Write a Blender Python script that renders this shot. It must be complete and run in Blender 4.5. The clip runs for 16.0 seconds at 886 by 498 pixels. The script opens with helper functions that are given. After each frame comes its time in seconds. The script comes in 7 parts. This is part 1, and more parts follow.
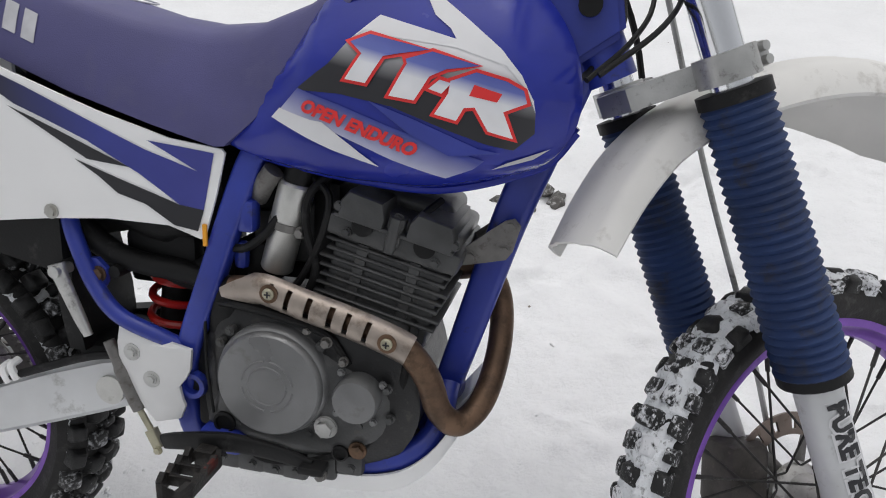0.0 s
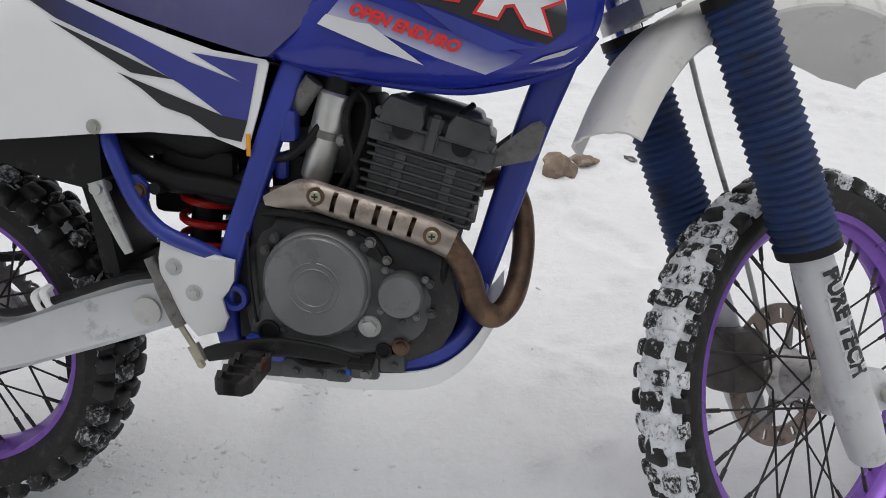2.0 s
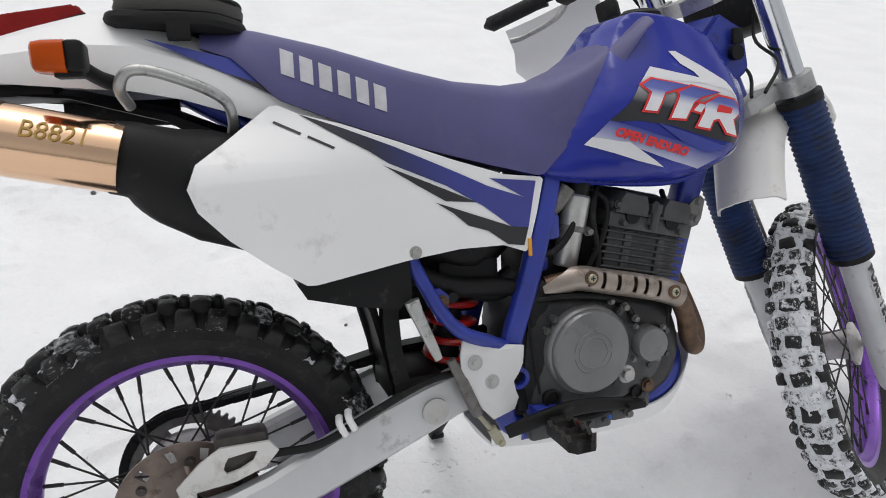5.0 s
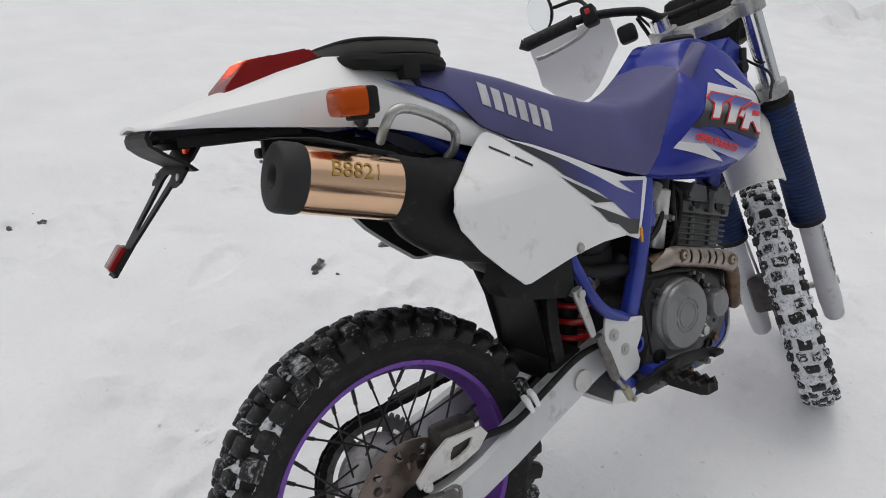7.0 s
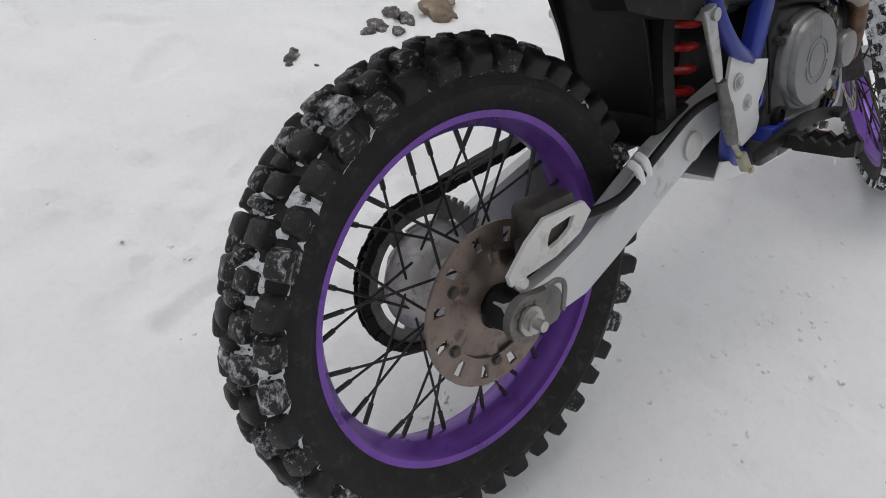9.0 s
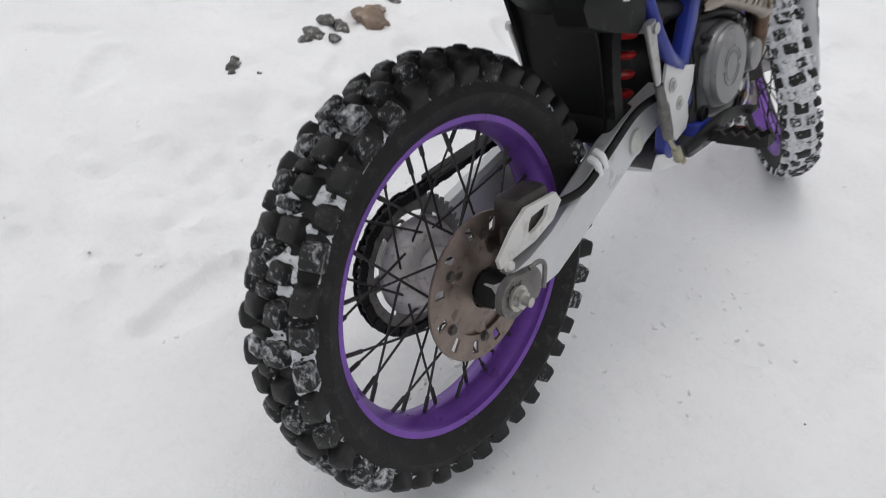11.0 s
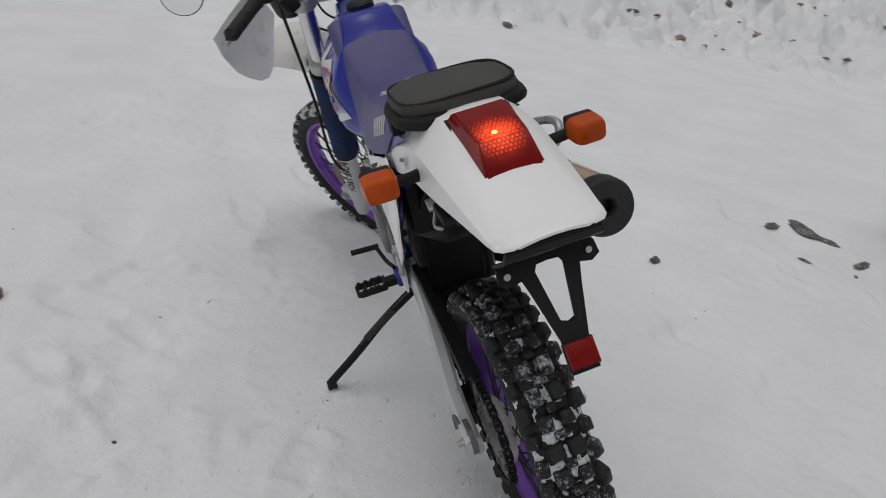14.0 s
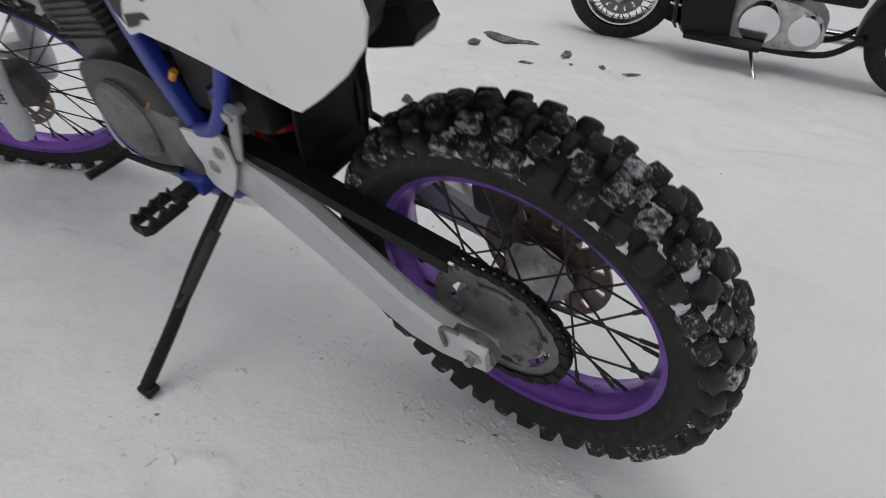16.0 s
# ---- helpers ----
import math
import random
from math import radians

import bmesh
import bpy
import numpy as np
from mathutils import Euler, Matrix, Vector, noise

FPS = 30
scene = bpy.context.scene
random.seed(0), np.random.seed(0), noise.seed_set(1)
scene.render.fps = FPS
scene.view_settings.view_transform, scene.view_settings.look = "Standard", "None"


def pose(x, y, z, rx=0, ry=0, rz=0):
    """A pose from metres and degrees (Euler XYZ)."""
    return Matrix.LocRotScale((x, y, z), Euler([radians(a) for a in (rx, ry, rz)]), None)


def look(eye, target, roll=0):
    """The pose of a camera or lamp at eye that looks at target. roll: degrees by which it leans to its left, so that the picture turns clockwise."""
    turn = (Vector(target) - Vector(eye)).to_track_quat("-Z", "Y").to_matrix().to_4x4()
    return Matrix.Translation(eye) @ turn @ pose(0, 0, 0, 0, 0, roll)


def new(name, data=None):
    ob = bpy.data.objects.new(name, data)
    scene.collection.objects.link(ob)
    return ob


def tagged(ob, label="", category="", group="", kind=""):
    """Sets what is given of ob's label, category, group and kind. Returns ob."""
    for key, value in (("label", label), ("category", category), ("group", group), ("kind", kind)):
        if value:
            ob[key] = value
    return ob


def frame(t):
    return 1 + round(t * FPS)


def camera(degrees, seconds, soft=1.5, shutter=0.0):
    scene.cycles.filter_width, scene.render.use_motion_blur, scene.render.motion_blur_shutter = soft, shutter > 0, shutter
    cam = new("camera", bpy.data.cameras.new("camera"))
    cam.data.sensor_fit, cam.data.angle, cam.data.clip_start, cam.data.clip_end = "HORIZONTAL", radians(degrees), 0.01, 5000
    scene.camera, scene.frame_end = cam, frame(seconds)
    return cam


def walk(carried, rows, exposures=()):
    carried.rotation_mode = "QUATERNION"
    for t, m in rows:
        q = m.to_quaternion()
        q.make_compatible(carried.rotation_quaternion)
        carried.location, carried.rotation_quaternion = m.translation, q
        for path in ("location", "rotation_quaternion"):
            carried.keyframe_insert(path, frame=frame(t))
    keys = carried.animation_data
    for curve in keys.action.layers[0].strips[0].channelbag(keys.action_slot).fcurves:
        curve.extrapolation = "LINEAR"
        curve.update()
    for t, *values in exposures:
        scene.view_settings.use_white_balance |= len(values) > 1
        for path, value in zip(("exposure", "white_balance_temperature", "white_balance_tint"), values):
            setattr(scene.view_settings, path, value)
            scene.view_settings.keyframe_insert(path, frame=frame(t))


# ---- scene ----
from mathutils.geometry import tessellate_polygon

cam = camera(66.95, 16.0, soft=0.95, shutter=0.2)
# eye, target and roll along the walk
PATH = [
    (0, (1.037, -0.637, 1.16), (0.679, 0.969, 0.024), -1.4),
    (0.5, (0.991, -0.752, 1.154), (0.684, 0.88, 0.039), -2.1),
    (1, (0.923, -0.85, 1.12), (0.809, 0.826, 0.035), -1.3),
    (1.5, (0.918, -0.848, 1.104), (0.814, 0.843, 0.04), 0.2),
    (2, (0.925, -0.792, 1.077), (0.751, 0.856, -0.042), -0.2),
    (2.5, (0.884, -0.782, 1.068), (0.745, 0.891, -0.02), -0.3),
    (3, (0.783, -0.818, 1.087), (0.789, 0.873, 0.019), 0.5),
    (3.5, (0.667, -0.828, 1.094), (0.766, 0.889, 0.074), 3.3),
    (4, (0.511, -0.774, 1.093), (0.713, 0.93, 0.065), 0.4),
    (4.5, (0.32, -0.79, 1.137), (0.722, 0.913, 0.17), 1.7),
    (5, (0.102, -0.855, 1.197), (0.708, 0.799, 0.25), 2.8),
    (5.2, (0.046, -0.846, 1.201), (0.719, 0.792, 0.271), 3.4),
    (7.3, (-0.5351, -0.6986, 1.2456), (0.5714, 0.6677, 0.2923), 5.42),
    (7.5, (-0.5518, -0.6963, 1.2358), (0.5316, 0.6469, 0.2248), 5.40),
    (8, (-0.5619, -0.6571, 1.1474), (0.5102, 0.5823, 0.0009), 6.92),
    (8.5, (-0.4989, -0.5142, 0.9921), (0.5782, 0.6020, -0.2704), 8.34),
    (8.7, (-0.4681, -0.4552, 0.9311), (0.5884, 0.6512, -0.3572), 6.98),
    (10.8, (-0.5287, -0.4041, 0.9323), (0.6129, 0.5454, -0.4075), 9.28),
    (11, (-0.6049, -0.4240, 0.9712), (0.6437, 0.4861, -0.2988), 10.03),
    (11.5, (-0.7944, -0.4044, 1.0750), (0.5780, 0.4881, -0.0740), 8.99),
    (12, (-0.9514, -0.2791, 1.1329), (0.5603, 0.4693, 0.0582), 5.74),
    (12.5, (-1.1100, -0.1078, 1.2147), (0.5477, 0.3060, 0.1750), 6.87),
    (13, (-1.1044, 0.1146, 1.2669), (0.6694, 0.2512, 0.3532), 6.69),
    (13.5, (-1.0361, 0.3553, 1.2894), (0.7407, 0.1554, 0.3933), 8.23),
    (14, (-0.9675, 0.6175, 1.2965), (0.6820, -0.0209, 0.3628), 8.74),
    (14.5, (-0.7839, 0.7655, 1.2517), (0.6560, -0.2098, 0.2640), 9.38),
    (15, (-0.6006, 0.8601, 1.2256), (0.6757, -0.3144, 0.2298), 9.80),
    (15.5, (-0.4208, 0.9238, 1.1464), (0.5960, -0.4191, 0.0680), 9.78),
    (16, (-0.3415, 0.7511, 0.8856), (0.5872, -0.6683, -0.1740), 5.70),
]
walk(cam, [(t, look(eye, target, roll)) for t, eye, target, roll in PATH],
     exposures=((0.0, 0.08), (0.5, 0.09), (1.0, 0.02), (2.0, 0.0), (3.0, -0.02), (4.5, 0.1), (5.0, 0.12), (7.5, -0.22), (8.5, -0.21), (11.0, 0.02), (11.5, -0.17), (12.0, -0.37), (12.5, -0.56), (13.0, -0.68), (13.5, -0.72), (14.0, -0.63), (14.5, -0.53), (15.0, -0.48), (16.0, -0.46)))

# ---- light: an overcast winter day ----
world = bpy.data.worlds.new("overcast_sky")
scene.world = world
world.use_nodes = True
wn, wl = world.node_tree.nodes, world.node_tree.links
sky = wn.new("ShaderNodeTexSky")
sky.sky_type, sky.sun_disc = "NISHITA", False
sky.sun_elevation, sky.sun_rotation = radians(75), radians(0)
sky.dust_density, sky.ozone_density = 4.0, 1.0
grey = wn.new("ShaderNodeHueSaturation")
grey.inputs["Saturation"].default_value = 0.14
wl.new(sky.outputs["Color"], grey.inputs["Color"])
wl.new(grey.outputs["Color"], wn["Background"].inputs["Color"])
wn["Background"].inputs["Strength"].default_value = 0.132
sun = new("sun", bpy.data.lights.new("sun", "SUN"))
sun.data.energy, sun.data.angle, sun.data.color = 0.5, radians(100), (1.0, 0.97, 0.93)
sun.matrix_basis = look((0.15, 0.85, 5.85), (0, 0, 0))


# ---- materials ----
def material(name, col, rough=0.5, metal=0.0, vary=0.18, scale=14.0, fine=180.0, bump=0.05, coat=0.0, grime=None, grime_amount=0.0, spec=0.5):
    m = bpy.data.materials.new(name)
    m.use_nodes = True
    n, l = m.node_tree.nodes, m.node_tree.links
    b = n["Principled BSDF"]
    tc = n.new("ShaderNodeTexCoord")
    big, small = n.new("ShaderNodeTexNoise"), n.new("ShaderNodeTexNoise")
    big.inputs["Scale"].default_value, big.inputs["Detail"].default_value = scale, 5
    small.inputs["Scale"].default_value, small.inputs["Detail"].default_value = fine, 3
    l.new(tc.outputs["Object"], big.inputs["Vector"])
    l.new(tc.outputs["Object"], small.inputs["Vector"])
    ramp = n.new("ShaderNodeMapRange")
    ramp.inputs["From Min"].default_value, ramp.inputs["From Max"].default_value = 0.3, 0.7
    ramp.inputs["To Min"].default_value, ramp.inputs["To Max"].default_value = 1 - vary, 1 + vary * 0.6
    l.new(big.outputs["Fac"], ramp.inputs["Value"])
    mul = n.new("ShaderNodeMix")
    mul.data_type, mul.blend_type = "RGBA", "MULTIPLY"
    mul.inputs["Factor"].default_value = 1.0
    mul.inputs["A"].default_value = (*col, 1)
    l.new(ramp.outputs["Result"], mul.inputs["B"])
    last = mul.outputs["Result"]
    if grime:
        gn = n.new("ShaderNodeTexNoise")
        gn.inputs["Scale"].default_value, gn.inputs["Detail"].default_value, gn.inputs["Roughness"].default_value = scale * 1.7, 9, 0.7
        l.new(tc.outputs["Object"], gn.inputs["Vector"])
        gr = n.new("ShaderNodeMapRange")
        gr.inputs["From Min"].default_value, gr.inputs["From Max"].default_value = 0.62 - grime_amount * 0.35, 0.74 - grime_amount * 0.2
        l.new(gn.outputs["Fac"], gr.inputs["Value"])
        gm = n.new("ShaderNodeMix")
        gm.data_type = "RGBA"
        gm.inputs["B"].default_value = (*grime, 1)
        l.new(gr.outputs["Result"], gm.inputs["Factor"])
        l.new(last, gm.inputs["A"])
        last = gm.outputs["Result"]
    l.new(last, b.inputs["Base Color"])
    rr = n.new("ShaderNodeMapRange")
    rr.inputs["To Min"].default_value, rr.inputs["To Max"].default_value = max(rough - 0.12, 0.02), min(rough + 0.14, 1)
    l.new(big.outputs["Fac"], rr.inputs["Value"])
    l.new(rr.outputs["Result"], b.inputs["Roughness"])
    b.inputs["Metallic"].default_value = metal
    b.inputs["Coat Weight"].default_value = coat
    b.inputs["Specular IOR Level"].default_value = spec
    if bump:
        bp = n.new("ShaderNodeBump")
        bp.inputs["Strength"].default_value, bp.inputs["Distance"].default_value = bump, 0.004
        l.new(small.outputs["Fac"], bp.inputs["Height"])
        l.new(bp.outputs["Normal"], b.inputs["Normal"])
    return m


def snow_material():
    m = material("snow", (0.79, 0.794, 0.806), 0.8, 0, 0.045, 2.2, 90.0, 0.12, spec=0.2)
    n, l = m.node_tree.nodes, m.node_tree.links
    b = n["Principled BSDF"]
    bp = [k for k in n if k.type == "BUMP"][0]
    bp.inputs["Distance"].default_value = 0.012
    tc = [k for k in n if k.type == "TEX_COORD"][0]
    mid = n.new("ShaderNodeTexNoise")
    mid.inputs["Scale"].default_value, mid.inputs["Detail"].default_value, mid.inputs["Roughness"].default_value = 24, 9, 0.68
    l.new(tc.outputs["Object"], mid.inputs["Vector"])
    b2 = n.new("ShaderNodeBump")
    b2.inputs["Strength"].default_value, b2.inputs["Distance"].default_value = 0.42, 0.018
    l.new(mid.outputs["Fac"], b2.inputs["Height"])
    l.new(bp.outputs["Normal"], b2.inputs["Normal"])
    l.new(b2.outputs["Normal"], b.inputs["Normal"])
    # specks of grit
    g = n.new("ShaderNodeTexVoronoi")
    g.inputs["Scale"].default_value = 9
    l.new(tc.outputs["Object"], g.inputs["Vector"])
    lt = n.new("ShaderNodeMath")
    lt.operation = "LESS_THAN"
    lt.inputs[1].default_value = 0.035
    l.new(g.outputs["Distance"], lt.inputs[0])
    sel = n.new("ShaderNodeTexNoise")
    sel.inputs["Scale"].default_value = 2.3
    l.new(tc.outputs["Object"], sel.inputs["Vector"])
    gt = n.new("ShaderNodeMath")
    gt.operation = "GREATER_THAN"
    gt.inputs[1].default_value = 0.57
    l.new(sel.outputs["Fac"], gt.inputs[0])
    both = n.new("ShaderNodeMath")
    both.operation = "MULTIPLY"
    l.new(lt.outputs[0], both.inputs[0])
    l.new(gt.outputs[0], both.inputs[1])
    mx = n.new("ShaderNodeMix")
    mx.data_type = "RGBA"
    mx.inputs["B"].default_value = (0.2, 0.18, 0.16, 1)
    old = b.inputs["Base Color"].links[0].from_socket
    l.new(both.outputs[0], mx.inputs["Factor"])
    # coarse grains, some slightly darker than others
    gr = n.new("ShaderNodeTexNoise")
    gr.inputs["Scale"].default_value, gr.inputs["Detail"].default_value, gr.inputs["Roughness"].default_value = 55, 5, 0.75
    l.new(tc.outputs["Object"], gr.inputs["Vector"])
    gv = n.new("ShaderNodeMapRange")
    gv.inputs["From Min"].default_value, gv.inputs["From Max"].default_value = 0.34, 0.5
    gv.inputs["To Min"].default_value, gv.inputs["To Max"].default_value = 0.965, 1.0
    l.new(gr.outputs["Fac"], gv.inputs["Value"])
    gm = n.new("ShaderNodeVectorMath")
    gm.operation = "MULTIPLY"
    l.new(old, gm.inputs[0])
    l.new(gv.outputs["Result"], gm.inputs[1])
    l.new(gm.outputs["Vector"], mx.inputs["A"])
    l.new(mx.outputs["Result"], b.inputs["Base Color"])
    return m


M = {}
M["snow"] = snow_material()
M["packed"] = material("packed_snow", (0.8, 0.82, 0.85), 0.7, 0, 0.1, 60, 400, 0.6, grime=(0.06, 0.06, 0.06), grime_amount=0.25)
M["rubber"] = material("rubber", (0.017, 0.0165, 0.0165), 0.6, 0, 0.4, 30, 300, 0.2, grime=(0.045, 0.043, 0.043), grime_amount=0.25, spec=0.28)


def snowy_rubber(name, lo, hi, spread):
    """Tread rubber with frost and snow stuck to each block by chance; lo and hi bound the noise at which it shows."""
    m = material(name, (0.011, 0.011, 0.0115), 0.48, 0, 0.4, 3, 12, 0.3, spec=0.4)
    n, l = m.node_tree.nodes, m.node_tree.links
    b = n["Principled BSDF"]
    tc = [k for k in n if k.type == "TEX_COORD"][0]
    oi = n.new("ShaderNodeObjectInfo")
    sc = n.new("ShaderNodeMath")
    sc.operation = "MULTIPLY"
    sc.inputs[1].default_value = 60.0
    l.new(oi.outputs["Random"], sc.inputs[0])
    ad = n.new("ShaderNodeVectorMath")
    ad.operation = "ADD"
    l.new(tc.outputs["Object"], ad.inputs[0])
    l.new(sc.outputs[0], ad.inputs[1])
    nz = n.new("ShaderNodeTexNoise")
    nz.inputs["Scale"].default_value, nz.inputs["Detail"].default_value, nz.inputs["Roughness"].default_value = 2.6, 8, 0.68
    l.new(ad.outputs["Vector"], nz.inputs["Vector"])
    # some blocks carry more than others
    sp = n.new("ShaderNodeMapRange")
    sp.inputs["To Min"].default_value, sp.inputs["To Max"].default_value = -spread, spread
    l.new(oi.outputs["Random"], sp.inputs["Value"])
    tot = n.new("ShaderNodeMath")
    l.new(nz.outputs["Fac"], tot.inputs[0])
    l.new(sp.outputs["Result"], tot.inputs[1])
    mr = n.new("ShaderNodeMapRange")
    mr.inputs["From Min"].default_value, mr.inputs["From Max"].default_value = lo, hi
    l.new(tot.outputs[0], mr.inputs["Value"])
    mx = n.new("ShaderNodeMix")
    mx.data_type = "RGBA"
    mx.inputs["B"].default_value = (0.72, 0.73, 0.76, 1)
    l.new(b.inputs["Base Color"].links[0].from_socket, mx.inputs["A"])
    l.new(mr.outputs["Result"], mx.inputs["Factor"])
    l.new(mx.outputs["Result"], b.inputs["Base Color"])
    return m


M["rubber_block"] = snowy_rubber("frosted_rubber", 0.6, 0.84, 0.16)
M["rubber_patchy"] = snowy_rubber("patchy_rubber", 0.62, 0.72, 0.1)
M["rubber_snow"] = snowy_rubber("snowy_rubber", 0.44, 0.56, 0.12)
M["mud"] = material("muddy_metal", (0.016, 0.0145, 0.0135), 0.5, 0.3, 0.4, 40, 300, 0.4, grime=(0.05, 0.04, 0.034), grime_amount=0.18, spec=0.4)
M["hub"] = material("pale_cast_hub", (0.6, 0.59, 0.57), 0.46, 0.4, 0.25, 30, 260, 0.1, grime=(0.2, 0.18, 0.16), grime_amount=0.25)
M["purple"] = material("purple_anodised", (0.19, 0.075, 0.4), 0.3, 0.45, 0.2, 20, 200, 0.03, grime=(0.07, 0.022, 0.18), grime_amount=0.1)
M["steel_dark"] = material("dark_spoke_steel", (0.05, 0.048, 0.047), 0.5, 0.5, 0.3, 40, 300, 0.05, spec=0.28)
M["alu"] = material("cast_aluminium", (0.5, 0.5, 0.49), 0.42, 0.75, 0.2, 25, 260, 0.08, grime=(0.16, 0.15, 0.14), grime_amount=0.2)
M["alu_dirty"] = material("dirty_aluminium", (0.2, 0.193, 0.185), 0.48, 0.5, 0.25, 45, 300, 0.12, grime=(0.1, 0.088, 0.076), grime_amount=0.25)
M["caliper"] = material("grimy_dark_casting", (0.075, 0.068, 0.062), 0.5, 0.3, 0.35, 50, 300, 0.15, grime=(0.13, 0.11, 0.095), grime_amount=0.12, spec=0.4)
M["swing"] = material("silver_painted_swingarm", (0.6, 0.61, 0.62), 0.38, 0.35, 0.1, 10, 260, 0.03, grime=(0.3, 0.3, 0.29), grime_amount=0.1)
M["silver"] = material("silver_paint", (0.58, 0.59, 0.6), 0.45, 0.2, 0.1, 20, 300, 0.04, grime=(0.35, 0.34, 0.33), grime_amount=0.12)
M["chrome"] = material("chrome", (0.75, 0.76, 0.78), 0.1, 1.0, 0.08, 8, 200, 0.0)
M["blue"] = material("blue_gloss_plastic", (0.018, 0.029, 0.29), 0.22, 0, 0.12, 9, 150, 0.02, coat=0.2, spec=0.3)
M["frame"] = material("blue_frame_enamel", (0.02, 0.038, 0.3), 0.4, 0, 0.2, 16, 200, 0.05, coat=0.2, grime=(0.02, 0.02, 0.05), grime_amount=0.15)
M["seat"] = material("blue_vinyl", (0.078, 0.074, 0.2), 0.5, 0, 0.15, 10, 700, 0.15, grime=(0.085, 0.082, 0.19), grime_amount=0.3)
M["white"] = material("white_plastic", (0.84, 0.84, 0.84), 0.36, 0, 0.04, 5, 150, 0.02, grime=(0.62, 0.61, 0.59), grime_amount=0.05)
M["white_dirty"] = material("soiled_white_plastic", (0.7, 0.69, 0.67), 0.45, 0, 0.08, 8, 150, 0.03, grime=(0.45, 0.43, 0.4), grime_amount=0.2)
M["black"] = material("black_plastic", (0.007, 0.007, 0.0075), 0.55, 0, 0.3, 18, 300, 0.1, grime=(0.035, 0.035, 0.035), grime_amount=0.1, spec=0.28)
M["engine"] = material("dark_engine_paint", (0.07, 0.071, 0.072), 0.36, 0.15, 0.3, 25, 300, 0.12, grime=(0.075, 0.068, 0.06), grime_amount=0.12, spec=0.42)
M["case"] = material("black_crankcase_paint", (0.017, 0.017, 0.018), 0.34, 0.1, 0.35, 30, 300, 0.15, grime=(0.05, 0.045, 0.04), grime_amount=0.18, spec=0.45)
M["plate"] = material("white_lacquered_plate", (0.7, 0.7, 0.7), 0.42, 0.1, 0.05, 12, 260, 0.03, grime=(0.5, 0.49, 0.47), grime_amount=0.06)
M["bare"] = material("bare_brushed_aluminium", (0.55, 0.55, 0.53), 0.36, 0.7, 0.14, 30, 420, 0.08, grime=(0.34, 0.33, 0.31), grime_amount=0.12)
M["cap"] = material("matt_grey_cap", (0.026, 0.026, 0.027), 0.62, 0, 0.2, 30, 300, 0.08, spec=0.3)
M["dull_red"] = material("muddy_red_plastic", (0.1, 0.022, 0.018), 0.6, 0, 0.5, 60, 300, 0.2, grime=(0.05, 0.035, 0.03), grime_amount=0.4, spec=0.25)
M["wire"] = material("orange_wire_sheath", (0.75, 0.32, 0.015), 0.4)
M["cover"] = material("grey_engine_cover", (0.19, 0.192, 0.195), 0.3, 0.35, 0.2, 14, 300, 0.06, grime=(0.12, 0.115, 0.11), grime_amount=0.12)
M["rust"] = material("heat_stained_pipe", (0.16, 0.1, 0.065), 0.45, 0.7, 0.45, 18, 220, 0.1, grime=(0.07, 0.045, 0.03), grime_amount=0.4)
M["shield"] = material("tarnished_heat_shield", (0.36, 0.31, 0.27), 0.4, 0.7, 0.2, 20, 300, 0.06, grime=(0.2, 0.16, 0.13), grime_amount=0.25)
M["disc"] = material("worn_brake_disc", (0.23, 0.185, 0.16), 0.32, 0.8, 0.25, 30, 300, 0.06, grime=(0.13, 0.09, 0.066), grime_amount=0.22)
M["red"] = material("red_spring_enamel", (0.5, 0.01, 0.008), 0.35, 0, 0.2, 20, 200, 0.03, coat=0.3)
M["gaiter"] = material("blue_rubber_gaiter", (0.017, 0.037, 0.112), 0.6, 0, 0.35, 14, 300, 0.12, grime=(0.03, 0.03, 0.04), grime_amount=0.25, spec=0.28)
M["gold"] = material("polished_gold_canister", (0.78, 0.52, 0.34), 0.12, 1.0, 0.1, 8, 200, 0.02)
M["bolt"] = material("zinc_bolt", (0.5, 0.49, 0.46), 0.4, 0.85, 0.2, 60, 400, 0.05)
M["brass"] = material("yellow_zinc", (0.42, 0.4, 0.3), 0.45, 0.7, 0.2, 60, 400, 0.05)
M["cloth"] = material("black_nylon", (0.014, 0.014, 0.014), 0.75, 0, 0.3, 20, 900, 0.3, spec=0.28)
M["cloth_grey"] = material("faded_grey_nylon", (0.06, 0.058, 0.055), 0.8, 0, 0.2, 16, 900, 0.3)
M["d_white"] = material("white_decal", (0.72, 0.72, 0.74), 0.35, 0, 0.05, 12, 200, 0.0)
M["d_black"] = material("black_decal", (0.022, 0.022, 0.026), 0.35, 0, 0.15, 12, 200, 0.0)
M["d_blue"] = material("blue_decal", (0.035, 0.05, 0.3), 0.35, 0, 0.15, 12, 200, 0.0)
M["d_red"] = material("red_decal", (0.75, 0.03, 0.03), 0.4, 0, 0.08, 12, 200, 0.0)
M["d_grey"] = material("grey_letter", (0.52, 0.52, 0.55), 0.5, 0, 0.15, 40, 200, 0.0)
M["d_ochre"] = material("ochre_marker", (0.42, 0.26, 0.05), 0.5, 0, 0.2, 40, 200, 0.0)
M["stone"] = material("brown_stone", (0.23, 0.17, 0.125), 0.8, 0, 0.4, 18, 120, 0.5, grime=(0.35, 0.33, 0.3), grime_amount=0.2)
# gritty frozen dirt; on the bank it also paints the shade under clods
M["dirt"] = material("dark_grit_and_clod_shade", (0.1, 0.095, 0.09), 0.7, 0, 0.4, 30, 150, 0.6, grime=(0.5, 0.5, 0.5), grime_amount=0.25)
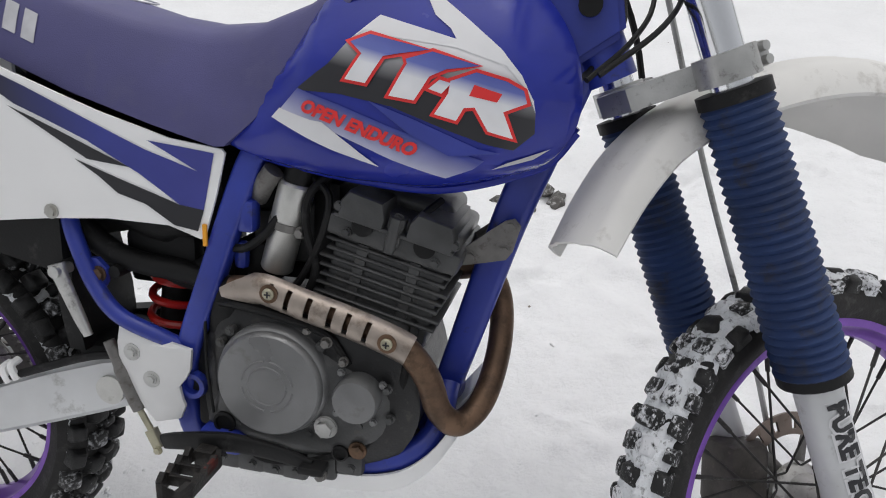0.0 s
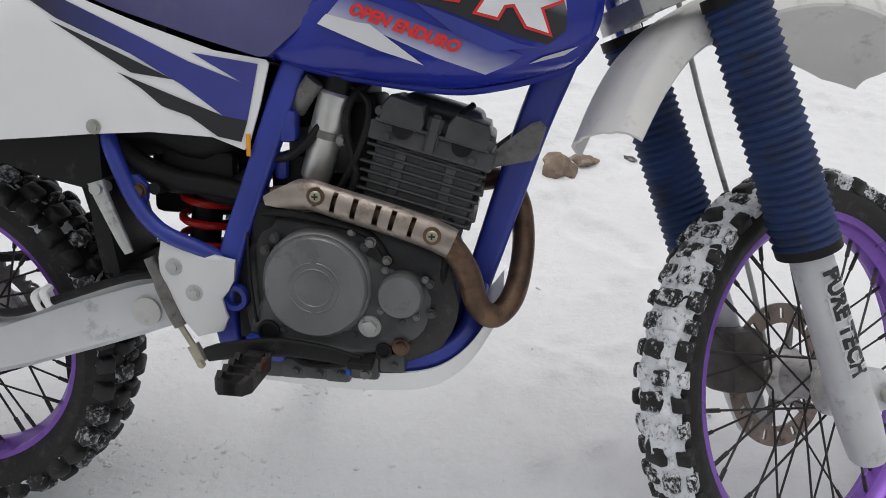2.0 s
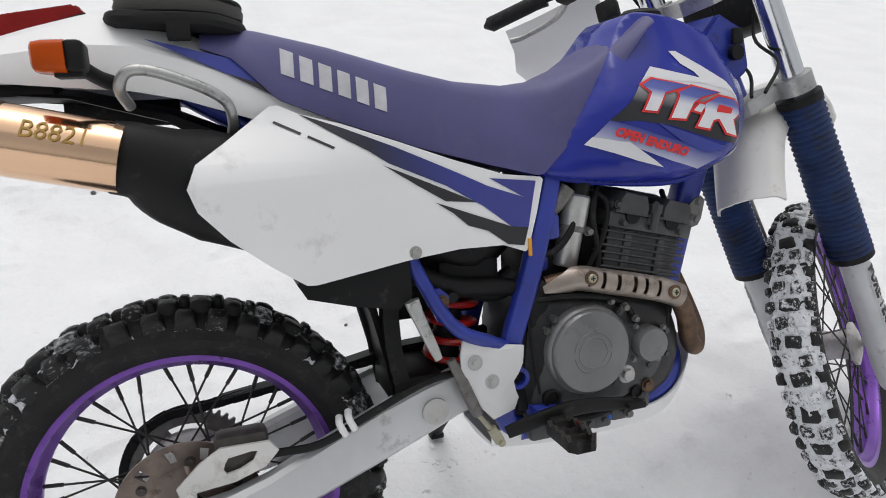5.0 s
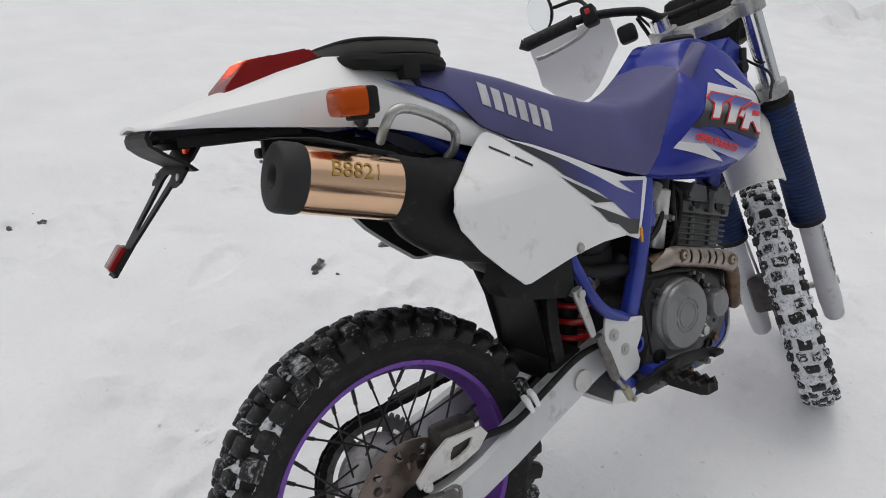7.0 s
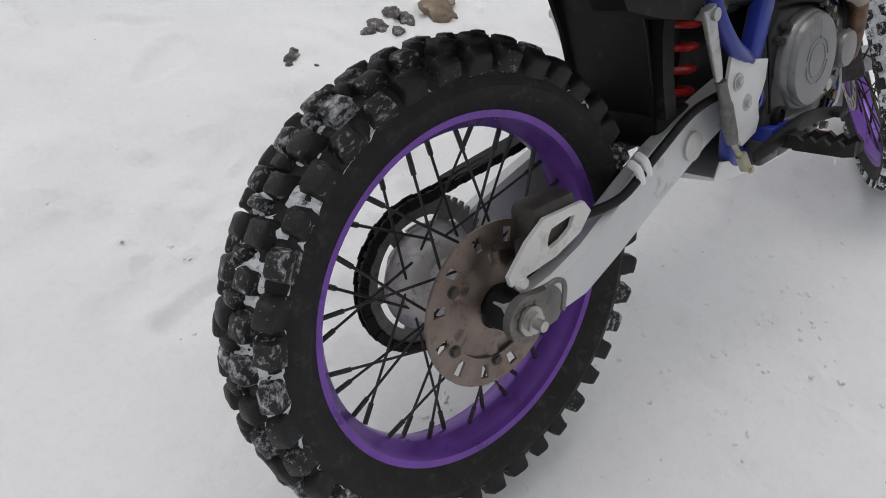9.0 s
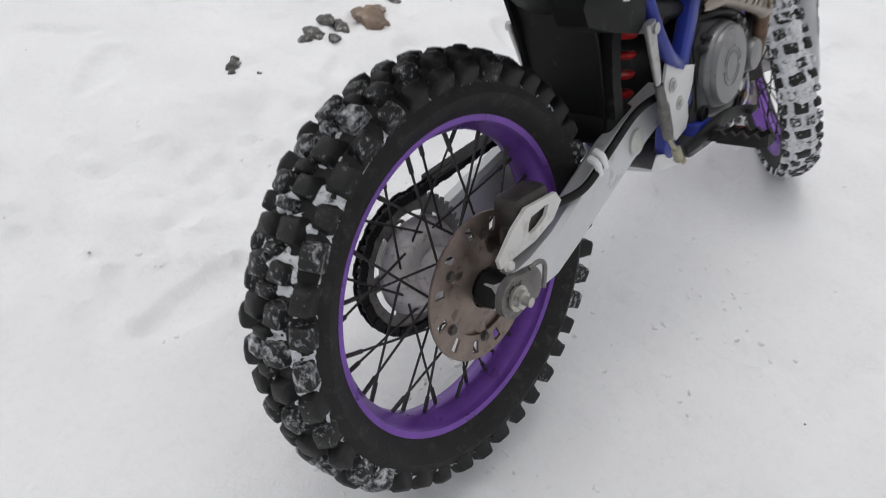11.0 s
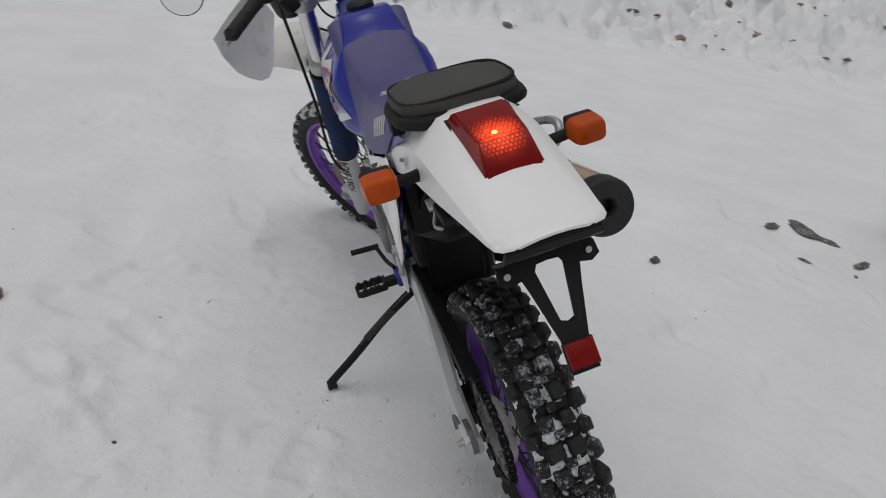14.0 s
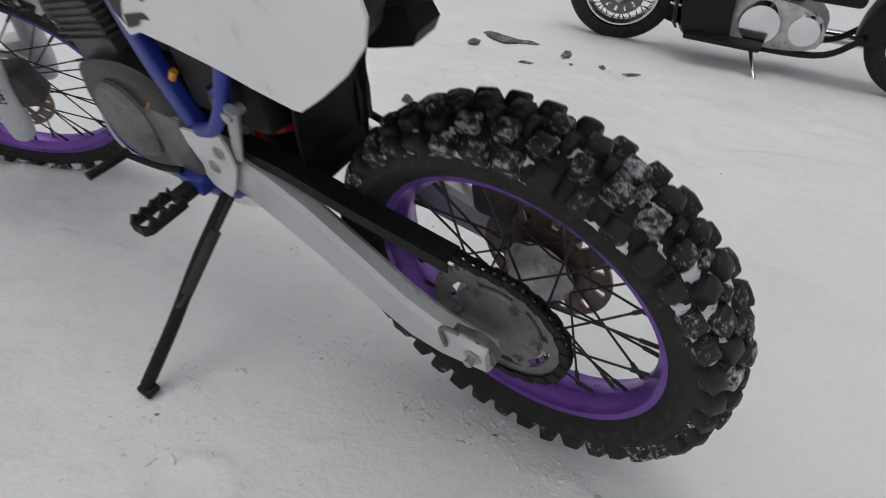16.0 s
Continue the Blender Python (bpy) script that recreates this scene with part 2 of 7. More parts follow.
M["cruiser"] = material("black_gloss_enamel", (0.006, 0.006, 0.007), 0.3, 0, 0.2, 10, 200, 0.0, coat=0.08, spec=0.22)
M["car"] = material("blue_car_paint", (0.03, 0.055, 0.11), 0.3, 0.2, 0.15, 3, 100, 0.0, coat=0.5)
M["glass"] = material("dark_glass", (0.02, 0.025, 0.03), 0.08, 0, 0.1, 4, 100, 0.0, spec=0.8)


def lens_material(name, col, rough, centre=None, size=0.03, emit=0.0):
    """Moulded lamp plastic; a bulb behind it lights it up round its centre."""
    m = material(name, col, rough, 0, 0.15, 30, 240, 0.06, coat=0.0, spec=0.18)
    n, l = m.node_tree.nodes, m.node_tree.links
    b = n["Principled BSDF"]
    if emit:
        tc = [k for k in n if k.type == "TEX_COORD"][0]
        ds = n.new("ShaderNodeVectorMath")
        ds.operation = "DISTANCE"
        ds.inputs[1].default_value = centre
        l.new(tc.outputs["Object"], ds.inputs[0])
        cell = n.new("ShaderNodeTexVoronoi")
        cell.inputs["Scale"].default_value = 170
        l.new(tc.outputs["Object"], cell.inputs["Vector"])
        mr = n.new("ShaderNodeMapRange")
        mr.interpolation_type = "SMOOTHSTEP"
        mr.inputs["From Min"].default_value, mr.inputs["From Max"].default_value = 0.004, size
        mr.inputs["To Min"].default_value, mr.inputs["To Max"].default_value = 1.0, 0.0
        l.new(ds.outputs["Value"], mr.inputs["Value"])
        pw = n.new("ShaderNodeMath")
        pw.operation = "POWER"
        pw.inputs[1].default_value = 2.2
        l.new(mr.outputs["Result"], pw.inputs[0])
        cm = n.new("ShaderNodeMapRange")
        cm.inputs["From Max"].default_value = 0.7
        cm.inputs["To Min"].default_value, cm.inputs["To Max"].default_value = emit * 1.3, emit * 0.6
        l.new(cell.outputs["Distance"], cm.inputs["Value"])
        mul = n.new("ShaderNodeMath")
        mul.operation = "MULTIPLY"
        l.new(pw.outputs[0], mul.inputs[0])
        l.new(cm.outputs["Result"], mul.inputs[1])
        l.new(mul.outputs[0], b.inputs["Emission Strength"])
        b.inputs["Emission Color"].default_value = (1.0, 0.085, 0.02, 1)
    return m


def edge_inset(poly, d):
    """The outline moved inwards by d."""
    k = len(poly)
    area = sum(poly[i - 1][0] * poly[i][1] - poly[i][0] * poly[i - 1][1] for i in range(k))
    sg = 1 if area > 0 else -1
    out = []
    for i in range(k):
        a, b, c = (Vector((*poly[j % k], 0)) for j in (i - 1, i, i + 1))
        u, w = (b - a).normalized(), (c - b).normalized()
        n1, n2 = Vector((-u.y, u.x, 0)) * sg, Vector((-w.y, w.x, 0)) * sg
        m = n1 + n2
        q = b + m * (d / max(0.5, 1 + n1.dot(n2)))
        out.append((q.x, q.y))
    return out


M["amber"] = lens_material("amber_lens", (0.46, 0.066, 0.003), 0.16)
M["red_lens"] = lens_material("red_lens", (0.2, 0.005, 0.004), 0.2)
M["lit_lens"] = lens_material("lit_red_lens", (0.2, 0.004, 0.004), 0.16, (-0.155, 0.0, 1.05), 0.06, 0.7)
M["cells"] = lens_material("honeycomb_red_lens", (0.3, 0.006, 0.004), 0.12, (-0.152, 0.0, 1.053), 0.062, 2.8)
M["lamp"] = lens_material("lit_red_lamp", (0.6, 0.05, 0.02), 0.3, (-0.149, 0.0, 1.057), 0.03, 7.0)
M["lamp"].node_tree.nodes["Principled BSDF"].inputs["Emission Color"].default_value = (1.0, 0.3, 0.1, 1)
M["plate_glow"] = lens_material("lit_amber_lamp", (0.7, 0.12, 0.01), 0.3, (-0.252, -0.02, 0.945), 0.02, 1.2)
M["mirror"] = material("mirror_glass", (0.9, 0.92, 0.94), 0.03, 1.0, 0.0, 4, 100, 0.0)


def fade(name, stops, axis, lo, hi):
    """A printed decal whose ink runs from colour to colour along a direction in x and z."""
    m = bpy.data.materials.new(name)
    m.use_nodes = True
    n, l = m.node_tree.nodes, m.node_tree.links
    b = n["Principled BSDF"]
    b.inputs["Roughness"].default_value = 0.32
    tc, dot = n.new("ShaderNodeTexCoord"), n.new("ShaderNodeVectorMath")
    dot.operation = "DOT_PRODUCT"
    dot.inputs[1].default_value = (axis[0], 0, axis[1])
    l.new(tc.outputs["Object"], dot.inputs[0])
    mr = n.new("ShaderNodeMapRange")
    mr.inputs["From Min"].default_value, mr.inputs["From Max"].default_value = lo, hi
    l.new(dot.outputs["Value"], mr.inputs["Value"])
    cr = n.new("ShaderNodeValToRGB")
    e = cr.color_ramp.elements
    while len(e) < len(stops):
        e.new(0.5)
    for el, (p, c) in zip(e, stops):
        el.position, el.color = p, (*c, 1)
    l.new(mr.outputs["Result"], cr.inputs["Fac"])
    nz = n.new("ShaderNodeTexNoise")
    nz.inputs["Scale"].default_value = 30
    l.new(tc.outputs["Object"], nz.inputs["Vector"])
    mm = n.new("ShaderNodeMapRange")
    mm.inputs["To Min"].default_value, mm.inputs["To Max"].default_value = 0.85, 1.1
    l.new(nz.outputs["Fac"], mm.inputs["Value"])
    mx = n.new("ShaderNodeMix")
    mx.data_type, mx.blend_type = "RGBA", "MULTIPLY"
    mx.inputs["Factor"].default_value = 1
    l.new(cr.outputs["Color"], mx.inputs["A"])
    l.new(mm.outputs["Result"], mx.inputs["B"])
    l.new(mx.outputs["Result"], b.inputs["Base Color"])
    return m


# ---- shape helpers ----
def part(name, bm, mat, parent=None, label="", m=None, sharp=38):
    """Links a bmesh as one mesh object, under a thing or a part."""
    bmesh.ops.recalc_face_normals(bm, faces=bm.faces)
    me = bpy.data.meshes.new(name)
    bm.to_mesh(me)
    bm.free()
    me.materials.append(mat)
    me.shade_smooth()
    me.set_sharp_from_angle(angle=radians(sharp))
    ob = new(name, me)
    if parent is not None:
        ob.parent = parent
    if m is not None:
        ob.matrix_basis = m
    if label:
        ob["label"] = label
    return ob


def smooth_line(pts, n=6):
    """Catmull-Rom through the points."""
    p = [Vector(q) for q in pts]
    if len(p) < 3:
        return p
    p = [2 * p[0] - p[1], *p, 2 * p[-1] - p[-2]]
    out = []
    for i in range(1, len(p) - 2):
        for k in range(n):
            t = k / n
            a, b, c, d = p[i - 1], p[i], p[i + 1], p[i + 2]
            out.append(0.5 * (2 * b + (c - a) * t + (2 * a - 5 * b + 4 * c - d) * t * t + (3 * b - a - 3 * c + d) * t ** 3))
    out.append(p[-2])
    return out


def tube(bm, pts, r, seg=12, n=6, flat=1.0, smooth=True, side=(0, 1, 0), caps=True, power=1.0):
    """A tube along points; r is a radius or one for each given point; flat squashes it across side; a power under 1 squares its section."""
    line = smooth_line(pts, n) if smooth else [Vector(q) for q in pts]
    rads = [r] * len(line) if isinstance(r, (int, float)) else list(np.interp(np.linspace(0, 1, len(line)), np.linspace(0, 1, len(r)), r))
    rings, up = [], Vector(side)
    for i, q in enumerate(line):
        d = (line[min(i + 1, len(line) - 1)] - line[max(i - 1, 0)]).normalized()
        u = up - d * up.dot(d)
        if u.length < 1e-4:
            u = d.orthogonal()
        u.normalize()
        up = u
        v = d.cross(u)
        rings.append([bm.verts.new(q + (u * math.copysign(abs(math.cos(a)) ** power, math.cos(a)) * flat + v * math.copysign(abs(math.sin(a)) ** power, math.sin(a))) * rads[i]) for a in (2 * math.pi * (k + 0.5) / seg for k in range(seg))])
    for a, b in zip(rings, rings[1:]):
        for k in range(seg):
            bm.faces.new((a[k], a[(k + 1) % seg], b[(k + 1) % seg], b[k]))
    if caps:
        bm.faces.new(rings[0])
        bm.faces.new(rings[-1][::-1])
    return bm


def loft(bm, sections, caps=True):
    rings = [[bm.verts.new(Vector(q)) for q in s] for s in sections]
    k = len(rings[0])
    for a, b in zip(rings, rings[1:]):
        for i in range(k):
            bm.faces.new((a[i], a[(i + 1) % k], b[(i + 1) % k], b[i]))
    if caps:
        bm.faces.new(rings[0])
        bm.faces.new(rings[-1][::-1])
    return bm


def lathe(bm, prof, seg=48, centre=(0, 0, 0), axis="y", closed=False, caps=True):
    """Turns a profile of (radius, along) about an axis."""
    c = Vector(centre)
    rings = []
    for r, h in prof:
        ring = []
        for k in range(seg):
            a = 2 * math.pi * k / seg
            if axis == "y":
                q = Vector((r * math.cos(a), h, r * math.sin(a)))
            elif axis == "x":
                q = Vector((h, r * math.cos(a), r * math.sin(a)))
            else:
                q = Vector((r * math.cos(a), r * math.sin(a), h))
            ring.append(bm.verts.new(c + q))
        rings.append(ring)
    pairs = list(zip(rings, rings[1:])) + ([(rings[-1], rings[0])] if closed else [])
    for a, b in pairs:
        for k in range(seg):
            bm.faces.new((a[k], a[(k + 1) % seg], b[(k + 1) % seg], b[k]))
    if caps and not closed:
        for ring in (rings[0], rings[-1]):
            if (ring[0].co - ring[seg // 2].co).length > 1e-5:
                bm.faces.new(ring)
    return bm


def block(bm, lo, hi, bev=0.003, m=None, seg=2):
    """A box with rounded edges."""
    t = bmesh.new()
    bmesh.ops.create_cube(t, size=1.0)
    for v in t.verts:
        v.co = Vector([lo[i] + (v.co[i] + 0.5) * (hi[i] - lo[i]) for i in range(3)])
    if bev:
        bmesh.ops.bevel(t, geom=t.edges[:], offset=bev, segments=seg, affect="EDGES", profile=0.5)
    if m is not None:
        bmesh.ops.transform(t, matrix=m, verts=t.verts)
    return merge(bm, t)


def merge(bm, t):
    me = bpy.data.meshes.new("temporary")
    t.to_mesh(me)
    t.free()
    bm.from_mesh(me)
    bpy.data.meshes.remove(me)
    return bm


def rod(bm, a, b, r, seg=12, bev=0.0):
    return tube(bm, [a, b], r, seg, smooth=False)


def bolt(bm, at, r=0.008, h=0.006, d=(0, -1, 0)):
    """A hex head with a washer, sticking out along d."""
    d = Vector(d).normalized()
    at = Vector(at)
    tube(bm, [at, at + d * h * 0.35], r * 1.35, 16, smooth=False, side=d.orthogonal())
    tube(bm, [at + d * h * 0.3, at + d * h], r, 6, smooth=False, side=d.orthogonal())
    return bm


def edge_distance(poly, x, z):
    best = 9.0
    for (ax, az), (bx, bz) in zip(poly, poly[1:] + poly[:1]):
        ux, uz = bx - ax, bz - az
        t = max(0.0, min(1.0, ((x - ax) * ux + (z - az) * uz) / (ux * ux + uz * uz + 1e-12)))
        best = min(best, math.hypot(x - ax - t * ux, z - az - t * uz))
    return best


def rounded(poly, n=4):
    """A smooth closed outline through points in x and z."""
    p = [Vector((x, 0, z)) for x, z in poly]
    k = len(p)
    out = []
    for i in range(k):
        a, b, c, d = p[i - 1], p[i], p[(i + 1) % k], p[(i + 2) % k]
        for j in range(n):
            t = j / n
            q = 0.5 * (2 * b + (c - a) * t + (2 * a - 5 * b + 4 * c - d) * t * t + (3 * b - a - 3 * c + d) * t ** 3)
            out.append((q.x, q.z))
    return out


def diced(poly, step):
    """The outline filled with faces no larger than step, in the plane y = 0."""
    bm = bmesh.new()
    vs = [bm.verts.new((x, 0, z)) for x, z in poly]
    for tri in tessellate_polygon([[Vector((x, z, 0)) for x, z in poly]]):
        if len(set(tri)) == 3:
            bm.faces.new([vs[k] for k in tri])
    xs, zs = [p[0] for p in poly], [p[1] for p in poly]
    for lo, hi, no in ((min(xs), max(xs), (1, 0, 0)), (min(zs), max(zs), (0, 0, 1))):
        v = lo + step
        while v < hi:
            bmesh.ops.bisect_plane(bm, geom=bm.verts[:] + bm.edges[:] + bm.faces[:], plane_co=(v * no[0], 0, v * no[2]), plane_no=no)
            v += step
    bmesh.ops.remove_doubles(bm, verts=bm.verts, dist=0.0002)
    return bm


def shell(poly, near, far, step=0.02):
    """A solid between two sheets over one outline: y = near(x, z) and y = far(x, z)."""
    bm = diced(poly, step)
    twin = {}
    faces, rim = bm.faces[:], [e for e in bm.edges if e.is_boundary]
    for v in bm.verts[:]:
        twin[v] = bm.verts.new((v.co.x, far(v.co.x, v.co.z), v.co.z))
    for f in faces:
        bm.faces.new([twin[v] for v in reversed(f.verts)])
    for e in rim:
        a, b = e.verts
        bm.faces.new((a, b, twin[b], twin[a]))
    for v in twin:
        v.co.y = near(v.co.x, v.co.z)
    return bm


def decal(poly, surface, lift=0.0012, step=0.015):
    """A sticker laid over a side surface y = surface(x, z), lifted outwards."""
    bm = diced(poly, step)
    for v in bm.verts:
        y = surface(v.co.x, v.co.z)
        v.co.y = y + math.copysign(lift, y)
    return bm


def mirrored(bm):
    for v in bm.verts:
        v.co.y = -v.co.y
    return bm


# ---- ground ----
def lumps(x, y, k):
    return noise.noise(Vector((x * k, y * k, 0.37 * k)))


def ramp01(v, a, b):
    t = max(0.0, min(1.0, (v - a) / (b - a)))
    return t * t * (3 - 2 * t)


def foot_marks():
    """Boot prints scattered round the motorcycle: place, direction, depth."""
    rf = random.Random(77)
    out = []
    while len(out) < 150:
        x, y = rf.uniform(-1.6, 3.0), rf.uniform(-2.4, 2.4)
        if -0.4 < x < 1.8 and -0.32 < y < 0.3:
            continue
        a = rf.uniform(0, 6.28)
        out.append((x, y, math.cos(a), math.sin(a), rf.uniform(0.003, 0.013), rf.uniform(0.8, 1.15)))
    return out


FEET = foot_marks()


def ground_height(x, y):
    near = math.hypot(x - 0.5, y)
    h = 0.02 * lumps(x, y, 1.1) + 0.009 * lumps(x + 5, y, 3.1) + (0.006 - 0.004 * ramp01(near, 0.6, 1.6)) * lumps(x, y + 9, 8.0) + 0.002 * lumps(x, y, 21.0)
    h += 0.012 * max(0.0, lumps(x - 2, y + 3, 6.3)) ** 1.5 * ramp01(lumps(x + 8, y, 0.9), -0.25, 0.25)
    h *= 0.6 + 0.7 * ramp01(near, 0.3, 1.5)
    # trodden hollows
    h -= 0.02 * ramp01(lumps(x + 3, y - 2, 2.4), 0.25, 0.6)
    # soft mounds where boots have kicked the snow up
    h += 0.018 * ramp01(lumps(x - 7, y + 4, 1.9), 0.2, 0.7) * ramp01(near, 0.5, 1.0)
    h += 0.008 * abs(lumps(x + 1, y + 2, 5.5)) * ramp01(lumps(x, y - 6, 1.3), -0.1, 0.4)
    # churned snow on the stand's side
    churn = (1 - ramp01(math.hypot((x - 0.25) / 1.15, (y - 0.85) / 0.6), 0.45, 1.1)) * ramp01(math.hypot(x - 0.51, y - 0.31), 0.08, 0.3)
    if churn > 0:
        h += churn * (0.015 * lumps(x + 6, y, 3.6) + 0.011 * abs(lumps(x, y + 7, 7.5)) + 0.004 * lumps(x, y - 5, 15.0))
    # boot prints with a pushed-up rim
    if -2 < x < 3.4 and -2.8 < y < 2.8:
        for fx, fy, c, s, d, k in FEET:
            dx, dy = x - fx, y - fy
            if abs(dx) < 0.24 and abs(dy) < 0.24:
                u, w = (dx * c + dy * s) / (0.15 * k), (dy * c - dx * s) / (0.055 * k)
                r = math.sqrt(u * u + w * w) + 0.5 * lumps(x, y, 11.0) + 0.2 * lumps(x, y, 24.0)
                h -= d * (1 - ramp01(r, 0.75, 1.1))
                h += d * 0.4 * math.exp(-((r - 1.25) / 0.22) ** 2)
        # crumbs
        g = lumps(x + 4, y - 3, 17.0) + 0.5 * lumps(x, y, 34.0)
        h += 0.012 * ramp01(g, 0.25, 0.6) * max(ramp01(lumps(x - 3, y, 1.6), -0.15, 0.35), 1 - ramp01(math.hypot(x - 0.1, y - 0.75), 0.3, 0.8))
    # wheel ruts
    for c, w in ((-0.1, 0.09), (-1.05, 0.16), (0.9, 0.3)):
        h -= 0.012 * math.exp(-((y - c - 0.05 * x) / w) ** 2)
    # ploughed bank
    b = 0.9 * (x - 0.47 * y - 8.0) + 0.5 * lumps(x, y, 0.8)
    if b > -0.6:
        rough = 0.14 * lumps(x, y, 1.7) + 0.2 * abs(lumps(x, y, 3.6)) + 0.26 * abs(lumps(x + 3, y, 6.0)) - 0.16 * ramp01(lumps(x, y + 5, 4.5), 0.2, 0.5) + 0.1 * lumps(x, y + 5, 9.0)
        h += ramp01(b, -0.6, 0.3) * rough + ramp01(b, 0.0, 2.6) * (0.45 + 0.6 * rough)
    h += ramp01(math.hypot(x, y), 12, 60) * 1.2 * (0.5 + lumps(x, y, 0.03))
    return h - 0.008


def axis_steps(lo, hi, fine, low_mid, high_mid, mid, far):
    """Fine steps between lo and hi, then up to a middling step out to the mid bounds, then ever coarser ones."""
    a = list(np.arange(lo, hi, fine))
    left, right = [lo], [a[-1]]
    for side, sg, bound in ((right, 1, high_mid), (left, -1, -low_mid)):
        step = fine
        while sg * side[-1] < far:
            step = min(step * 1.08, mid) if sg * side[-1] < bound else step * 1.14
            side.append(side[-1] + sg * step)
    return left[:0:-1] + a + right[1:]


def ground_sheet():
    xs, ys = axis_steps(-1.5, 2.8, 0.018, -1.8, 11.0, 0.06, 400), axis_steps(-2.0, 2.2, 0.018, -8.0, 3.0, 0.06, 400)
    verts = [(x, y, ground_height(x, y)) for y in ys for x in xs]
    k = len(xs)
    faces = [(j * k + i, j * k + i + 1, (j + 1) * k + i + 1, (j + 1) * k + i) for j in range(len(ys) - 1) for i in range(k - 1)]
    me = bpy.data.meshes.new("ground")
    me.from_pydata(verts, [], faces)
    me.materials.append(M["snow"])
    me.shade_smooth()
    return tagged(new("ground", me), "trodden snow cover with ruts, hollows and a ploughed bank", "snow ground", kind="structure")


ground_sheet()


def snow_crumbs():
    """Loose lumps of kicked-up snow, thickest along the wheels and round the stand's foot."""
    rc = random.Random(77)
    ball = bmesh.new()
    bmesh.ops.create_icosphere(ball, subdivisions=2, radius=1.0)
    shape = [v.co.copy() for v in ball.verts]
    tris = [[v.index for v in f.verts] for f in ball.faces]
    ball.free()
    # x, y, spread along x, spread along y, count, largest size
    heaps = ((0.51, 0.31, 0.1, 0.1, 150, 0.005), (0.15, 0.0, 0.3, 0.04, 260, 0.006), (0.1, -0.22, 0.3, 0.05, 70, 0.004), (1.36, -0.1, 0.16, 0.1, 80, 0.005),
             (0.05, 0.6, 0.4, 0.3, 130, 0.0045), (0.75, -0.25, 0.25, 0.1, 160, 0.004))
    verts, faces = [], []
    for hx, hy, sx, sy, count, top in heaps:
        for i in range(count):
            x, y = rc.gauss(hx, sx), rc.gauss(hy, sy)
            s = 0.0018 + top * rc.random() ** 2.6
            seed = Vector((rc.uniform(0, 90), rc.uniform(0, 90), 0))
            a, flat, z = rc.uniform(0, 6.28), rc.uniform(0.45, 0.8), ground_height(x, y)
            wide = rc.uniform(0.8, 1.9)
            k = len(verts)
            for p in shape:
                r = s * (1 + 0.85 * noise.noise(p * 1.7 + seed))
                u, w = p.x * r * wide, p.y * r
                verts.append((x + u * math.cos(a) - w * math.sin(a), y + u * math.sin(a) + w * math.cos(a), z - s * 0.3 + p.z * r * flat))
            faces += [[k + j for j in f] for f in tris]
    me = bpy.data.meshes.new("snow_crumbs")
    me.from_pydata(verts, [], faces)
    me.materials.append(M["snow"])
    me.shade_smooth()
    return tagged(new("snow_crumbs", me), "loose white crumbs of kicked-up snow round the wheels", "snow crumbs", kind="stuff")


snow_crumbs()

# ---- the enduro motorcycle, leaning on its side stand ----
bike = new("motorcycle")
tagged(bike, "blue and white enduro motorcycle leaning on its side stand in snow", "motorcycle")
bike.matrix_basis = pose(-0.0035, -0.1063, 0.0162, -19.39, 0.66, 0)
HEAD = Vector((1.35, 0, 0.321))
RAKE = Vector((-0.4003, 0, 0.9164))
STEER = Matrix.Translation(HEAD + Vector((0.016, 0.0085, -0.012))) @ Matrix.Rotation(radians(35.2), 4, Vector((-0.434, 0, 0.9))) @ Matrix.Translation(-HEAD)
# bars and mudguard are twisted a little farther than the wheel
TWIST = Matrix.Translation((1.364, 0, 0.319)) @ Matrix.Rotation(radians(36.5), 4, Vector((-0.4617, 0, 0.887))) @ Matrix.Translation((-1.364, 0, -0.321))


def fork_at(z, off=0.0):
    """The line of the fork legs, at a height; off moves it forwards."""
    return Vector((1.3873 - (z - 0.3373) * 0.4368 + off, 0, z))


# -- wheels --
def tread_block_mesh(mat, seed):
    """One worn, chipped rubber block, 1 long, 1 wide and 1 high, standing on z = 0."""
    off = Vector((seed * 3.7, seed * 1.3, 0))
    bm = bmesh.new()
    rings = []
    for z, k in ((-0.5, 0.62), (0.05, 0.55), (0.6, 0.485), (0.86, 0.44), (0.98, 0.33)):
        rings.append([bm.verts.new((x * k, y * k, z)) for x, y in ((-0.8, -1), (0.8, -1), (1, -0.8), (1, 0.8), (0.8, 1), (-0.8, 1), (-1, 0.8), (-1, -0.8))])
    for p, q in zip(rings, rings[1:]):
        for i in range(8):
            bm.faces.new((p[i], p[(i + 1) % 8], q[(i + 1) % 8], q[i]))
    top = bm.verts.new((0, 0, 1.03))
    for i in range(8):
        bm.faces.new((rings[-1][i], rings[-1][(i + 1) % 8], top))
    for v in bm.verts:
        if v.co.z > 0:
            w = noise.noise_vector(v.co * 2.3 + off)
            v.co += Vector((w.x * 0.11, w.y * 0.11, w.z * 0.13 - 0.02))
    me = bpy.data.meshes.new("tread_block")
    bm.to_mesh(me)
    bm.free()
    me.materials.append(mat)
    me.shade_smooth()
    me.set_sharp_from_angle(angle=radians(62))
    return me


BLOCK, SNOWY, PATCHY = ([tread_block_mesh(M[k], i) for i in range(5)] for k in ("rubber_block", "rubber_snow", "rubber_patchy"))


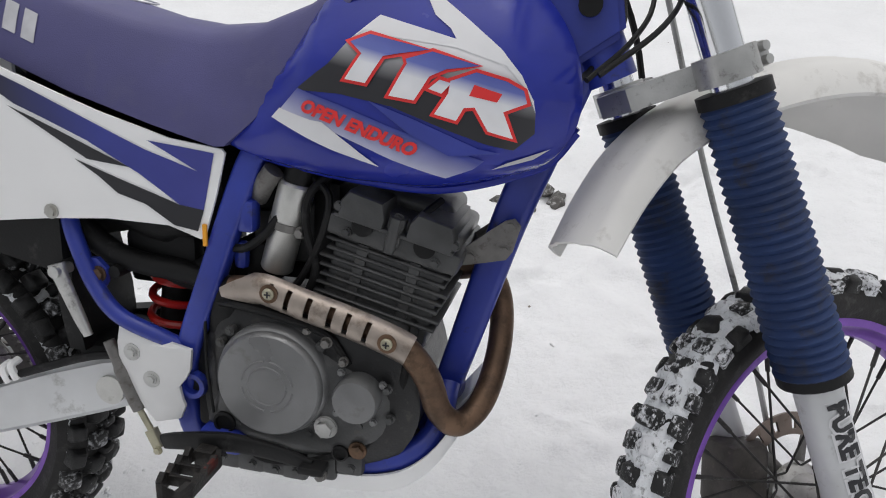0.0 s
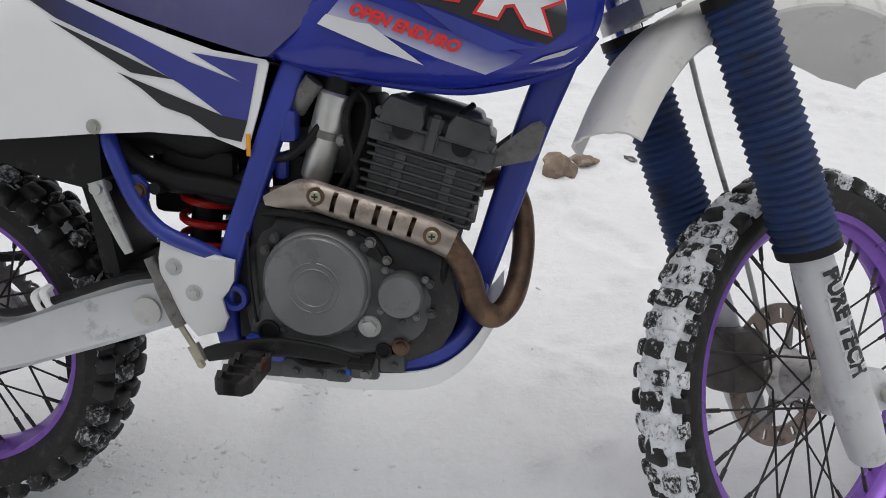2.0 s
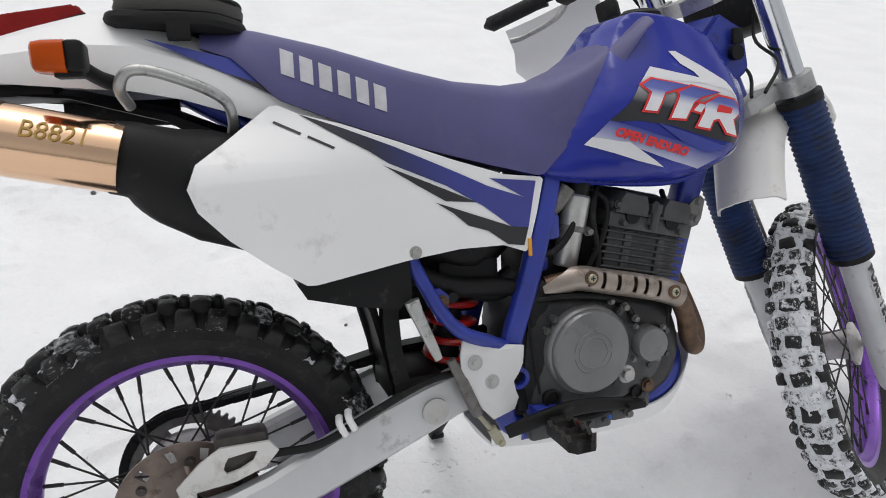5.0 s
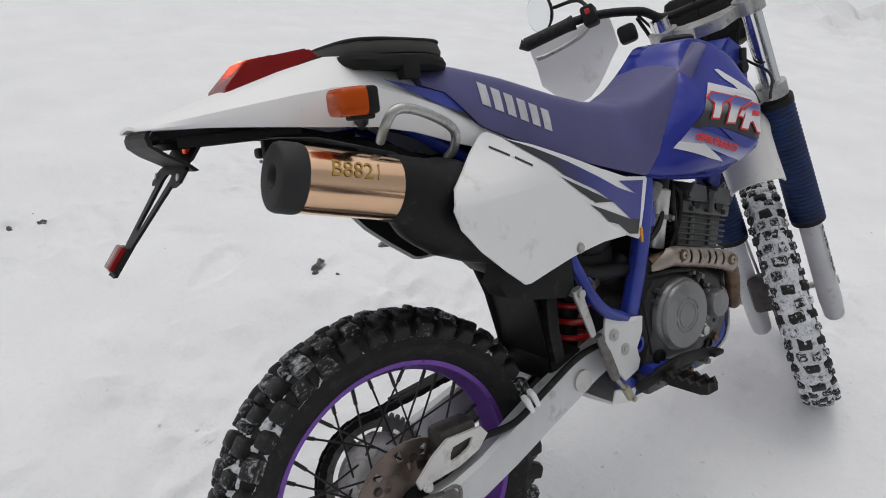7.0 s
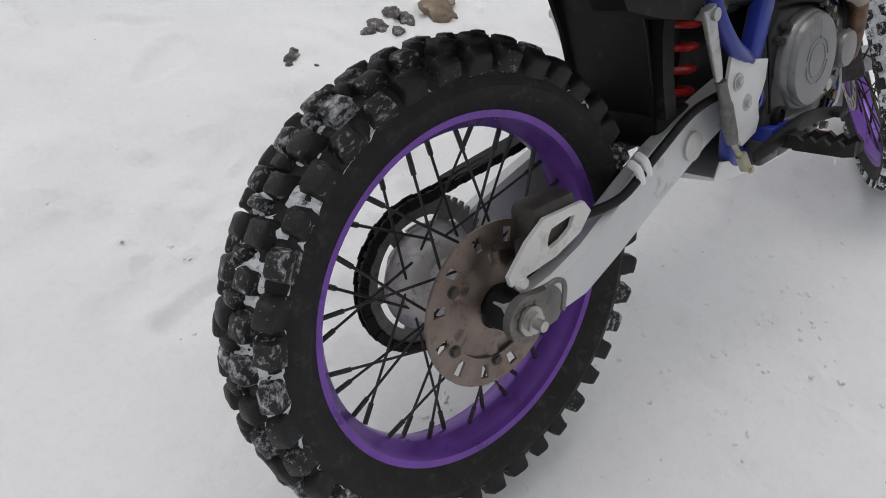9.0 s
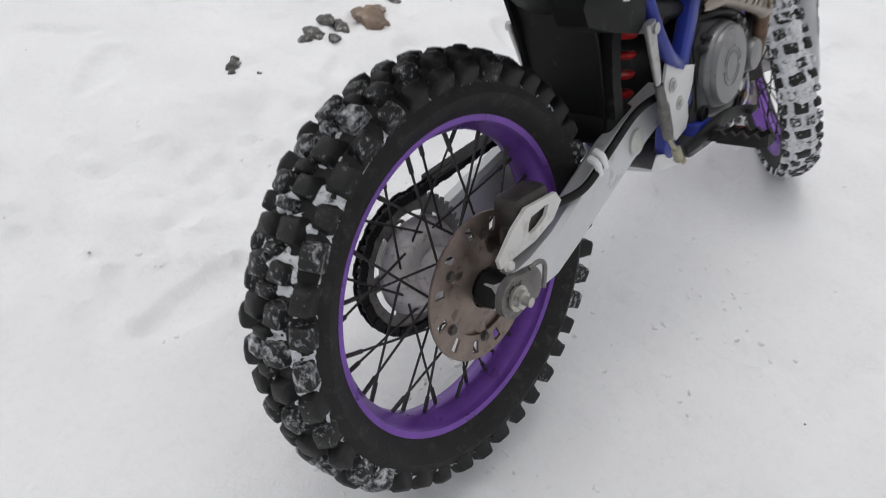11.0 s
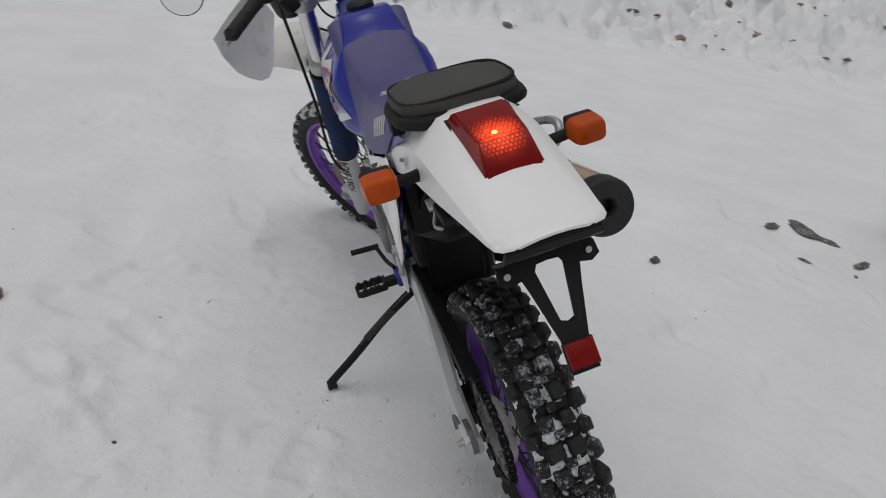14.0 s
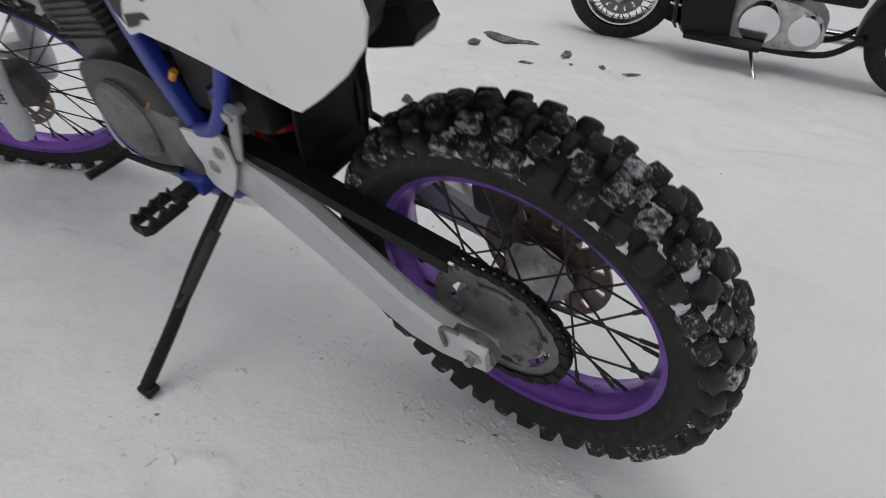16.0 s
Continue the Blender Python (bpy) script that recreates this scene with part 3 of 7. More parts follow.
def crown(R, half, h, rim_r, y):
    """The casing's radius under a block at y across the tyre."""
    return R - h - (R - h - rim_r) * 0.40 * (abs(y) / half) ** 2.6


def add_tread(wheel, R, half, rim_r, rows, h, lay, seed, meshes):
    rnd = random.Random(seed)
    for i in range(rows):
        for y, tilt, la, lw in lay[i % len(lay)]:
            a = 2 * math.pi * i / rows + rnd.uniform(-0.006, 0.006)
            rad, tan, ax = Vector((math.cos(a), 0, math.sin(a))), Vector((-math.sin(a), 0, math.cos(a))), Vector((0, 1, 0))
            up = (rad * math.cos(tilt) + ax * math.sin(tilt)).normalized()
            wd = (ax * math.cos(tilt) - rad * math.sin(tilt)).normalized()
            c = rad * crown(R, half, h, rim_r, y) + ax * y
            turn = Matrix((tan, wd, up)).transposed().to_4x4() @ Matrix.Rotation(rnd.uniform(-0.12, 0.12), 4, "Z")
            ob = new("tread_block", rnd.choice(meshes))
            ob.parent = wheel
            ob.matrix_basis = Matrix.Translation(c) @ turn @ Matrix.Diagonal((la * rnd.uniform(0.82, 1.08), lw * rnd.uniform(0.84, 1.08), h * rnd.uniform(0.8, 1.06), 1))


def tyre_mesh(R, half, rim_r, h):
    """The bare casing; R is the radius over the blocks."""
    bm = bmesh.new()
    rc = R - h
    prof = []
    for k in range(29):
        t = -1 + 2 * k / 28
        y = half * 0.95 * math.sin(t * math.pi / 2 * 0.98)
        if abs(t) <= 0.62:
            r = crown(R, half, h, rim_r, y)
        else:
            u = (abs(t) - 0.62) / 0.38
            r0 = crown(R, half, h, rim_r, half * 0.95 * math.sin(0.62 * math.pi / 2 * 0.98))
            r = r0 + (rim_r - 0.008 - r0) * u
            w = half * 0.95 * math.sin(0.62 * math.pi / 2 * 0.98)
            y = math.copysign(w + (half * 0.98 - w) * math.sin(min(u * 1.7, 1.0) * math.pi / 2) - half * 0.42 * max(0.0, u - 0.45) ** 1.3 / 0.46, t)
        prof.append((r, y))
    return lathe(bm, prof, 120, caps=False)


def snow_in_tread(R, half, h, amount, seed, bias):
    """Snow packed between the blocks: a lumpy band round the tyre that dips under the rubber where there is none."""
    n, m = 520, 21
    verts, faces = [], []
    for i in range(n):
        a = 2 * math.pi * i / n
        for j in range(m):
            y = half * 0.98 * (2 * j / (m - 1) - 1)
            w = noise.noise(Vector((math.cos(a) * R * 40 + seed, y * 40, math.sin(a) * R * 40))) + 0.7 * noise.noise(Vector((math.cos(a) * R * 110 + seed, y * 110, math.sin(a) * R * 110)))
            r = R - h - (0.024 if R < 0.33 else 0.022) * (abs(y) / half) ** 2.6 + h * (amount + bias(a) + 0.55 * w)
            verts.append((r * math.cos(a), y, r * math.sin(a)))
    for i in range(n):
        for j in range(m - 1):
            p, q = i * m + j, ((i + 1) % n) * m + j
            faces.append((p, p + 1, q + 1, q))
    bm = bmesh.new()
    vs = [bm.verts.new(v) for v in verts]
    for f in faces:
        bm.faces.new([vs[k] for k in f])
    return bm


def rim_mesh(r, w):
    """Flanged rim section turned about the axle: r over the flanges, w half width."""
    bm = bmesh.new()
    p = [(r, -w), (r, -w + 0.004), (r - 0.012, -w + 0.006), (r - 0.015, -w * 0.55), (r - 0.026, -w * 0.3), (r - 0.026, w * 0.3), (r - 0.015, w * 0.55), (r - 0.012, w - 0.006), (r, w - 0.004), (r, w),
         (r - 0.006, w + 0.001), (r - 0.017, w - 0.002), (r - 0.02, w * 0.62), (r - 0.031, w * 0.32), (r - 0.0325, 0), (r - 0.031, -w * 0.32), (r - 0.02, -w * 0.62), (r - 0.017, -w + 0.002), (r - 0.006, -w - 0.001)]
    return lathe(bm, p, 96, closed=True)


def spoke_mesh():
    bm = bmesh.new()
    tube(bm, [(0, 0, 0), (0, 0, 0.86)], 0.0019, 6, smooth=False, side=(1, 0, 0))
    tube(bm, [(0, 0, 0.86), (0, 0, 1.0)], 0.0034, 6, smooth=False, side=(1, 0, 0))
    me = bpy.data.meshes.new("spoke")
    bm.to_mesh(me)
    bm.free()
    me.materials.append(M["steel_dark"])
    return me


SPOKE = spoke_mesh()


def add_spokes(wheel, r_hub, y_hub, r_rim, count=36):
    for i in range(count):
        side = 1 if i % 2 else -1
        k = i // 2
        lead = 1 if k % 2 else -1
        a_rim = 2 * math.pi * (i + 0.5) / count
        a_hub = a_rim + lead * radians(62)
        p = Vector((math.cos(a_hub) * r_hub, side * y_hub, math.sin(a_hub) * r_hub))
        q = Vector((math.cos(a_rim) * r_rim, side * 0.006, math.sin(a_rim) * r_rim))
        d = q - p
        ob = new("spoke", SPOKE)
        ob.parent = wheel
        ob.matrix_basis = Matrix.Translation(p) @ d.to_track_quat("Z", "Y").to_matrix().to_4x4() @ Matrix.Diagonal((1, 1, d.length, 1))


def brake_disc(r0, r1, holes, y, slot):
    """A drilled brake disc: a flat ring whose slots go through."""
    bm = bmesh.new()
    n = holes * 4
    rads = [r0, r0 + (r1 - r0) * 0.25, r0 + (r1 - r0) * 0.75, r1]
    skew = 0.35 / holes * slot
    grid = {}
    for s, yy in ((0, y - 0.002), (1, y + 0.002)):
        for i in range(n):
            for j, r in enumerate(rads):
                a = 2 * math.pi * i / n + skew * (j - 1.5) * (1 if j in (1, 2) else 0)
                grid[s, i, j] = bm.verts.new((r * math.cos(a), yy, r * math.sin(a)))
    for i in range(n):
        k = (i + 1) % n
        for j in range(3):
            hole = j == 1 and i % 4 == 1
            if not hole:
                bm.faces.new((grid[0, i, j], grid[0, k, j], grid[0, k, j + 1], grid[0, i, j + 1]))
                bm.faces.new((grid[1, i, j], grid[1, i, j + 1], grid[1, k, j + 1], grid[1, k, j]))
            else:
                for (p, u), (q, v) in (((i, 1), (k, 1)), ((k, 1), (k, 2)), ((k, 2), (i, 2)), ((i, 2), (i, 1))):
                    bm.faces.new((grid[0, p, u], grid[0, q, v], grid[1, q, v], grid[1, p, u]))
        for j in (0, 3):
            bm.faces.new((grid[0, i, j], grid[0, k, j], grid[1, k, j], grid[1, i, j]))
    return bm


def hub_mesh(w, r_mid, r_fl):
    bm = bmesh.new()
    return lathe(bm, [(0.012, -w - 0.012), (r_fl * 0.6, -w - 0.008), (r_fl, -w), (r_fl, -w + 0.006), (r_mid, -w + 0.016), (r_mid * 0.9, 0), (r_mid, w - 0.016), (r_fl, w - 0.006), (r_fl, w), (r_fl * 0.6, w + 0.008), (0.012, w + 0.012)], 40)


# rear wheel
rear = part("rear_wheel", hub_mesh(0.045, 0.038, 0.058), M["hub"], bike, "rear wheel with purple rim and knobbly tyre", pose(0, 0, 0.32))
lay_r = [[(-0.0185, -0.14, 0.030, 0.029), (0.0185, 0.14, 0.030, 0.029)], [(-0.0465, -0.62, 0.031, 0.026), (0.0465, 0.62, 0.031, 0.026), (0.0, 0, 0.016, 0.024)]]
part("tyre", tyre_mesh(0.323, 0.062, 0.24, 0.017), M["rubber"], rear, "worn black knobbly off-road tyre", sharp=40)
add_tread(rear, 0.323, 0.062, 0.24, 80, 0.0185, lay_r, 5, BLOCK)
part("packed_snow", snow_in_tread(0.322, 0.056, 0.0165, -0.12, 3.0, lambda a: 0.12 * math.sin(3 * a)), M["packed"], rear, "bits of snow stuck in the tread")
part("rim", rim_mesh(0.2445, 0.0385), M["purple"], rear, "purple anodised rim")
add_spokes(rear, 0.052, 0.042, 0.212)
part("brake_disc", brake_disc(0.072, 0.11, 12, -0.066, 1.0), M["disc"], rear, "worn slotted brake disc")
bm = bmesh.new()
lathe(bm, [(0.03, -0.058), (0.06, -0.0595), (0.0745, -0.061), (0.0745, -0.0635), (0.06, -0.0645), (0.047, -0.069), (0.03, -0.072)], 48, closed=True)
for i in range(6):
    a = 2 * math.pi * i / 6 + 0.3
    tube(bm, [(math.cos(a) * 0.052, -0.063, math.sin(a) * 0.052), (math.cos(a + 0.12) * 0.08, -0.064, math.sin(a + 0.12) * 0.08)], [0.013, 0.01], 10, smooth=False, flat=0.3)
part("disc_carrier", bm, M["disc"], rear, "brown cast disc carrier")
for i in range(6):
    a = 2 * math.pi * i / 6 + 0.42
    bm = bmesh.new()
    bolt(bm, (math.cos(a) * 0.079, -0.0665, math.sin(a) * 0.079), 0.0062, 0.006)
    part("disc_bolt", bm, M["caliper"], rear)
bm = bmesh.new()
lathe(bm, [(0.018, -0.06), (0.028, -0.075), (0.026, -0.1), (0.018, -0.11)], 28)
part("wheel_spacer", bm, M["black"], rear, "black wheel spacer")


def sprocket_mesh(r, teeth, y, r_in):
    bm = bmesh.new()
    n = teeth * 4
    out = [(r + (0.004 if i % 4 in (0, 1) else -0.004)) for i in range(n)]
    rows = []
    for yy in (y - 0.003, y + 0.003):
        rows.append(([bm.verts.new((r_in * math.cos(2 * math.pi * i / n), yy, r_in * math.sin(2 * math.pi * i / n))) for i in range(n)],
                     [bm.verts.new((out[i] * math.cos(2 * math.pi * i / n), yy, out[i] * math.sin(2 * math.pi * i / n))) for i in range(n)]))
    (a0, b0), (a1, b1) = rows
    for i in range(n):
        k = (i + 1) % n
        bm.faces.new((a0[i], a0[k], b0[k], b0[i]))
        bm.faces.new((a1[i], b1[i], b1[k], a1[k]))
        bm.faces.new((b0[i], b0[k], b1[k], b1[i]))
        bm.faces.new((a0[i], a1[i], a1[k], a0[k]))
    for i in range(6):
        a = 2 * math.pi * i / 6
        tube(bm, [(math.cos(a) * 0.05, y, math.sin(a) * 0.05), (math.cos(a) * (r_in + 0.002), y, math.sin(a) * (r_in + 0.002))], 0.013, 8, smooth=False, flat=0.25)
        bolt(bm, (math.cos(a) * 0.064, y + 0.003, math.sin(a) * 0.064), 0.007, 0.008, (0, 1, 0))
    lathe(bm, [(0.02, y - 0.01), (0.07, y - 0.006), (0.072, y), (0.07, y + 0.004), (0.03, y + 0.008)], 36)
    return bm


bm = bmesh.new()
lathe(bm, [(0.042, 0.026), (0.058, 0.033), (0.073, 0.044), (0.079, 0.058), (0.078, 0.063), (0.06, 0.064)], 48)
part("hub_drum", bm, M["hub"], rear, "pale cast drum behind the sprocket")
part("sprocket", sprocket_mesh(0.108, 48, 0.07, 0.085), M["alu_dirty"], rear, "grimy toothed rear sprocket")

# chain: side plates round the sprocket and along both runs
bm = bmesh.new()
cl = []
for i in range(25):
    a = math.pi / 2 - 0.1 + (math.pi + 0.2) * i / 24
    cl.append(Vector((math.cos(a) * 0.109, 0.07, 0.32 + math.sin(a) * 0.109)))
run = [Vector((0.545, 0.07, 0.49))] + cl + [Vector((0.545, 0.07, 0.42))]
line, acc = [], 0.0
for a, b in zip(run, run[1:]):
    d = (b - a).length
    while acc < d:
        line.append((a + (b - a) * acc / d, (b - a).normalized()))
        acc += 0.0159
    acc -= d
for i, (p, d) in enumerate(line):
    turn = Matrix.Translation(p) @ d.to_track_quat("X", "Z").to_matrix().to_4x4()
    w = 0.0075 if i % 2 else 0.0055
    for s in (-1, 1):
        block(bm, (-0.0105, s * w - 0.0013, -0.0075), (0.0105, s * w + 0.0013, 0.0075), 0.002, turn, 1)
    block(bm, (-0.004, -0.006, -0.004), (0.004, 0.006, 0.004), 0, turn)
part("drive_chain", bm, M["black"], bike, "greasy black drive chain")

# front wheel
AXLE = Vector((1.434, 0, 0.341))
front = part("front_wheel", hub_mesh(0.043, 0.036, 0.05), M["hub"], bike, "front wheel with purple rim and snow-packed tyre", STEER @ Matrix.Translation(AXLE))
lay_bare = [[(0.0, 0, 0.029, 0.034), (-0.036, -0.6, 0.025, 0.02), (0.036, 0.6, 0.025, 0.02)], []]
lay_caked = [[], [(-0.0155, -0.14, 0.027, 0.024), (0.0155, 0.14, 0.027, 0.024), (-0.038, -0.64, 0.022, 0.016), (0.038, 0.64, 0.022, 0.016)]]
part("tyre", tyre_mesh(0.349, 0.046, 0.278, 0.013), M["rubber"], front, "black knobbly tyre packed with snow", sharp=40)
add_tread(front, 0.349, 0.046, 0.278, 56, 0.0135, lay_bare, 8, PATCHY)
add_tread(front, 0.349, 0.046, 0.278, 56, 0.0135, lay_caked, 9, SNOWY)
part("packed_snow", snow_in_tread(0.349, 0.041, 0.013, 0.36, 11.0, lambda a: 0.18 * math.cos(a - math.pi * 1.15)), M["packed"], front, "white snow packed between the tread blocks")
part("rim", rim_mesh(0.2815, 0.0295), M["purple"], front, "purple anodised rim")
add_spokes(front, 0.04, 0.036, 0.251)
part("brake_disc", brake_disc(0.088, 0.122, 18, 0.052, 1.0), M["disc"], front, "drilled front brake disc")
bm = bmesh.new()
for i in range(6):
    a = 2 * math.pi * i / 6
    tube(bm, [(math.cos(a) * 0.03, 0.05, math.sin(a) * 0.03), (math.cos(a + 0.2) * 0.094, 0.052, math.sin(a + 0.2) * 0.094)], [0.012, 0.007], 8, smooth=False, flat=0.35)
lathe(bm, [(0.016, 0.046), (0.034, 0.047), (0.034, 0.054), (0.016, 0.055)], 28, closed=True)
part("disc_carrier", bm, M["alu_dirty"], front)

# -- front fork, turned to the left --
fork = part("front_fork", tube(bmesh.new(), [AXLE + Vector((0, -0.125, 0)), AXLE + Vector((0, 0.125, 0))], 0.009, 16, smooth=False), M["bolt"], bike, "telescopic front fork with blue rubber gaiters", STEER)
for s in (-1, 1):
    bm = bmesh.new()
    y = s * 0.1
    pts = [fork_at(z) + Vector((0, y, 0)) for z in (0.575, 0.5, 0.38, 0.3, 0.246, 0.236)]
    tube(bm, pts, [0.029, 0.029, 0.03, 0.031, 0.027, 0.015], 20, n=3)
    block(bm, (AXLE.x - 0.06, y - 0.02, AXLE.z - 0.03), (AXLE.x + 0.022, y + 0.024, AXLE.z + 0.034), 0.012)
    leg = part("fork_leg", bm, M["silver"], fork, "silver lower fork leg")
    bm = bmesh.new()
    if s < 0:
        bolt(bm, AXLE + Vector((0.004, y - 0.026, 0)), 0.013, 0.012)
    else:
        bolt(bm, AXLE + Vector((0.004, y + 0.026, 0)), 0.013, 0.012, (0, 1, 0))
    part("axle_nut", bm, M["bolt"], fork)
    # bellows
    bm = bmesh.new()
    a, b = fork_at(0.553), fork_at(0.884)
    pts, rad = [], []
    folds = 30
    for i in range(folds * 4 + 1):
        t = i / (folds * 4)
        pts.append(a + (b - a) * t + Vector((0, y, 0)))
        taper = 0.043 - 0.003 * t
        rad.append(taper + 0.0023 * math.sin(2 * math.pi * folds * t) * (1 if 0.02 < t < 0.98 else 0))
    tube(bm, pts, rad, 28, smooth=False)
    part("gaiter", bm, M["gaiter"], fork, "ribbed blue rubber fork gaiter")
    for z0, r in ((0.56, 0.044), (0.888, 0.043)):
        bm = bmesh.new()
        d = RAKE * 0.008
        c = fork_at(z0) + Vector((0, y, 0))
        tube(bm, [c - d, c + d], r, 24, smooth=False)
        part("gaiter_clip", bm, M["black"], fork)
    bm = bmesh.new()
    tube(bm, [fork_at(0.86) + Vector((0, y, 0)), fork_at(1.17) + Vector((0, y, 0))], 0.0245, 24, smooth=False)
    part("stanchion", bm, M["chrome"], fork, "chromed upper fork tube")


def clamp_mesh(z, rear_x):
    """A triple clamp: a waisted yoke with round bosses for the legs."""
    bm = bmesh.new()
    f = fork_at(z)
    hx = HEAD.x - (z - HEAD.z) * 0.4368
    tilt = Matrix.Translation((f.x, 0, z)) @ Matrix.Rotation(radians(-23.6), 4, "Y")
    for s in (-1, 1):
        tube(bm, [tilt @ Vector((0, s * 0.1, -0.017)), tilt @ Vector((0, s * 0.1, 0.017))], 0.036, 24, smooth=False, side=(0, 1, 0))
        block(bm, (0.028, s * 0.1 - 0.014, -0.015), (0.055, s * 0.1 + 0.014, 0.015), 0.004, tilt)
        for zz in (-0.008, 0.008):
            tube(bm, [tilt @ Vector((0.043, s * 0.1 - 0.022, zz)), tilt @ Vector((0.043, s * 0.1 + 0.022, zz))], 0.006, 10, smooth=False, side=(1, 0, 0))
    d = hx - f.x
    pts = [(d - rear_x, 0.03), (d - rear_x, -0.03), (d * 0.5, -0.08), (-0.02, -0.12), (0.02, -0.1), (-0.012, -0.05), (-0.02, 0), (-0.012, 0.05), (0.02, 0.1), (-0.02, 0.12), (d * 0.5, 0.08)]
    loft(bm, [[tilt @ Vector((x, yy, zz)) for x, yy in pts] for zz in (-0.014, 0.014)])
    return bm


part("lower_clamp", clamp_mesh(0.918, 0.045), M["alu"], fork, "cast aluminium lower fork clamp")
part("upper_clamp", clamp_mesh(1.125, 0.03), M["alu"], fork, "cast aluminium upper fork clamp")
bm = bmesh.new()
tube(bm, [(1.06, 0.15, 1.2), (1.12, 0.13, 1.12), (1.17, 0.12, 1.02), (1.23, 0.135, 0.8), (1.33, 0.14, 0.56), (1.36, 0.1, 0.42)], 0.005, 8)
part("brake_hose", bm, M["black"], fork, "black brake hose")
bm = bmesh.new()
tube(bm, [(1.15, 0.04, 1.08), (1.27, 0.075, 0.82), (1.37, 0.07, 0.55), (1.415, 0.062, 0.38)], 0.0045, 8)
part("speedometer_cable", bm, M["alu"], fork, "grey speedometer cable")
bm = bmesh.new()
block(bm, (1.30, 0.03, 0.32), (1.375, 0.1, 0.425), 0.014)
block(bm, (1.33, 0.06, 0.37), (1.40, 0.1, 0.42), 0.01)
part("front_caliper", bm, M["caliper"], fork, "grimy front brake caliper")


# front mudguard: a long peaked blade under the lower clamp
def front_fender():
    bm = bmesh.new()
    line = [(1.008, 0.698), (1.045, 0.766), (1.092, 0.829), (1.15, 0.876), (1.225, 0.917), (1.33, 0.953), (1.44, 0.97), (1.56, 0.955), (1.66, 0.915), (1.72, 0.877)]
    half = [0.064, 0.066, 0.07, 0.078, 0.088, 0.098, 0.103, 0.102, 0.092, 0.068]
    drop = [0.03, 0.035, 0.04, 0.045, 0.05, 0.055, 0.06, 0.058, 0.045, 0.025]
    line = smooth_line([(x, 0, z) for x, z in line], 4)
    half = np.interp(np.linspace(0, 1, len(line)), np.linspace(0, 1, len(half)), half)
    drop = np.interp(np.linspace(0, 1, len(line)), np.linspace(0, 1, len(drop)), drop)
    secs = []
    for i, c in enumerate(line):
        d = (line[min(i + 1, len(line) - 1)] - line[max(i - 1, 0)]).normalized()
        up = Vector((-d.z, 0, d.x))
        if up.z < 0:
            up = -up
        sec = []
        prof = [(-1, -1), (-0.97, -0.72), (-0.86, -0.3), (-0.7, -0.1), (-0.44, -0.02), (-0.36, 0.1), (0, 0.14), (0.36, 0.1), (0.44, -0.02), (0.7, -0.1), (0.86, -0.3), (0.97, -0.72), (1, -1)]
        for w, hgt in prof:
            sec.append(c + Vector((0, w * half[i], 0)) + up * hgt * drop[i])
        for w, hgt in reversed(prof):
            sec.append(c + Vector((0, w * (half[i] - 0.004), 0)) + up * (hgt * drop[i] - 0.004))
        secs.append(sec)
    return loft(bm, secs)


fender = part("front_mudguard", front_fender(), M["white_dirty"], bike, "long white plastic front mudguard", TWIST)

# handlebar, grips, guards, mirror
bar = part("handlebar", tube(bmesh.new(), [(0.925, -0.39, 1.215), (0.965, -0.25, 1.225), (1.03, -0.13, 1.2), (1.055, -0.08, 1.165), (1.055, 0, 1.16), (1.055, 0.08, 1.165), (1.03, 0.13, 1.2), (0.965, 0.25, 1.225), (0.925, 0.39, 1.215)], 0.011, 14), M["black"], bike, "black tubular handlebar turned to the left", TWIST)
for s in (-1, 1):
    bm = bmesh.new()
    tube(bm, [(0.922, s * 0.4, 1.215), (0.924, s * 0.392, 1.215), (0.948, s * 0.3, 1.222), (0.955, s * 0.275, 1.224)], [0.018, 0.017, 0.0165, 0.019], 18, n=4)
    part("grip", bm, M["rubber"], bar, "ribbed black rubber grip")
    bm = bmesh.new()
    block(bm, (0.945, s * 0.235 - 0.018, 1.2), (0.995, s * 0.235 + 0.018, 1.25), 0.008)
    part("switch_box", bm, M["black"], bar, "black switch housing")
    bm = bmesh.new()
    block(bm, (0.943, s * 0.235 - 0.006, 1.226), (0.95, s * 0.235 + 0.006, 1.24), 0.002)
    part("switch_button", bm, M["red"], bar, "small red switch")
    # hand guard: a white curved shield before and below the grip
    secs = []
    for i in range(9):
        t = i / 8
        y = s * (0.2 + 0.21 * t)
        x = 1.045 - 0.05 * t * t
        top, low = 1.235 - 0.02 * t, 1.145 - 0.12 * math.sin(math.pi * min(1, t * 1.0)) * (0.4 + 0.6 * t) - 0.03 * t
        secs.append([(x, y, top), (x + 0.018, y, (top + low) / 2), (x + 0.004, y, low), (x, y, low), (x + 0.013, y, (top + low) / 2), (x - 0.004, y, top)])
    part("hand_guard", loft(bmesh.new(), secs), M["white"], bar, "white plastic hand guard")
    bm = bmesh.new()
    tube(bm, [(0.985, s * 0.24, 1.21), (1.01, s * 0.29, 1.195), (1.0, s * 0.37, 1.185), (0.985, s * 0.4, 1.185)], [0.007, 0.006, 0.0055, 0.007], 10)
    part("lever", bm, M["alu"], bar, "bare aluminium lever")
bm = bmesh.new()
lathe(bm, [(0.0, 0.0), (0.035, 0.002), (0.048, 0.008), (0.052, 0.016), (0.051, 0.018)], 36, axis="x")
mir = part("mirror", bm, M["black"], bar, "small round rear-view mirror", Matrix.Translation((1.09, 0.36, 1.315)) @ Matrix.Rotation(radians(180), 4, "Z") @ Matrix.Rotation(radians(-38), 4, "Z"))
bm = bmesh.new()
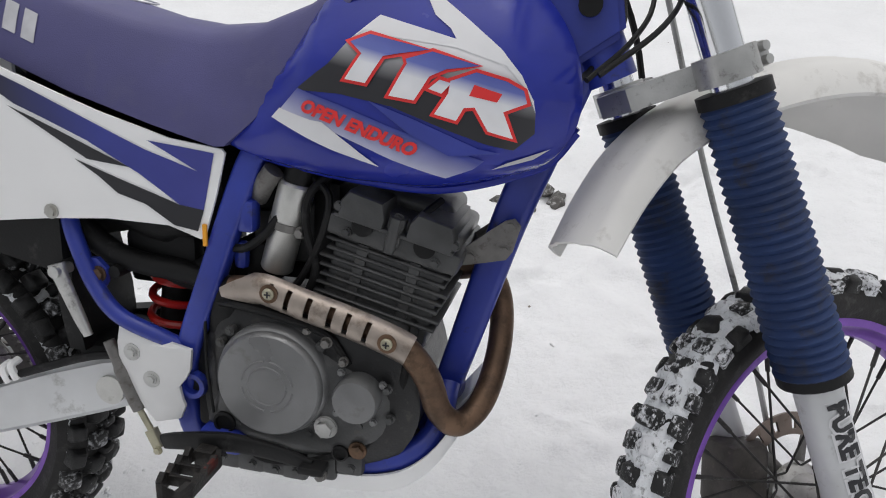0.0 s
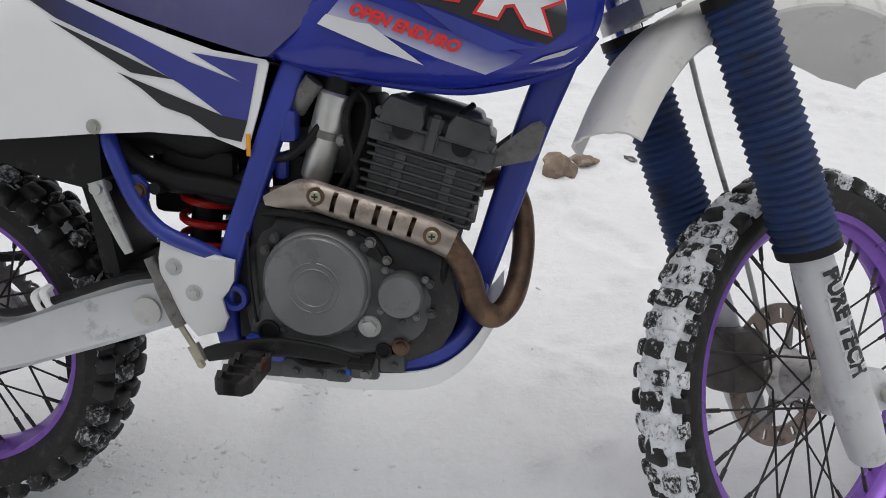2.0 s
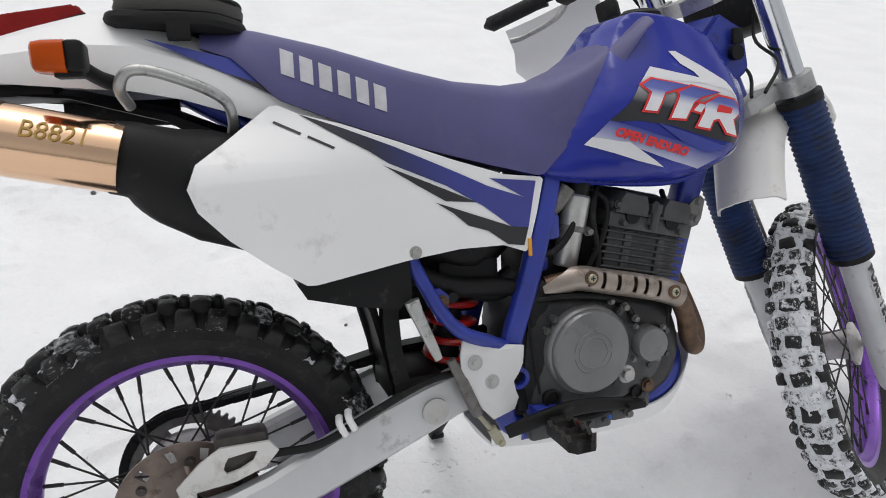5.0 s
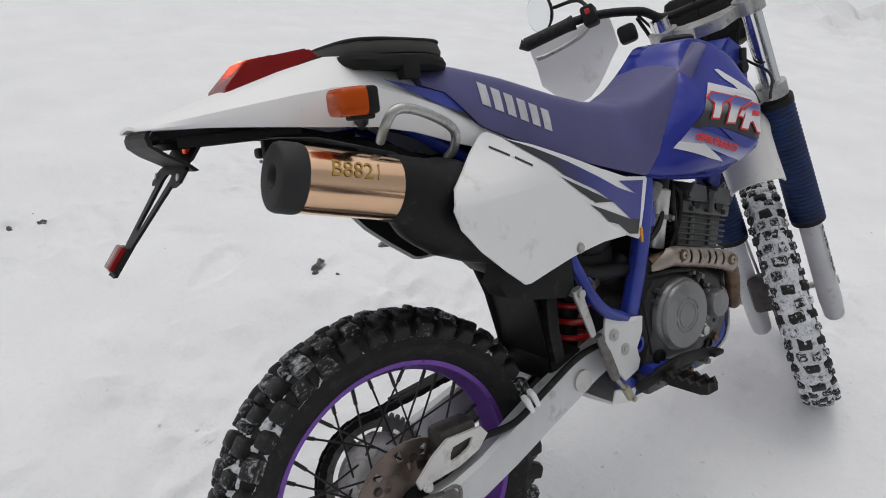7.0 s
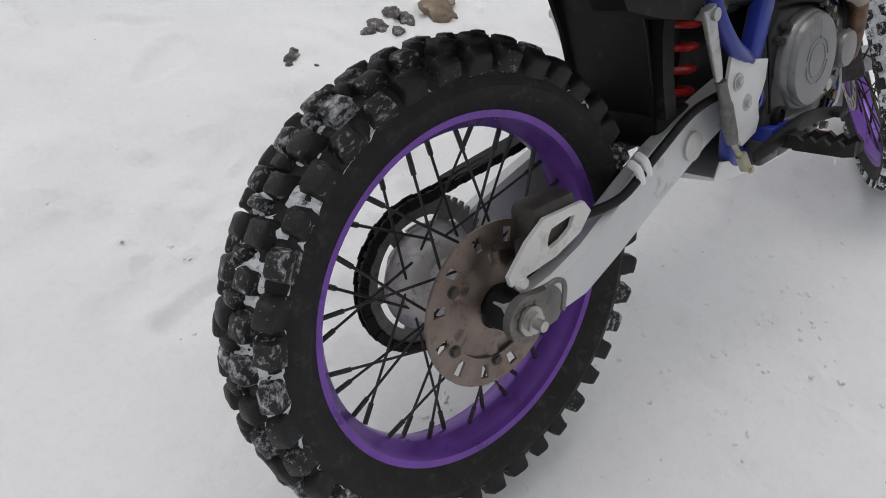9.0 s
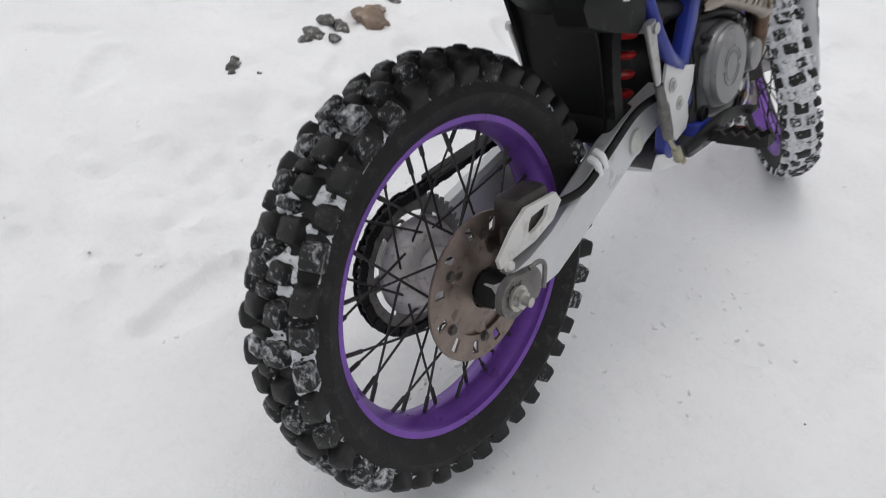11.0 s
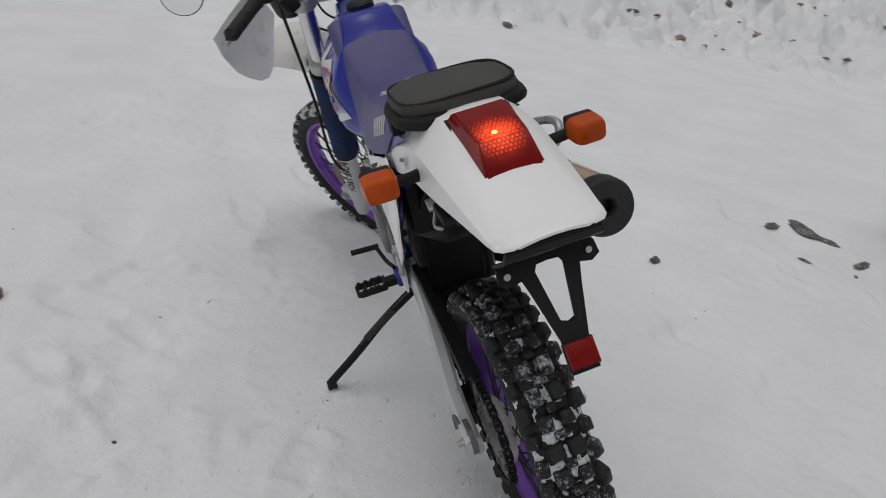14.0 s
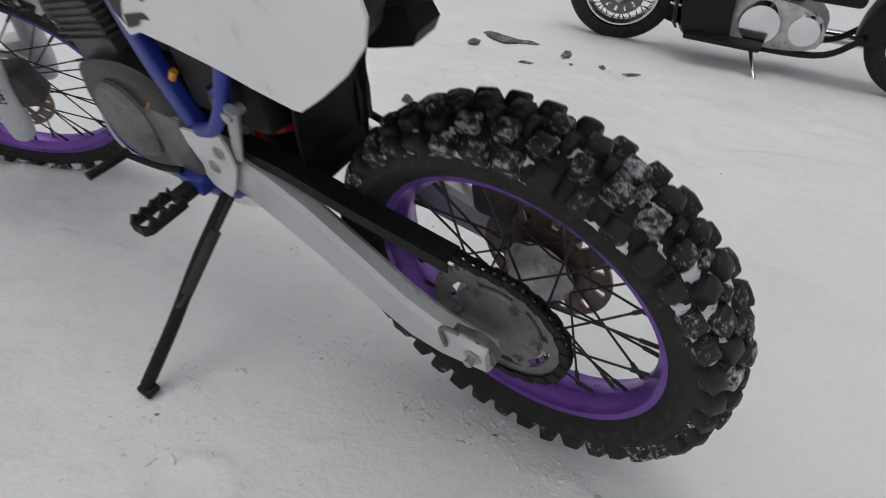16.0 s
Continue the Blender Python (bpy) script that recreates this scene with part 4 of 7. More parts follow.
lathe(bm, [(0.0, 0.0205), (0.048, 0.0205), (0.049, 0.0195), (0.049, 0.0165), (0.0, 0.016)], 36, axis="x")
part("mirror_glass", bm, M["mirror"], mir, "round mirror glass")
bm = bmesh.new()
tube(bm, [(0.985, 0.23, 1.24), (1.03, 0.26, 1.29), (1.088, 0.33, 1.315)], 0.005, 10)
part("mirror_stem", bm, M["black"], bar)
bm = bmesh.new()
block(bm, (1.15, -0.09, 1.06), (1.24, 0.09, 1.23), 0.02)
part("instrument_box", bm, M["black"], fork, "black instrument and headlamp cowl")
bm = bmesh.new()
block(bm, (0.985, 0.145, 1.13), (1.02, 0.19, 1.175), 0.01)
part("front_indicator", bm, M["black"], bar)
for k in (0, 2, 4):
    bm = bmesh.new()
    y = -0.06 + 0.03 * k
    tube(bm, [(1.03, y * 2.2, 1.19), (1.12, y * 1.6, 1.12), (1.13, y, 1.02), (1.06, y * 0.9 - 0.05, 0.94), (0.99, y * 0.4 - 0.06, 0.88)], 0.0034, 8)
    part("control_cable", bm, M["black"], bar, "black control cable")


def fork_words(grow, lift):
    """The words of the fork sticker, running down the leg, bent round it."""
    cu = bpy.data.curves.new("words", "FONT")
    cu.body, cu.size, cu.offset, cu.resolution_u = "PURE TECH", 0.034, grow, 2
    ob = bpy.data.objects.new("words", cu)
    scene.collection.objects.link(ob)
    me = bpy.data.meshes.new_from_object(ob.evaluated_get(bpy.context.evaluated_depsgraph_get()))
    bpy.data.objects.remove(ob)
    bpy.data.curves.remove(cu)
    bm = bmesh.new()
    bm.from_mesh(me)
    bpy.data.meshes.remove(me)
    return bm


for s in (-1, 1):
    for grow, lift, mat, lab in ((0.0046, 0.0006, M["d_white"], "white edge round the fork words"), (0.0016, 0.0014, M["d_black"], "black words PURE TECH")):
        bm = fork_words(grow, lift)
        for v in bm.verts:
            u, w = v.co.x * 0.95, v.co.y - 0.012
            a = (w / 0.03) - 0.2
            c = fork_at(0.53) - RAKE * u
            v.co = c + Vector((math.sin(a) * 0.9164, 0, math.sin(a) * 0.4003)) * (0.0302 + lift) + Vector((0, s * (0.1 + math.cos(a) * (0.0302 + lift)), 0))
        part("fork_words", bm, mat, fork, lab)

# -- frame --
frame_ob = part("frame", tube(bmesh.new(), [(1.02, 0, 0.99), (1.065, 0, 0.9)], 0.034, 24, smooth=False), M["frame"], bike, "blue enamelled steel frame")


def frame_tube(pts, r, flat=1.0, name="frame_tube", n=6, power=1.0):
    bm = bmesh.new()
    tube(bm, pts, r, 14 if power == 1.0 else 20, n, flat, power=power)
    return part(name, bm, M["frame"], frame_ob)


for s in (-1, 1):
    frame_tube([(0.632, s * 0.07, 0.80), (0.612, s * 0.085, 0.745), (0.575, s * 0.095, 0.63), (0.533, s * 0.095, 0.51), (0.52, s * 0.088, 0.44), (0.525, s * 0.08, 0.37), (0.56, s * 0.075, 0.345)], 0.0172, 0.8, "upright_tube", power=0.42)
    frame_tube([(0.36, s * 0.105, 0.69), (0.378, s * 0.112, 0.645), (0.405, s * 0.118, 0.59), (0.44, s * 0.12, 0.55), (0.49, s * 0.112, 0.525), (0.525, s * 0.1, 0.505)], 0.0115, 1.0, "subframe_stay")
    frame_tube([(0.60, s * 0.07, 0.80), (0.36, s * 0.085, 0.87), (0.1, s * 0.08, 0.955), (-0.06, s * 0.06, 0.985)], 0.013, 1.0, "seat_rail")
    frame_tube([(0.36, s * 0.1, 0.69), (0.2, s * 0.09, 0.85), (0.05, s * 0.08, 0.95)], 0.011, 1.0, "seat_stay")
    frame_tube([(0.89, s * 0.02, 0.47), (0.885, s * 0.06, 0.42), (0.85, s * 0.085, 0.385), (0.78, s * 0.09, 0.362), (0.68, s * 0.088, 0.35), (0.55, s * 0.082, 0.345)], 0.017, 1.0, "cradle_tube")
    bm = bmesh.new()
    loft(bm, [[(x, s * y, z) for x, z in ((0.372, 0.64), (0.384, 0.625), (0.408, 0.626), (0.422, 0.612), (0.42, 0.592), (0.41, 0.576), (0.402, 0.57), (0.392, 0.594))] for y in (0.106, 0.114)])
    part("shock_bracket", bm, M["frame"], frame_ob)
    bm = bmesh.new()
    bolt(bm, (0.41, s * 0.114, 0.604), 0.0085, 0.006, (0, s, 0))
    part("bracket_bolt", bm, M["rust"], frame_ob)
    bm = bmesh.new()
    lathe(bm, [(0.011, s * 0.096), (0.019, s * 0.096), (0.0205, s * 0.103), (0.019, s * 0.111), (0.012, s * 0.111)], 28, centre=(0.54, 0, 0.452), closed=True)
    boss = part("frame_boss", bm, M["frame"], frame_ob)
    # a black disc stands in for the shade inside the boss hole
    bm = bmesh.new()
    tube(bm, [(0.54, s * 0.094, 0.452), (0.54, s * 0.1, 0.452)], 0.0125, 20, smooth=False, side=(1, 0, 0))
    part("boss_plug", bm, M["black"], boss, "black disc for the shade inside the frame boss")
frame_tube([(1.03, 0, 0.93), (0.985, 0, 0.8), (0.955, 0, 0.71), (0.925, 0, 0.6), (0.898, 0, 0.5), (0.88, 0, 0.44), (0.85, 0, 0.385)], [0.026, 0.026, 0.0245, 0.023, 0.0215, 0.02, 0.018], 0.9, "down_tube", power=0.4)
frame_tube([(1.03, 0, 0.95), (0.85, 0, 0.86), (0.66, 0, 0.81)], 0.028, 1.0, "backbone_tube")
bm = bmesh.new()
loft(bm, [[(1.0, y, 0.9), (1.075, y, 0.955), (1.06, y, 1.03), (1.0, y, 1.06), (0.965, y, 1.02), (0.97, y, 0.93)] for y in (-0.045, -0.03, 0.03, 0.045)])
bmesh.ops.bevel(bm, geom=bm.edges[:], offset=0.008, segments=2, affect="EDGES")
part("head_gusset", bm, M["frame"], frame_ob)
bm = bmesh.new()
tube(bm, [(1.03, -0.05, 0.985), (1.03, -0.062, 0.985)], 0.014, 16, smooth=False, side=(1, 0, 0))
block(bm, (1.022, -0.058, 1.0), (1.045, -0.05, 1.03), 0.003)
part("steering_lock", bm, M["black"], frame_ob, "black steering lock barrel")

# -- fuel tank --
TANK = rounded([(0.602, 0.795), (0.64, 0.783), (0.70, 0.772), (0.775, 0.764), (0.85, 0.761), (0.905, 0.77), (0.96, 0.785), (1.0, 0.803), (1.026, 0.838), (1.033, 0.88), (1.022, 0.93), (0.995, 0.975), (0.955, 1.012), (0.9, 1.04), (0.84, 1.053), (0.785, 1.05), (0.745, 1.0), (0.70, 0.93), (0.65, 0.862), (0.605, 0.812)], 3)


def tank_side(x, z):
    d = edge_distance(TANK, x, z)
    wide = 0.14 - 0.06 * ramp01(x, 0.935, 1.05) - 0.034 * ramp01(0.74 - x, 0.0, 0.12) - 0.068 * ramp01(z, 0.89, 1.05)
    edge = min(0.078 + 0.022 * ramp01(0.83 - x, 0.0, 0.1), wide - 0.008)
    t = min(1.0, d / 0.045)
    return edge + (wide - edge) * math.sqrt(max(0.0, 1 - (1 - t) ** 2))


def tank_right(x, z):
    return -tank_side(x, z)


tank = part("fuel_tank", shell(TANK, tank_right, tank_side, 0.014), M["blue"], bike, "glossy blue fuel tank with white, black and red graphics", sharp=60)
bm = bmesh.new()
LIP = [(x, z) for x, z in ((0.605, 0.796), (0.64, 0.783), (0.70, 0.772), (0.775, 0.763), (0.85, 0.759), (0.905, 0.767), (0.96, 0.782), (1.002, 0.80), (1.03, 0.838))]
for s in (-1, 1):
    tube(bm, [(x, s * (0.085 - 0.045 * ramp01(x, 0.9, 1.03)), z) for x, z in LIP], 0.006, 8)
part("tank_seam", bm, M["blue"], tank)
bm = bmesh.new()
lathe(bm, [(0.0, 1.075), (0.03, 1.074), (0.037, 1.068), (0.038, 1.045)], 32, centre=(0.86, 0, -0.005), axis="z")
part("filler_cap", bm, M["black"], tank, "black filler cap")

band = fade("tank_band", [(0.0, (0.02, 0.02, 0.024)), (0.4, (0.025, 0.025, 0.03)), (0.62, (0.25, 0.25, 0.26)), (0.9, (0.72, 0.72, 0.74)), (1.0, (0.75, 0.75, 0.77))], (0.2, 0.98), 1.0, 1.085)
band2 = fade("tank_lower_band", [(0.0, (0.75, 0.75, 0.77)), (0.5, (0.35, 0.36, 0.55)), (1.0, (0.035, 0.05, 0.3))], (0.31, 0.95), 1.0, 1.05)
letters = fade("tank_letter_fill", [(0.0, (0.8, 0.8, 0.82)), (0.3, (0.75, 0.76, 0.8)), (0.55, (0.12, 0.15, 0.45)), (1.0, (0.02, 0.035, 0.28))], (0.22, 0.975), 1.04, 1.1)
for s, side in ((-1, tank_right), (1, tank_side)):
    def stick(name, poly, mat, lift, label="", step=0.014):
        part(name, decal(poly, side, lift, step), mat, tank, label)
    stick("graphic_band", [(0.705, 0.871), (0.746, 0.902), (0.769, 0.931), (0.785, 0.942), (0.818, 0.935), (0.89, 0.933), (0.948, 0.912), (0.973, 0.886), (0.983, 0.862), (0.984, 0.84), (0.963, 0.821), (0.93, 0.827), (0.89, 0.838), (0.822, 0.86), (0.76, 0.87)], band, 0.0012, "tank graphic fading from white to black")
    stick("graphic_white", [(0.769, 0.931), (0.799, 0.959), (0.89, 0.937), (0.882, 0.948), (0.862, 0.962), (0.848, 0.985), (0.862, 0.985), (0.9, 0.959), (0.941, 0.929), (0.965, 0.903), (0.98, 0.876), (0.983, 0.862), (0.973, 0.886), (0.948, 0.912), (0.89, 0.928), (0.818, 0.935), (0.785, 0.942)], M["d_white"], 0.0018, "white lightning-shaped tank graphic")
    stick("graphic_lower", [(0.677, 0.842), (0.708, 0.873), (0.76, 0.858), (0.823, 0.837), (0.891, 0.818), (0.932, 0.807), (0.919, 0.796), (0.887, 0.782), (0.825, 0.8), (0.755, 0.826), (0.726, 0.838)], band2, 0.0016, "white and blue tank graphic")
    stick("graphic_bolt", [(0.668, 0.836), (0.681, 0.848), (0.726, 0.838), (0.74, 0.837), (0.762, 0.822), (0.81, 0.79), (0.755, 0.805)], M["d_white"], 0.0024, "white lightning-shaped tank graphic")
    stick("graphic_wedge", [(0.795, 0.865), (0.849, 0.848), (0.924, 0.821), (0.95, 0.817), (0.892, 0.81), (0.843, 0.832)], M["d_blue"], 0.0026, "blue wedge-shaped tank graphic")
    stick("graphic_swoosh", [(0.94, 0.797), (0.957, 0.806), (1.003, 0.822), (0.985, 0.81)], M["d_grey"], 0.0026, "pale grey curved tank graphic")
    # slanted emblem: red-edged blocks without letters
    for poly in (((0.764, 0.929), (0.792, 0.941), (0.866, 0.924), (0.832, 0.915), (0.813, 0.911), (0.794, 0.88), (0.762, 0.884), (0.781, 0.915)),
                 ((0.832, 0.915), (0.866, 0.926), (0.924, 0.91), (0.885, 0.901), (0.868, 0.893), (0.851, 0.865), (0.814, 0.869), (0.835, 0.908)),
                 ((0.886, 0.895), (0.917, 0.907), (0.952, 0.899), (0.972, 0.889), (0.978, 0.871), (0.954, 0.861), (0.967, 0.83), (0.932, 0.838), (0.916, 0.862), (0.908, 0.861), (0.9, 0.846), (0.867, 0.853), (0.884, 0.88)),
                 ((0.858, 0.881), (0.876, 0.897), (0.897, 0.892), (0.881, 0.874))):
        if s > 0:
            # read from the other side: turned round, on the same downward slope
            poly = [(1.736 - x, z + 0.4 * (x - 0.868)) for x, z in poly]
        stick("emblem_edge", list(poly), M["d_red"], 0.0034, "red edge of a slanted emblem")
        stick("emblem_fill", edge_inset(list(poly), 0.0036), letters, 0.0044, "white and blue fill of a slanted emblem")
    gap = [(0.916, 0.89), (0.947, 0.882), (0.942, 0.873), (0.911, 0.878)]
    stick("emblem_gap", gap if s < 0 else [(1.736 - x, z + 0.4 * (x - 0.868)) for x, z in gap], M["d_red"], 0.0052, "red gap in a slanted emblem")


def text_mesh(body, size, place, slope, shear, side, lift, bold=0.0, flip=1):
    """Words laid over a side surface, along a slope in degrees."""
    cu = bpy.data.curves.new("words", "FONT")
    cu.body, cu.size, cu.shear, cu.offset, cu.resolution_u = body, size, shear, bold, 3
    ob = bpy.data.objects.new("words", cu)
    scene.collection.objects.link(ob)
    dg = bpy.context.evaluated_depsgraph_get()
    me = bpy.data.meshes.new_from_object(ob.evaluated_get(dg))
    bpy.data.objects.remove(ob)
    bpy.data.curves.remove(cu)
    bm = bmesh.new()
    bm.from_mesh(me)
    bpy.data.meshes.remove(me)
    c, s_ = math.cos(radians(slope)), math.sin(radians(slope))
    for v in bm.verts:
        u, w = v.co.x, v.co.y
        x, z = place[0] + flip * (u * c - w * s_), place[1] + u * s_ + w * c
        y = side(x, z)
        v.co = Vector((x, y + math.copysign(lift, y), z))
    return bm


part("lettering", text_mesh("OPEN ENDURO", 0.0205, (0.712, 0.849), -17, 0.3, tank_right, 0.004, 0.0011), M["d_red"], tank, "red words OPEN ENDURO")
part("lettering", text_mesh("OPEN ENDURO", 0.0205, (0.874, 0.799), 17, 0.3, tank_side, 0.004, 0.0011, -1), M["d_red"], tank, "red words OPEN ENDURO")

# -- seat --
SEAT_TOP = [(0.09, 1.028), (0.157, 1.03), (0.264, 1.005), (0.388, 0.968), (0.47, 0.948), (0.56, 0.938), (0.63, 0.945), (0.70, 0.972), (0.76, 1.01), (0.81, 1.045), (0.85, 1.062)]
SEAT_LOW = [(0.09, 1.0), (0.13, 0.985), (0.184, 0.928), (0.267, 0.893), (0.39, 0.847), (0.5, 0.815), (0.595, 0.79), (0.64, 0.83), (0.69, 0.888), (0.75, 0.96), (0.80, 1.02), (0.85, 1.056)]


def curve_at(pts, x):
    return float(np.interp(x, [p[0] for p in pts], [p[1] for p in pts]))


def seat_half(x, z):
    """Half the seat's width at a height."""
    top, low = curve_at(SEAT_TOP, x), curve_at(SEAT_LOW, x)
    t = max(0.0, min(1.0, (top - z) / max(top - low, 0.01)))
    base = 0.119 - 0.011 * ramp01(x, 0.5, 0.69) - 0.02 * ramp01(0.2 - x, 0, 0.12)
    inset = 0.034 + 0.008 * ramp01(x, 0.4, 0.52) - 0.016 * ramp01(x, 0.56, 0.68)
    w = base - inset * (1 - t) ** 1.7 - 0.003 * t
    return w


def seat_mesh():
    bm = bmesh.new()
    secs = []
    for x in np.linspace(0.09, 0.815, 58):
        top, low = curve_at(SEAT_TOP, x), curve_at(SEAT_LOW, x)
        h = top - low
        half = []
        for t in (1.0, 0.85, 0.65, 0.45, 0.3, 0.18):
            z = top - t * h
            half.append((seat_half(x, z), z))
        w = seat_half(x, top - 0.18 * h)
        rr = min(0.03, h * 0.18)
        half += [(w - 0.006, top - rr * 0.5), (w - 0.018, top - rr * 0.15), (w - 0.035, top), (w * 0.4, top + 0.003)]
        sec = [(x, -y, z) for y, z in half] + [(x, 0, top + 0.004)] + [(x, y, z) for y, z in reversed(half)]
        secs.append(sec)
    return loft(bm, secs)


seat = part("seat", seat_mesh(), M["seat"], bike, "long blue-violet vinyl seat running up the tank", sharp=70)


def seat_right(x, z):
    return -seat_half(x, z)


# grey bars where a maker's name stands
for s, side in ((-1, seat_right), (1, seat_half)):
    for i in range(6):
        x0, z0 = 0.193 + i * 0.0262, 0.9625 - i * 0.0105
        part("seat_lettering", decal([(x0, z0), (x0 + 0.018, z0 - 0.0068), (x0 + 0.0205, z0 + 0.0295), (x0 + 0.0025, z0 + 0.0365)], side, 0.0012, 0.02), M["d_grey"], seat, "light grey block of worn seat lettering")
bm = bmesh.new()
rs = random.Random(2)
for k in range(7):
    x, y = 0.215 + 0.03 * k, 0.035 + 0.014 * (k % 2)
    pts = []
    for j in range(6):
        a = 1.35 * j + k
        xx, yy = x + 0.017 * math.cos(a) + rs.uniform(-0.006, 0.006), y + (0.022 if k % 3 else 0.034) * math.sin(a) + rs.uniform(-0.006, 0.006)
        pts.append((xx, yy, curve_at(SEAT_TOP, xx) + 0.0046))
    tube(bm, pts, 0.0012, 5)
part("marker_scribble", bm, M["d_grey"], seat, "white marker scribble on the seat")

# -- side panels --
PANEL = [(0.17, 0.917), (0.182, 0.918), (0.21, 0.905), (0.266, 0.889), (0.347, 0.86), (0.433, 0.828), (0.526, 0.798), (0.594, 0.789), (0.598, 0.784), (0.585, 0.73), (0.568, 0.674), (0.562, 0.668), (0.52, 0.684), (0.44, 0.688), (0.36, 0.682), (0.28, 0.674), (0.21, 0.668), (0.195, 0.67), (0.15, 0.703), (0.10, 0.745), (0.065, 0.785), (0.055, 0.815), (0.068, 0.845), (0.105, 0.87)]


def panel_left(x, z):
    bulge = ramp01(0.42 - x, 0.0, 0.36)
    return 0.112 + 0.016 * ramp01(0.6 - x, 0, 0.2) + 0.024 * bulge * (0.35 + 0.65 * ramp01(0.93 - z, 0.0, 0.12)) - 0.01 * ramp01(z, 0.82, 0.92)


def panel_right(x, z):
    bulge = ramp01(0.42 - x, 0.0, 0.36)
    return -(0.106 + 0.026 * ramp01(0.6 - x, 0, 0.22) + 0.066 * bulge * (0.0 + 1.0 * ramp01(0.925 - z, 0.0, 0.11)))


PANEL_LEFT = [(x - 0.012 * ramp01(0.36 - x, 0, 0.22), z + 0.01 * ramp01(0.34 - x, 0, 0.2)) for x, z in PANEL]

panel_fade = fade("panel_fade", [(0.0, (0.022, 0.022, 0.026)), (0.25, (0.028, 0.028, 0.05)), (0.6, (0.04, 0.05, 0.27)), (1.0, (0.05, 0.055, 0.28))], (0.95, 0.3), 0.47, 0.78)
for s, side in ((-1, panel_right), (1, panel_left)):
    pan = part("side_panel", shell(PANEL if s < 0 else PANEL_LEFT, side, lambda x, z, f=side, s=s: f(x, z) - s * 0.004, 0.022), M["white"], bike, "white plastic side panel with blue and black flashes" if s < 0 else "white side panel with torn grey stickers", sharp=50)
    part("panel_liner", shell(edge_inset(PANEL if s < 0 else PANEL_LEFT, 0.006), lambda x, z, f=side, s=s: f(x, z) - s * 0.006, lambda x, z, f=side, s=s: f(x, z) - s * 0.009, 0.03), M["black"], pan, "black inner side of the panel")
    if s < 0:
        flash = [[(0.208, 0.905), (0.265, 0.884), (0.345, 0.851), (0.431, 0.812), (0.495, 0.782), (0.562, 0.758), (0.498, 0.794), (0.584, 0.783), (0.568, 0.708), (0.536, 0.713), (0.484, 0.752), (0.421, 0.789), (0.331, 0.829), (0.303, 0.848), (0.26, 0.872)],
                 [(0.402, 0.765), (0.536, 0.713), (0.568, 0.708), (0.559, 0.679), (0.528, 0.685), (0.492, 0.711), (0.457, 0.723), (0.432, 0.745)],
                 [(0.322, 0.827), (0.394, 0.795), (0.475, 0.758), (0.42, 0.765), (0.376, 0.792)]]
        for poly, mat in zip(flash, (panel_fade, M["d_black"], M["d_black"])):
            part("panel_flash", decal(poly, side, 0.0012, 0.02), mat, pan, "blue and black lightning-shaped sticker")
        # vent slots: flat black strips stand for the shade inside them
        for x0, z0 in ((0.172, 0.894), (0.216, 0.872)):
            part("panel_slot", decal([(x0, z0), (x0 + 0.035, z0 - 0.018), (x0 + 0.0375, z0 - 0.015), (x0 + 0.0025, z0 + 0.003)], side, 0.001, 0.02), M["d_black"], pan, "narrow vent slot, its shade laid on as a black strip")
        bm = bmesh.new()
        bolt(bm, (0.365, side(0.365, 0.692), 0.692), 0.0075, 0.006)
        part("panel_bolt", bm, M["bolt"], pan)
    else:
        torn = ([(0.583, 0.785), (0.522, 0.788), (0.574, 0.75)],
                [(0.583, 0.739), (0.507, 0.774), (0.431, 0.808), (0.43, 0.789), (0.477, 0.769), (0.508, 0.745), (0.536, 0.724), (0.557, 0.696), (0.552, 0.684), (0.572, 0.7)],
                [(0.545, 0.705), (0.477, 0.725), (0.464, 0.718), (0.49, 0.712), (0.509, 0.698), (0.552, 0.682)],
                [(0.396, 0.82), (0.33, 0.851), (0.263, 0.881), (0.272, 0.872), (0.3, 0.852), (0.316, 0.85), (0.336, 0.834), (0.352, 0.832), (0.368, 0.815), (0.394, 0.798)],
                [(0.493, 0.747), (0.45, 0.768), (0.409, 0.783), (0.397, 0.781), (0.43, 0.76), (0.46, 0.744)])
        for poly in torn:
            part("panel_sticker", decal(poly, side, 0.0012, 0.02), M["cloth_grey"], pan, "torn grey sticker")
        bm = bmesh.new()
        tube(bm, [(0.215, side(0.215, 0.885) - 0.001, 0.885), (0.215, side(0.215, 0.885) + 0.001, 0.885)], 0.011, 20, smooth=False, side=(1, 0, 0))
        part("panel_hole", bm, M["d_grey"], pan)

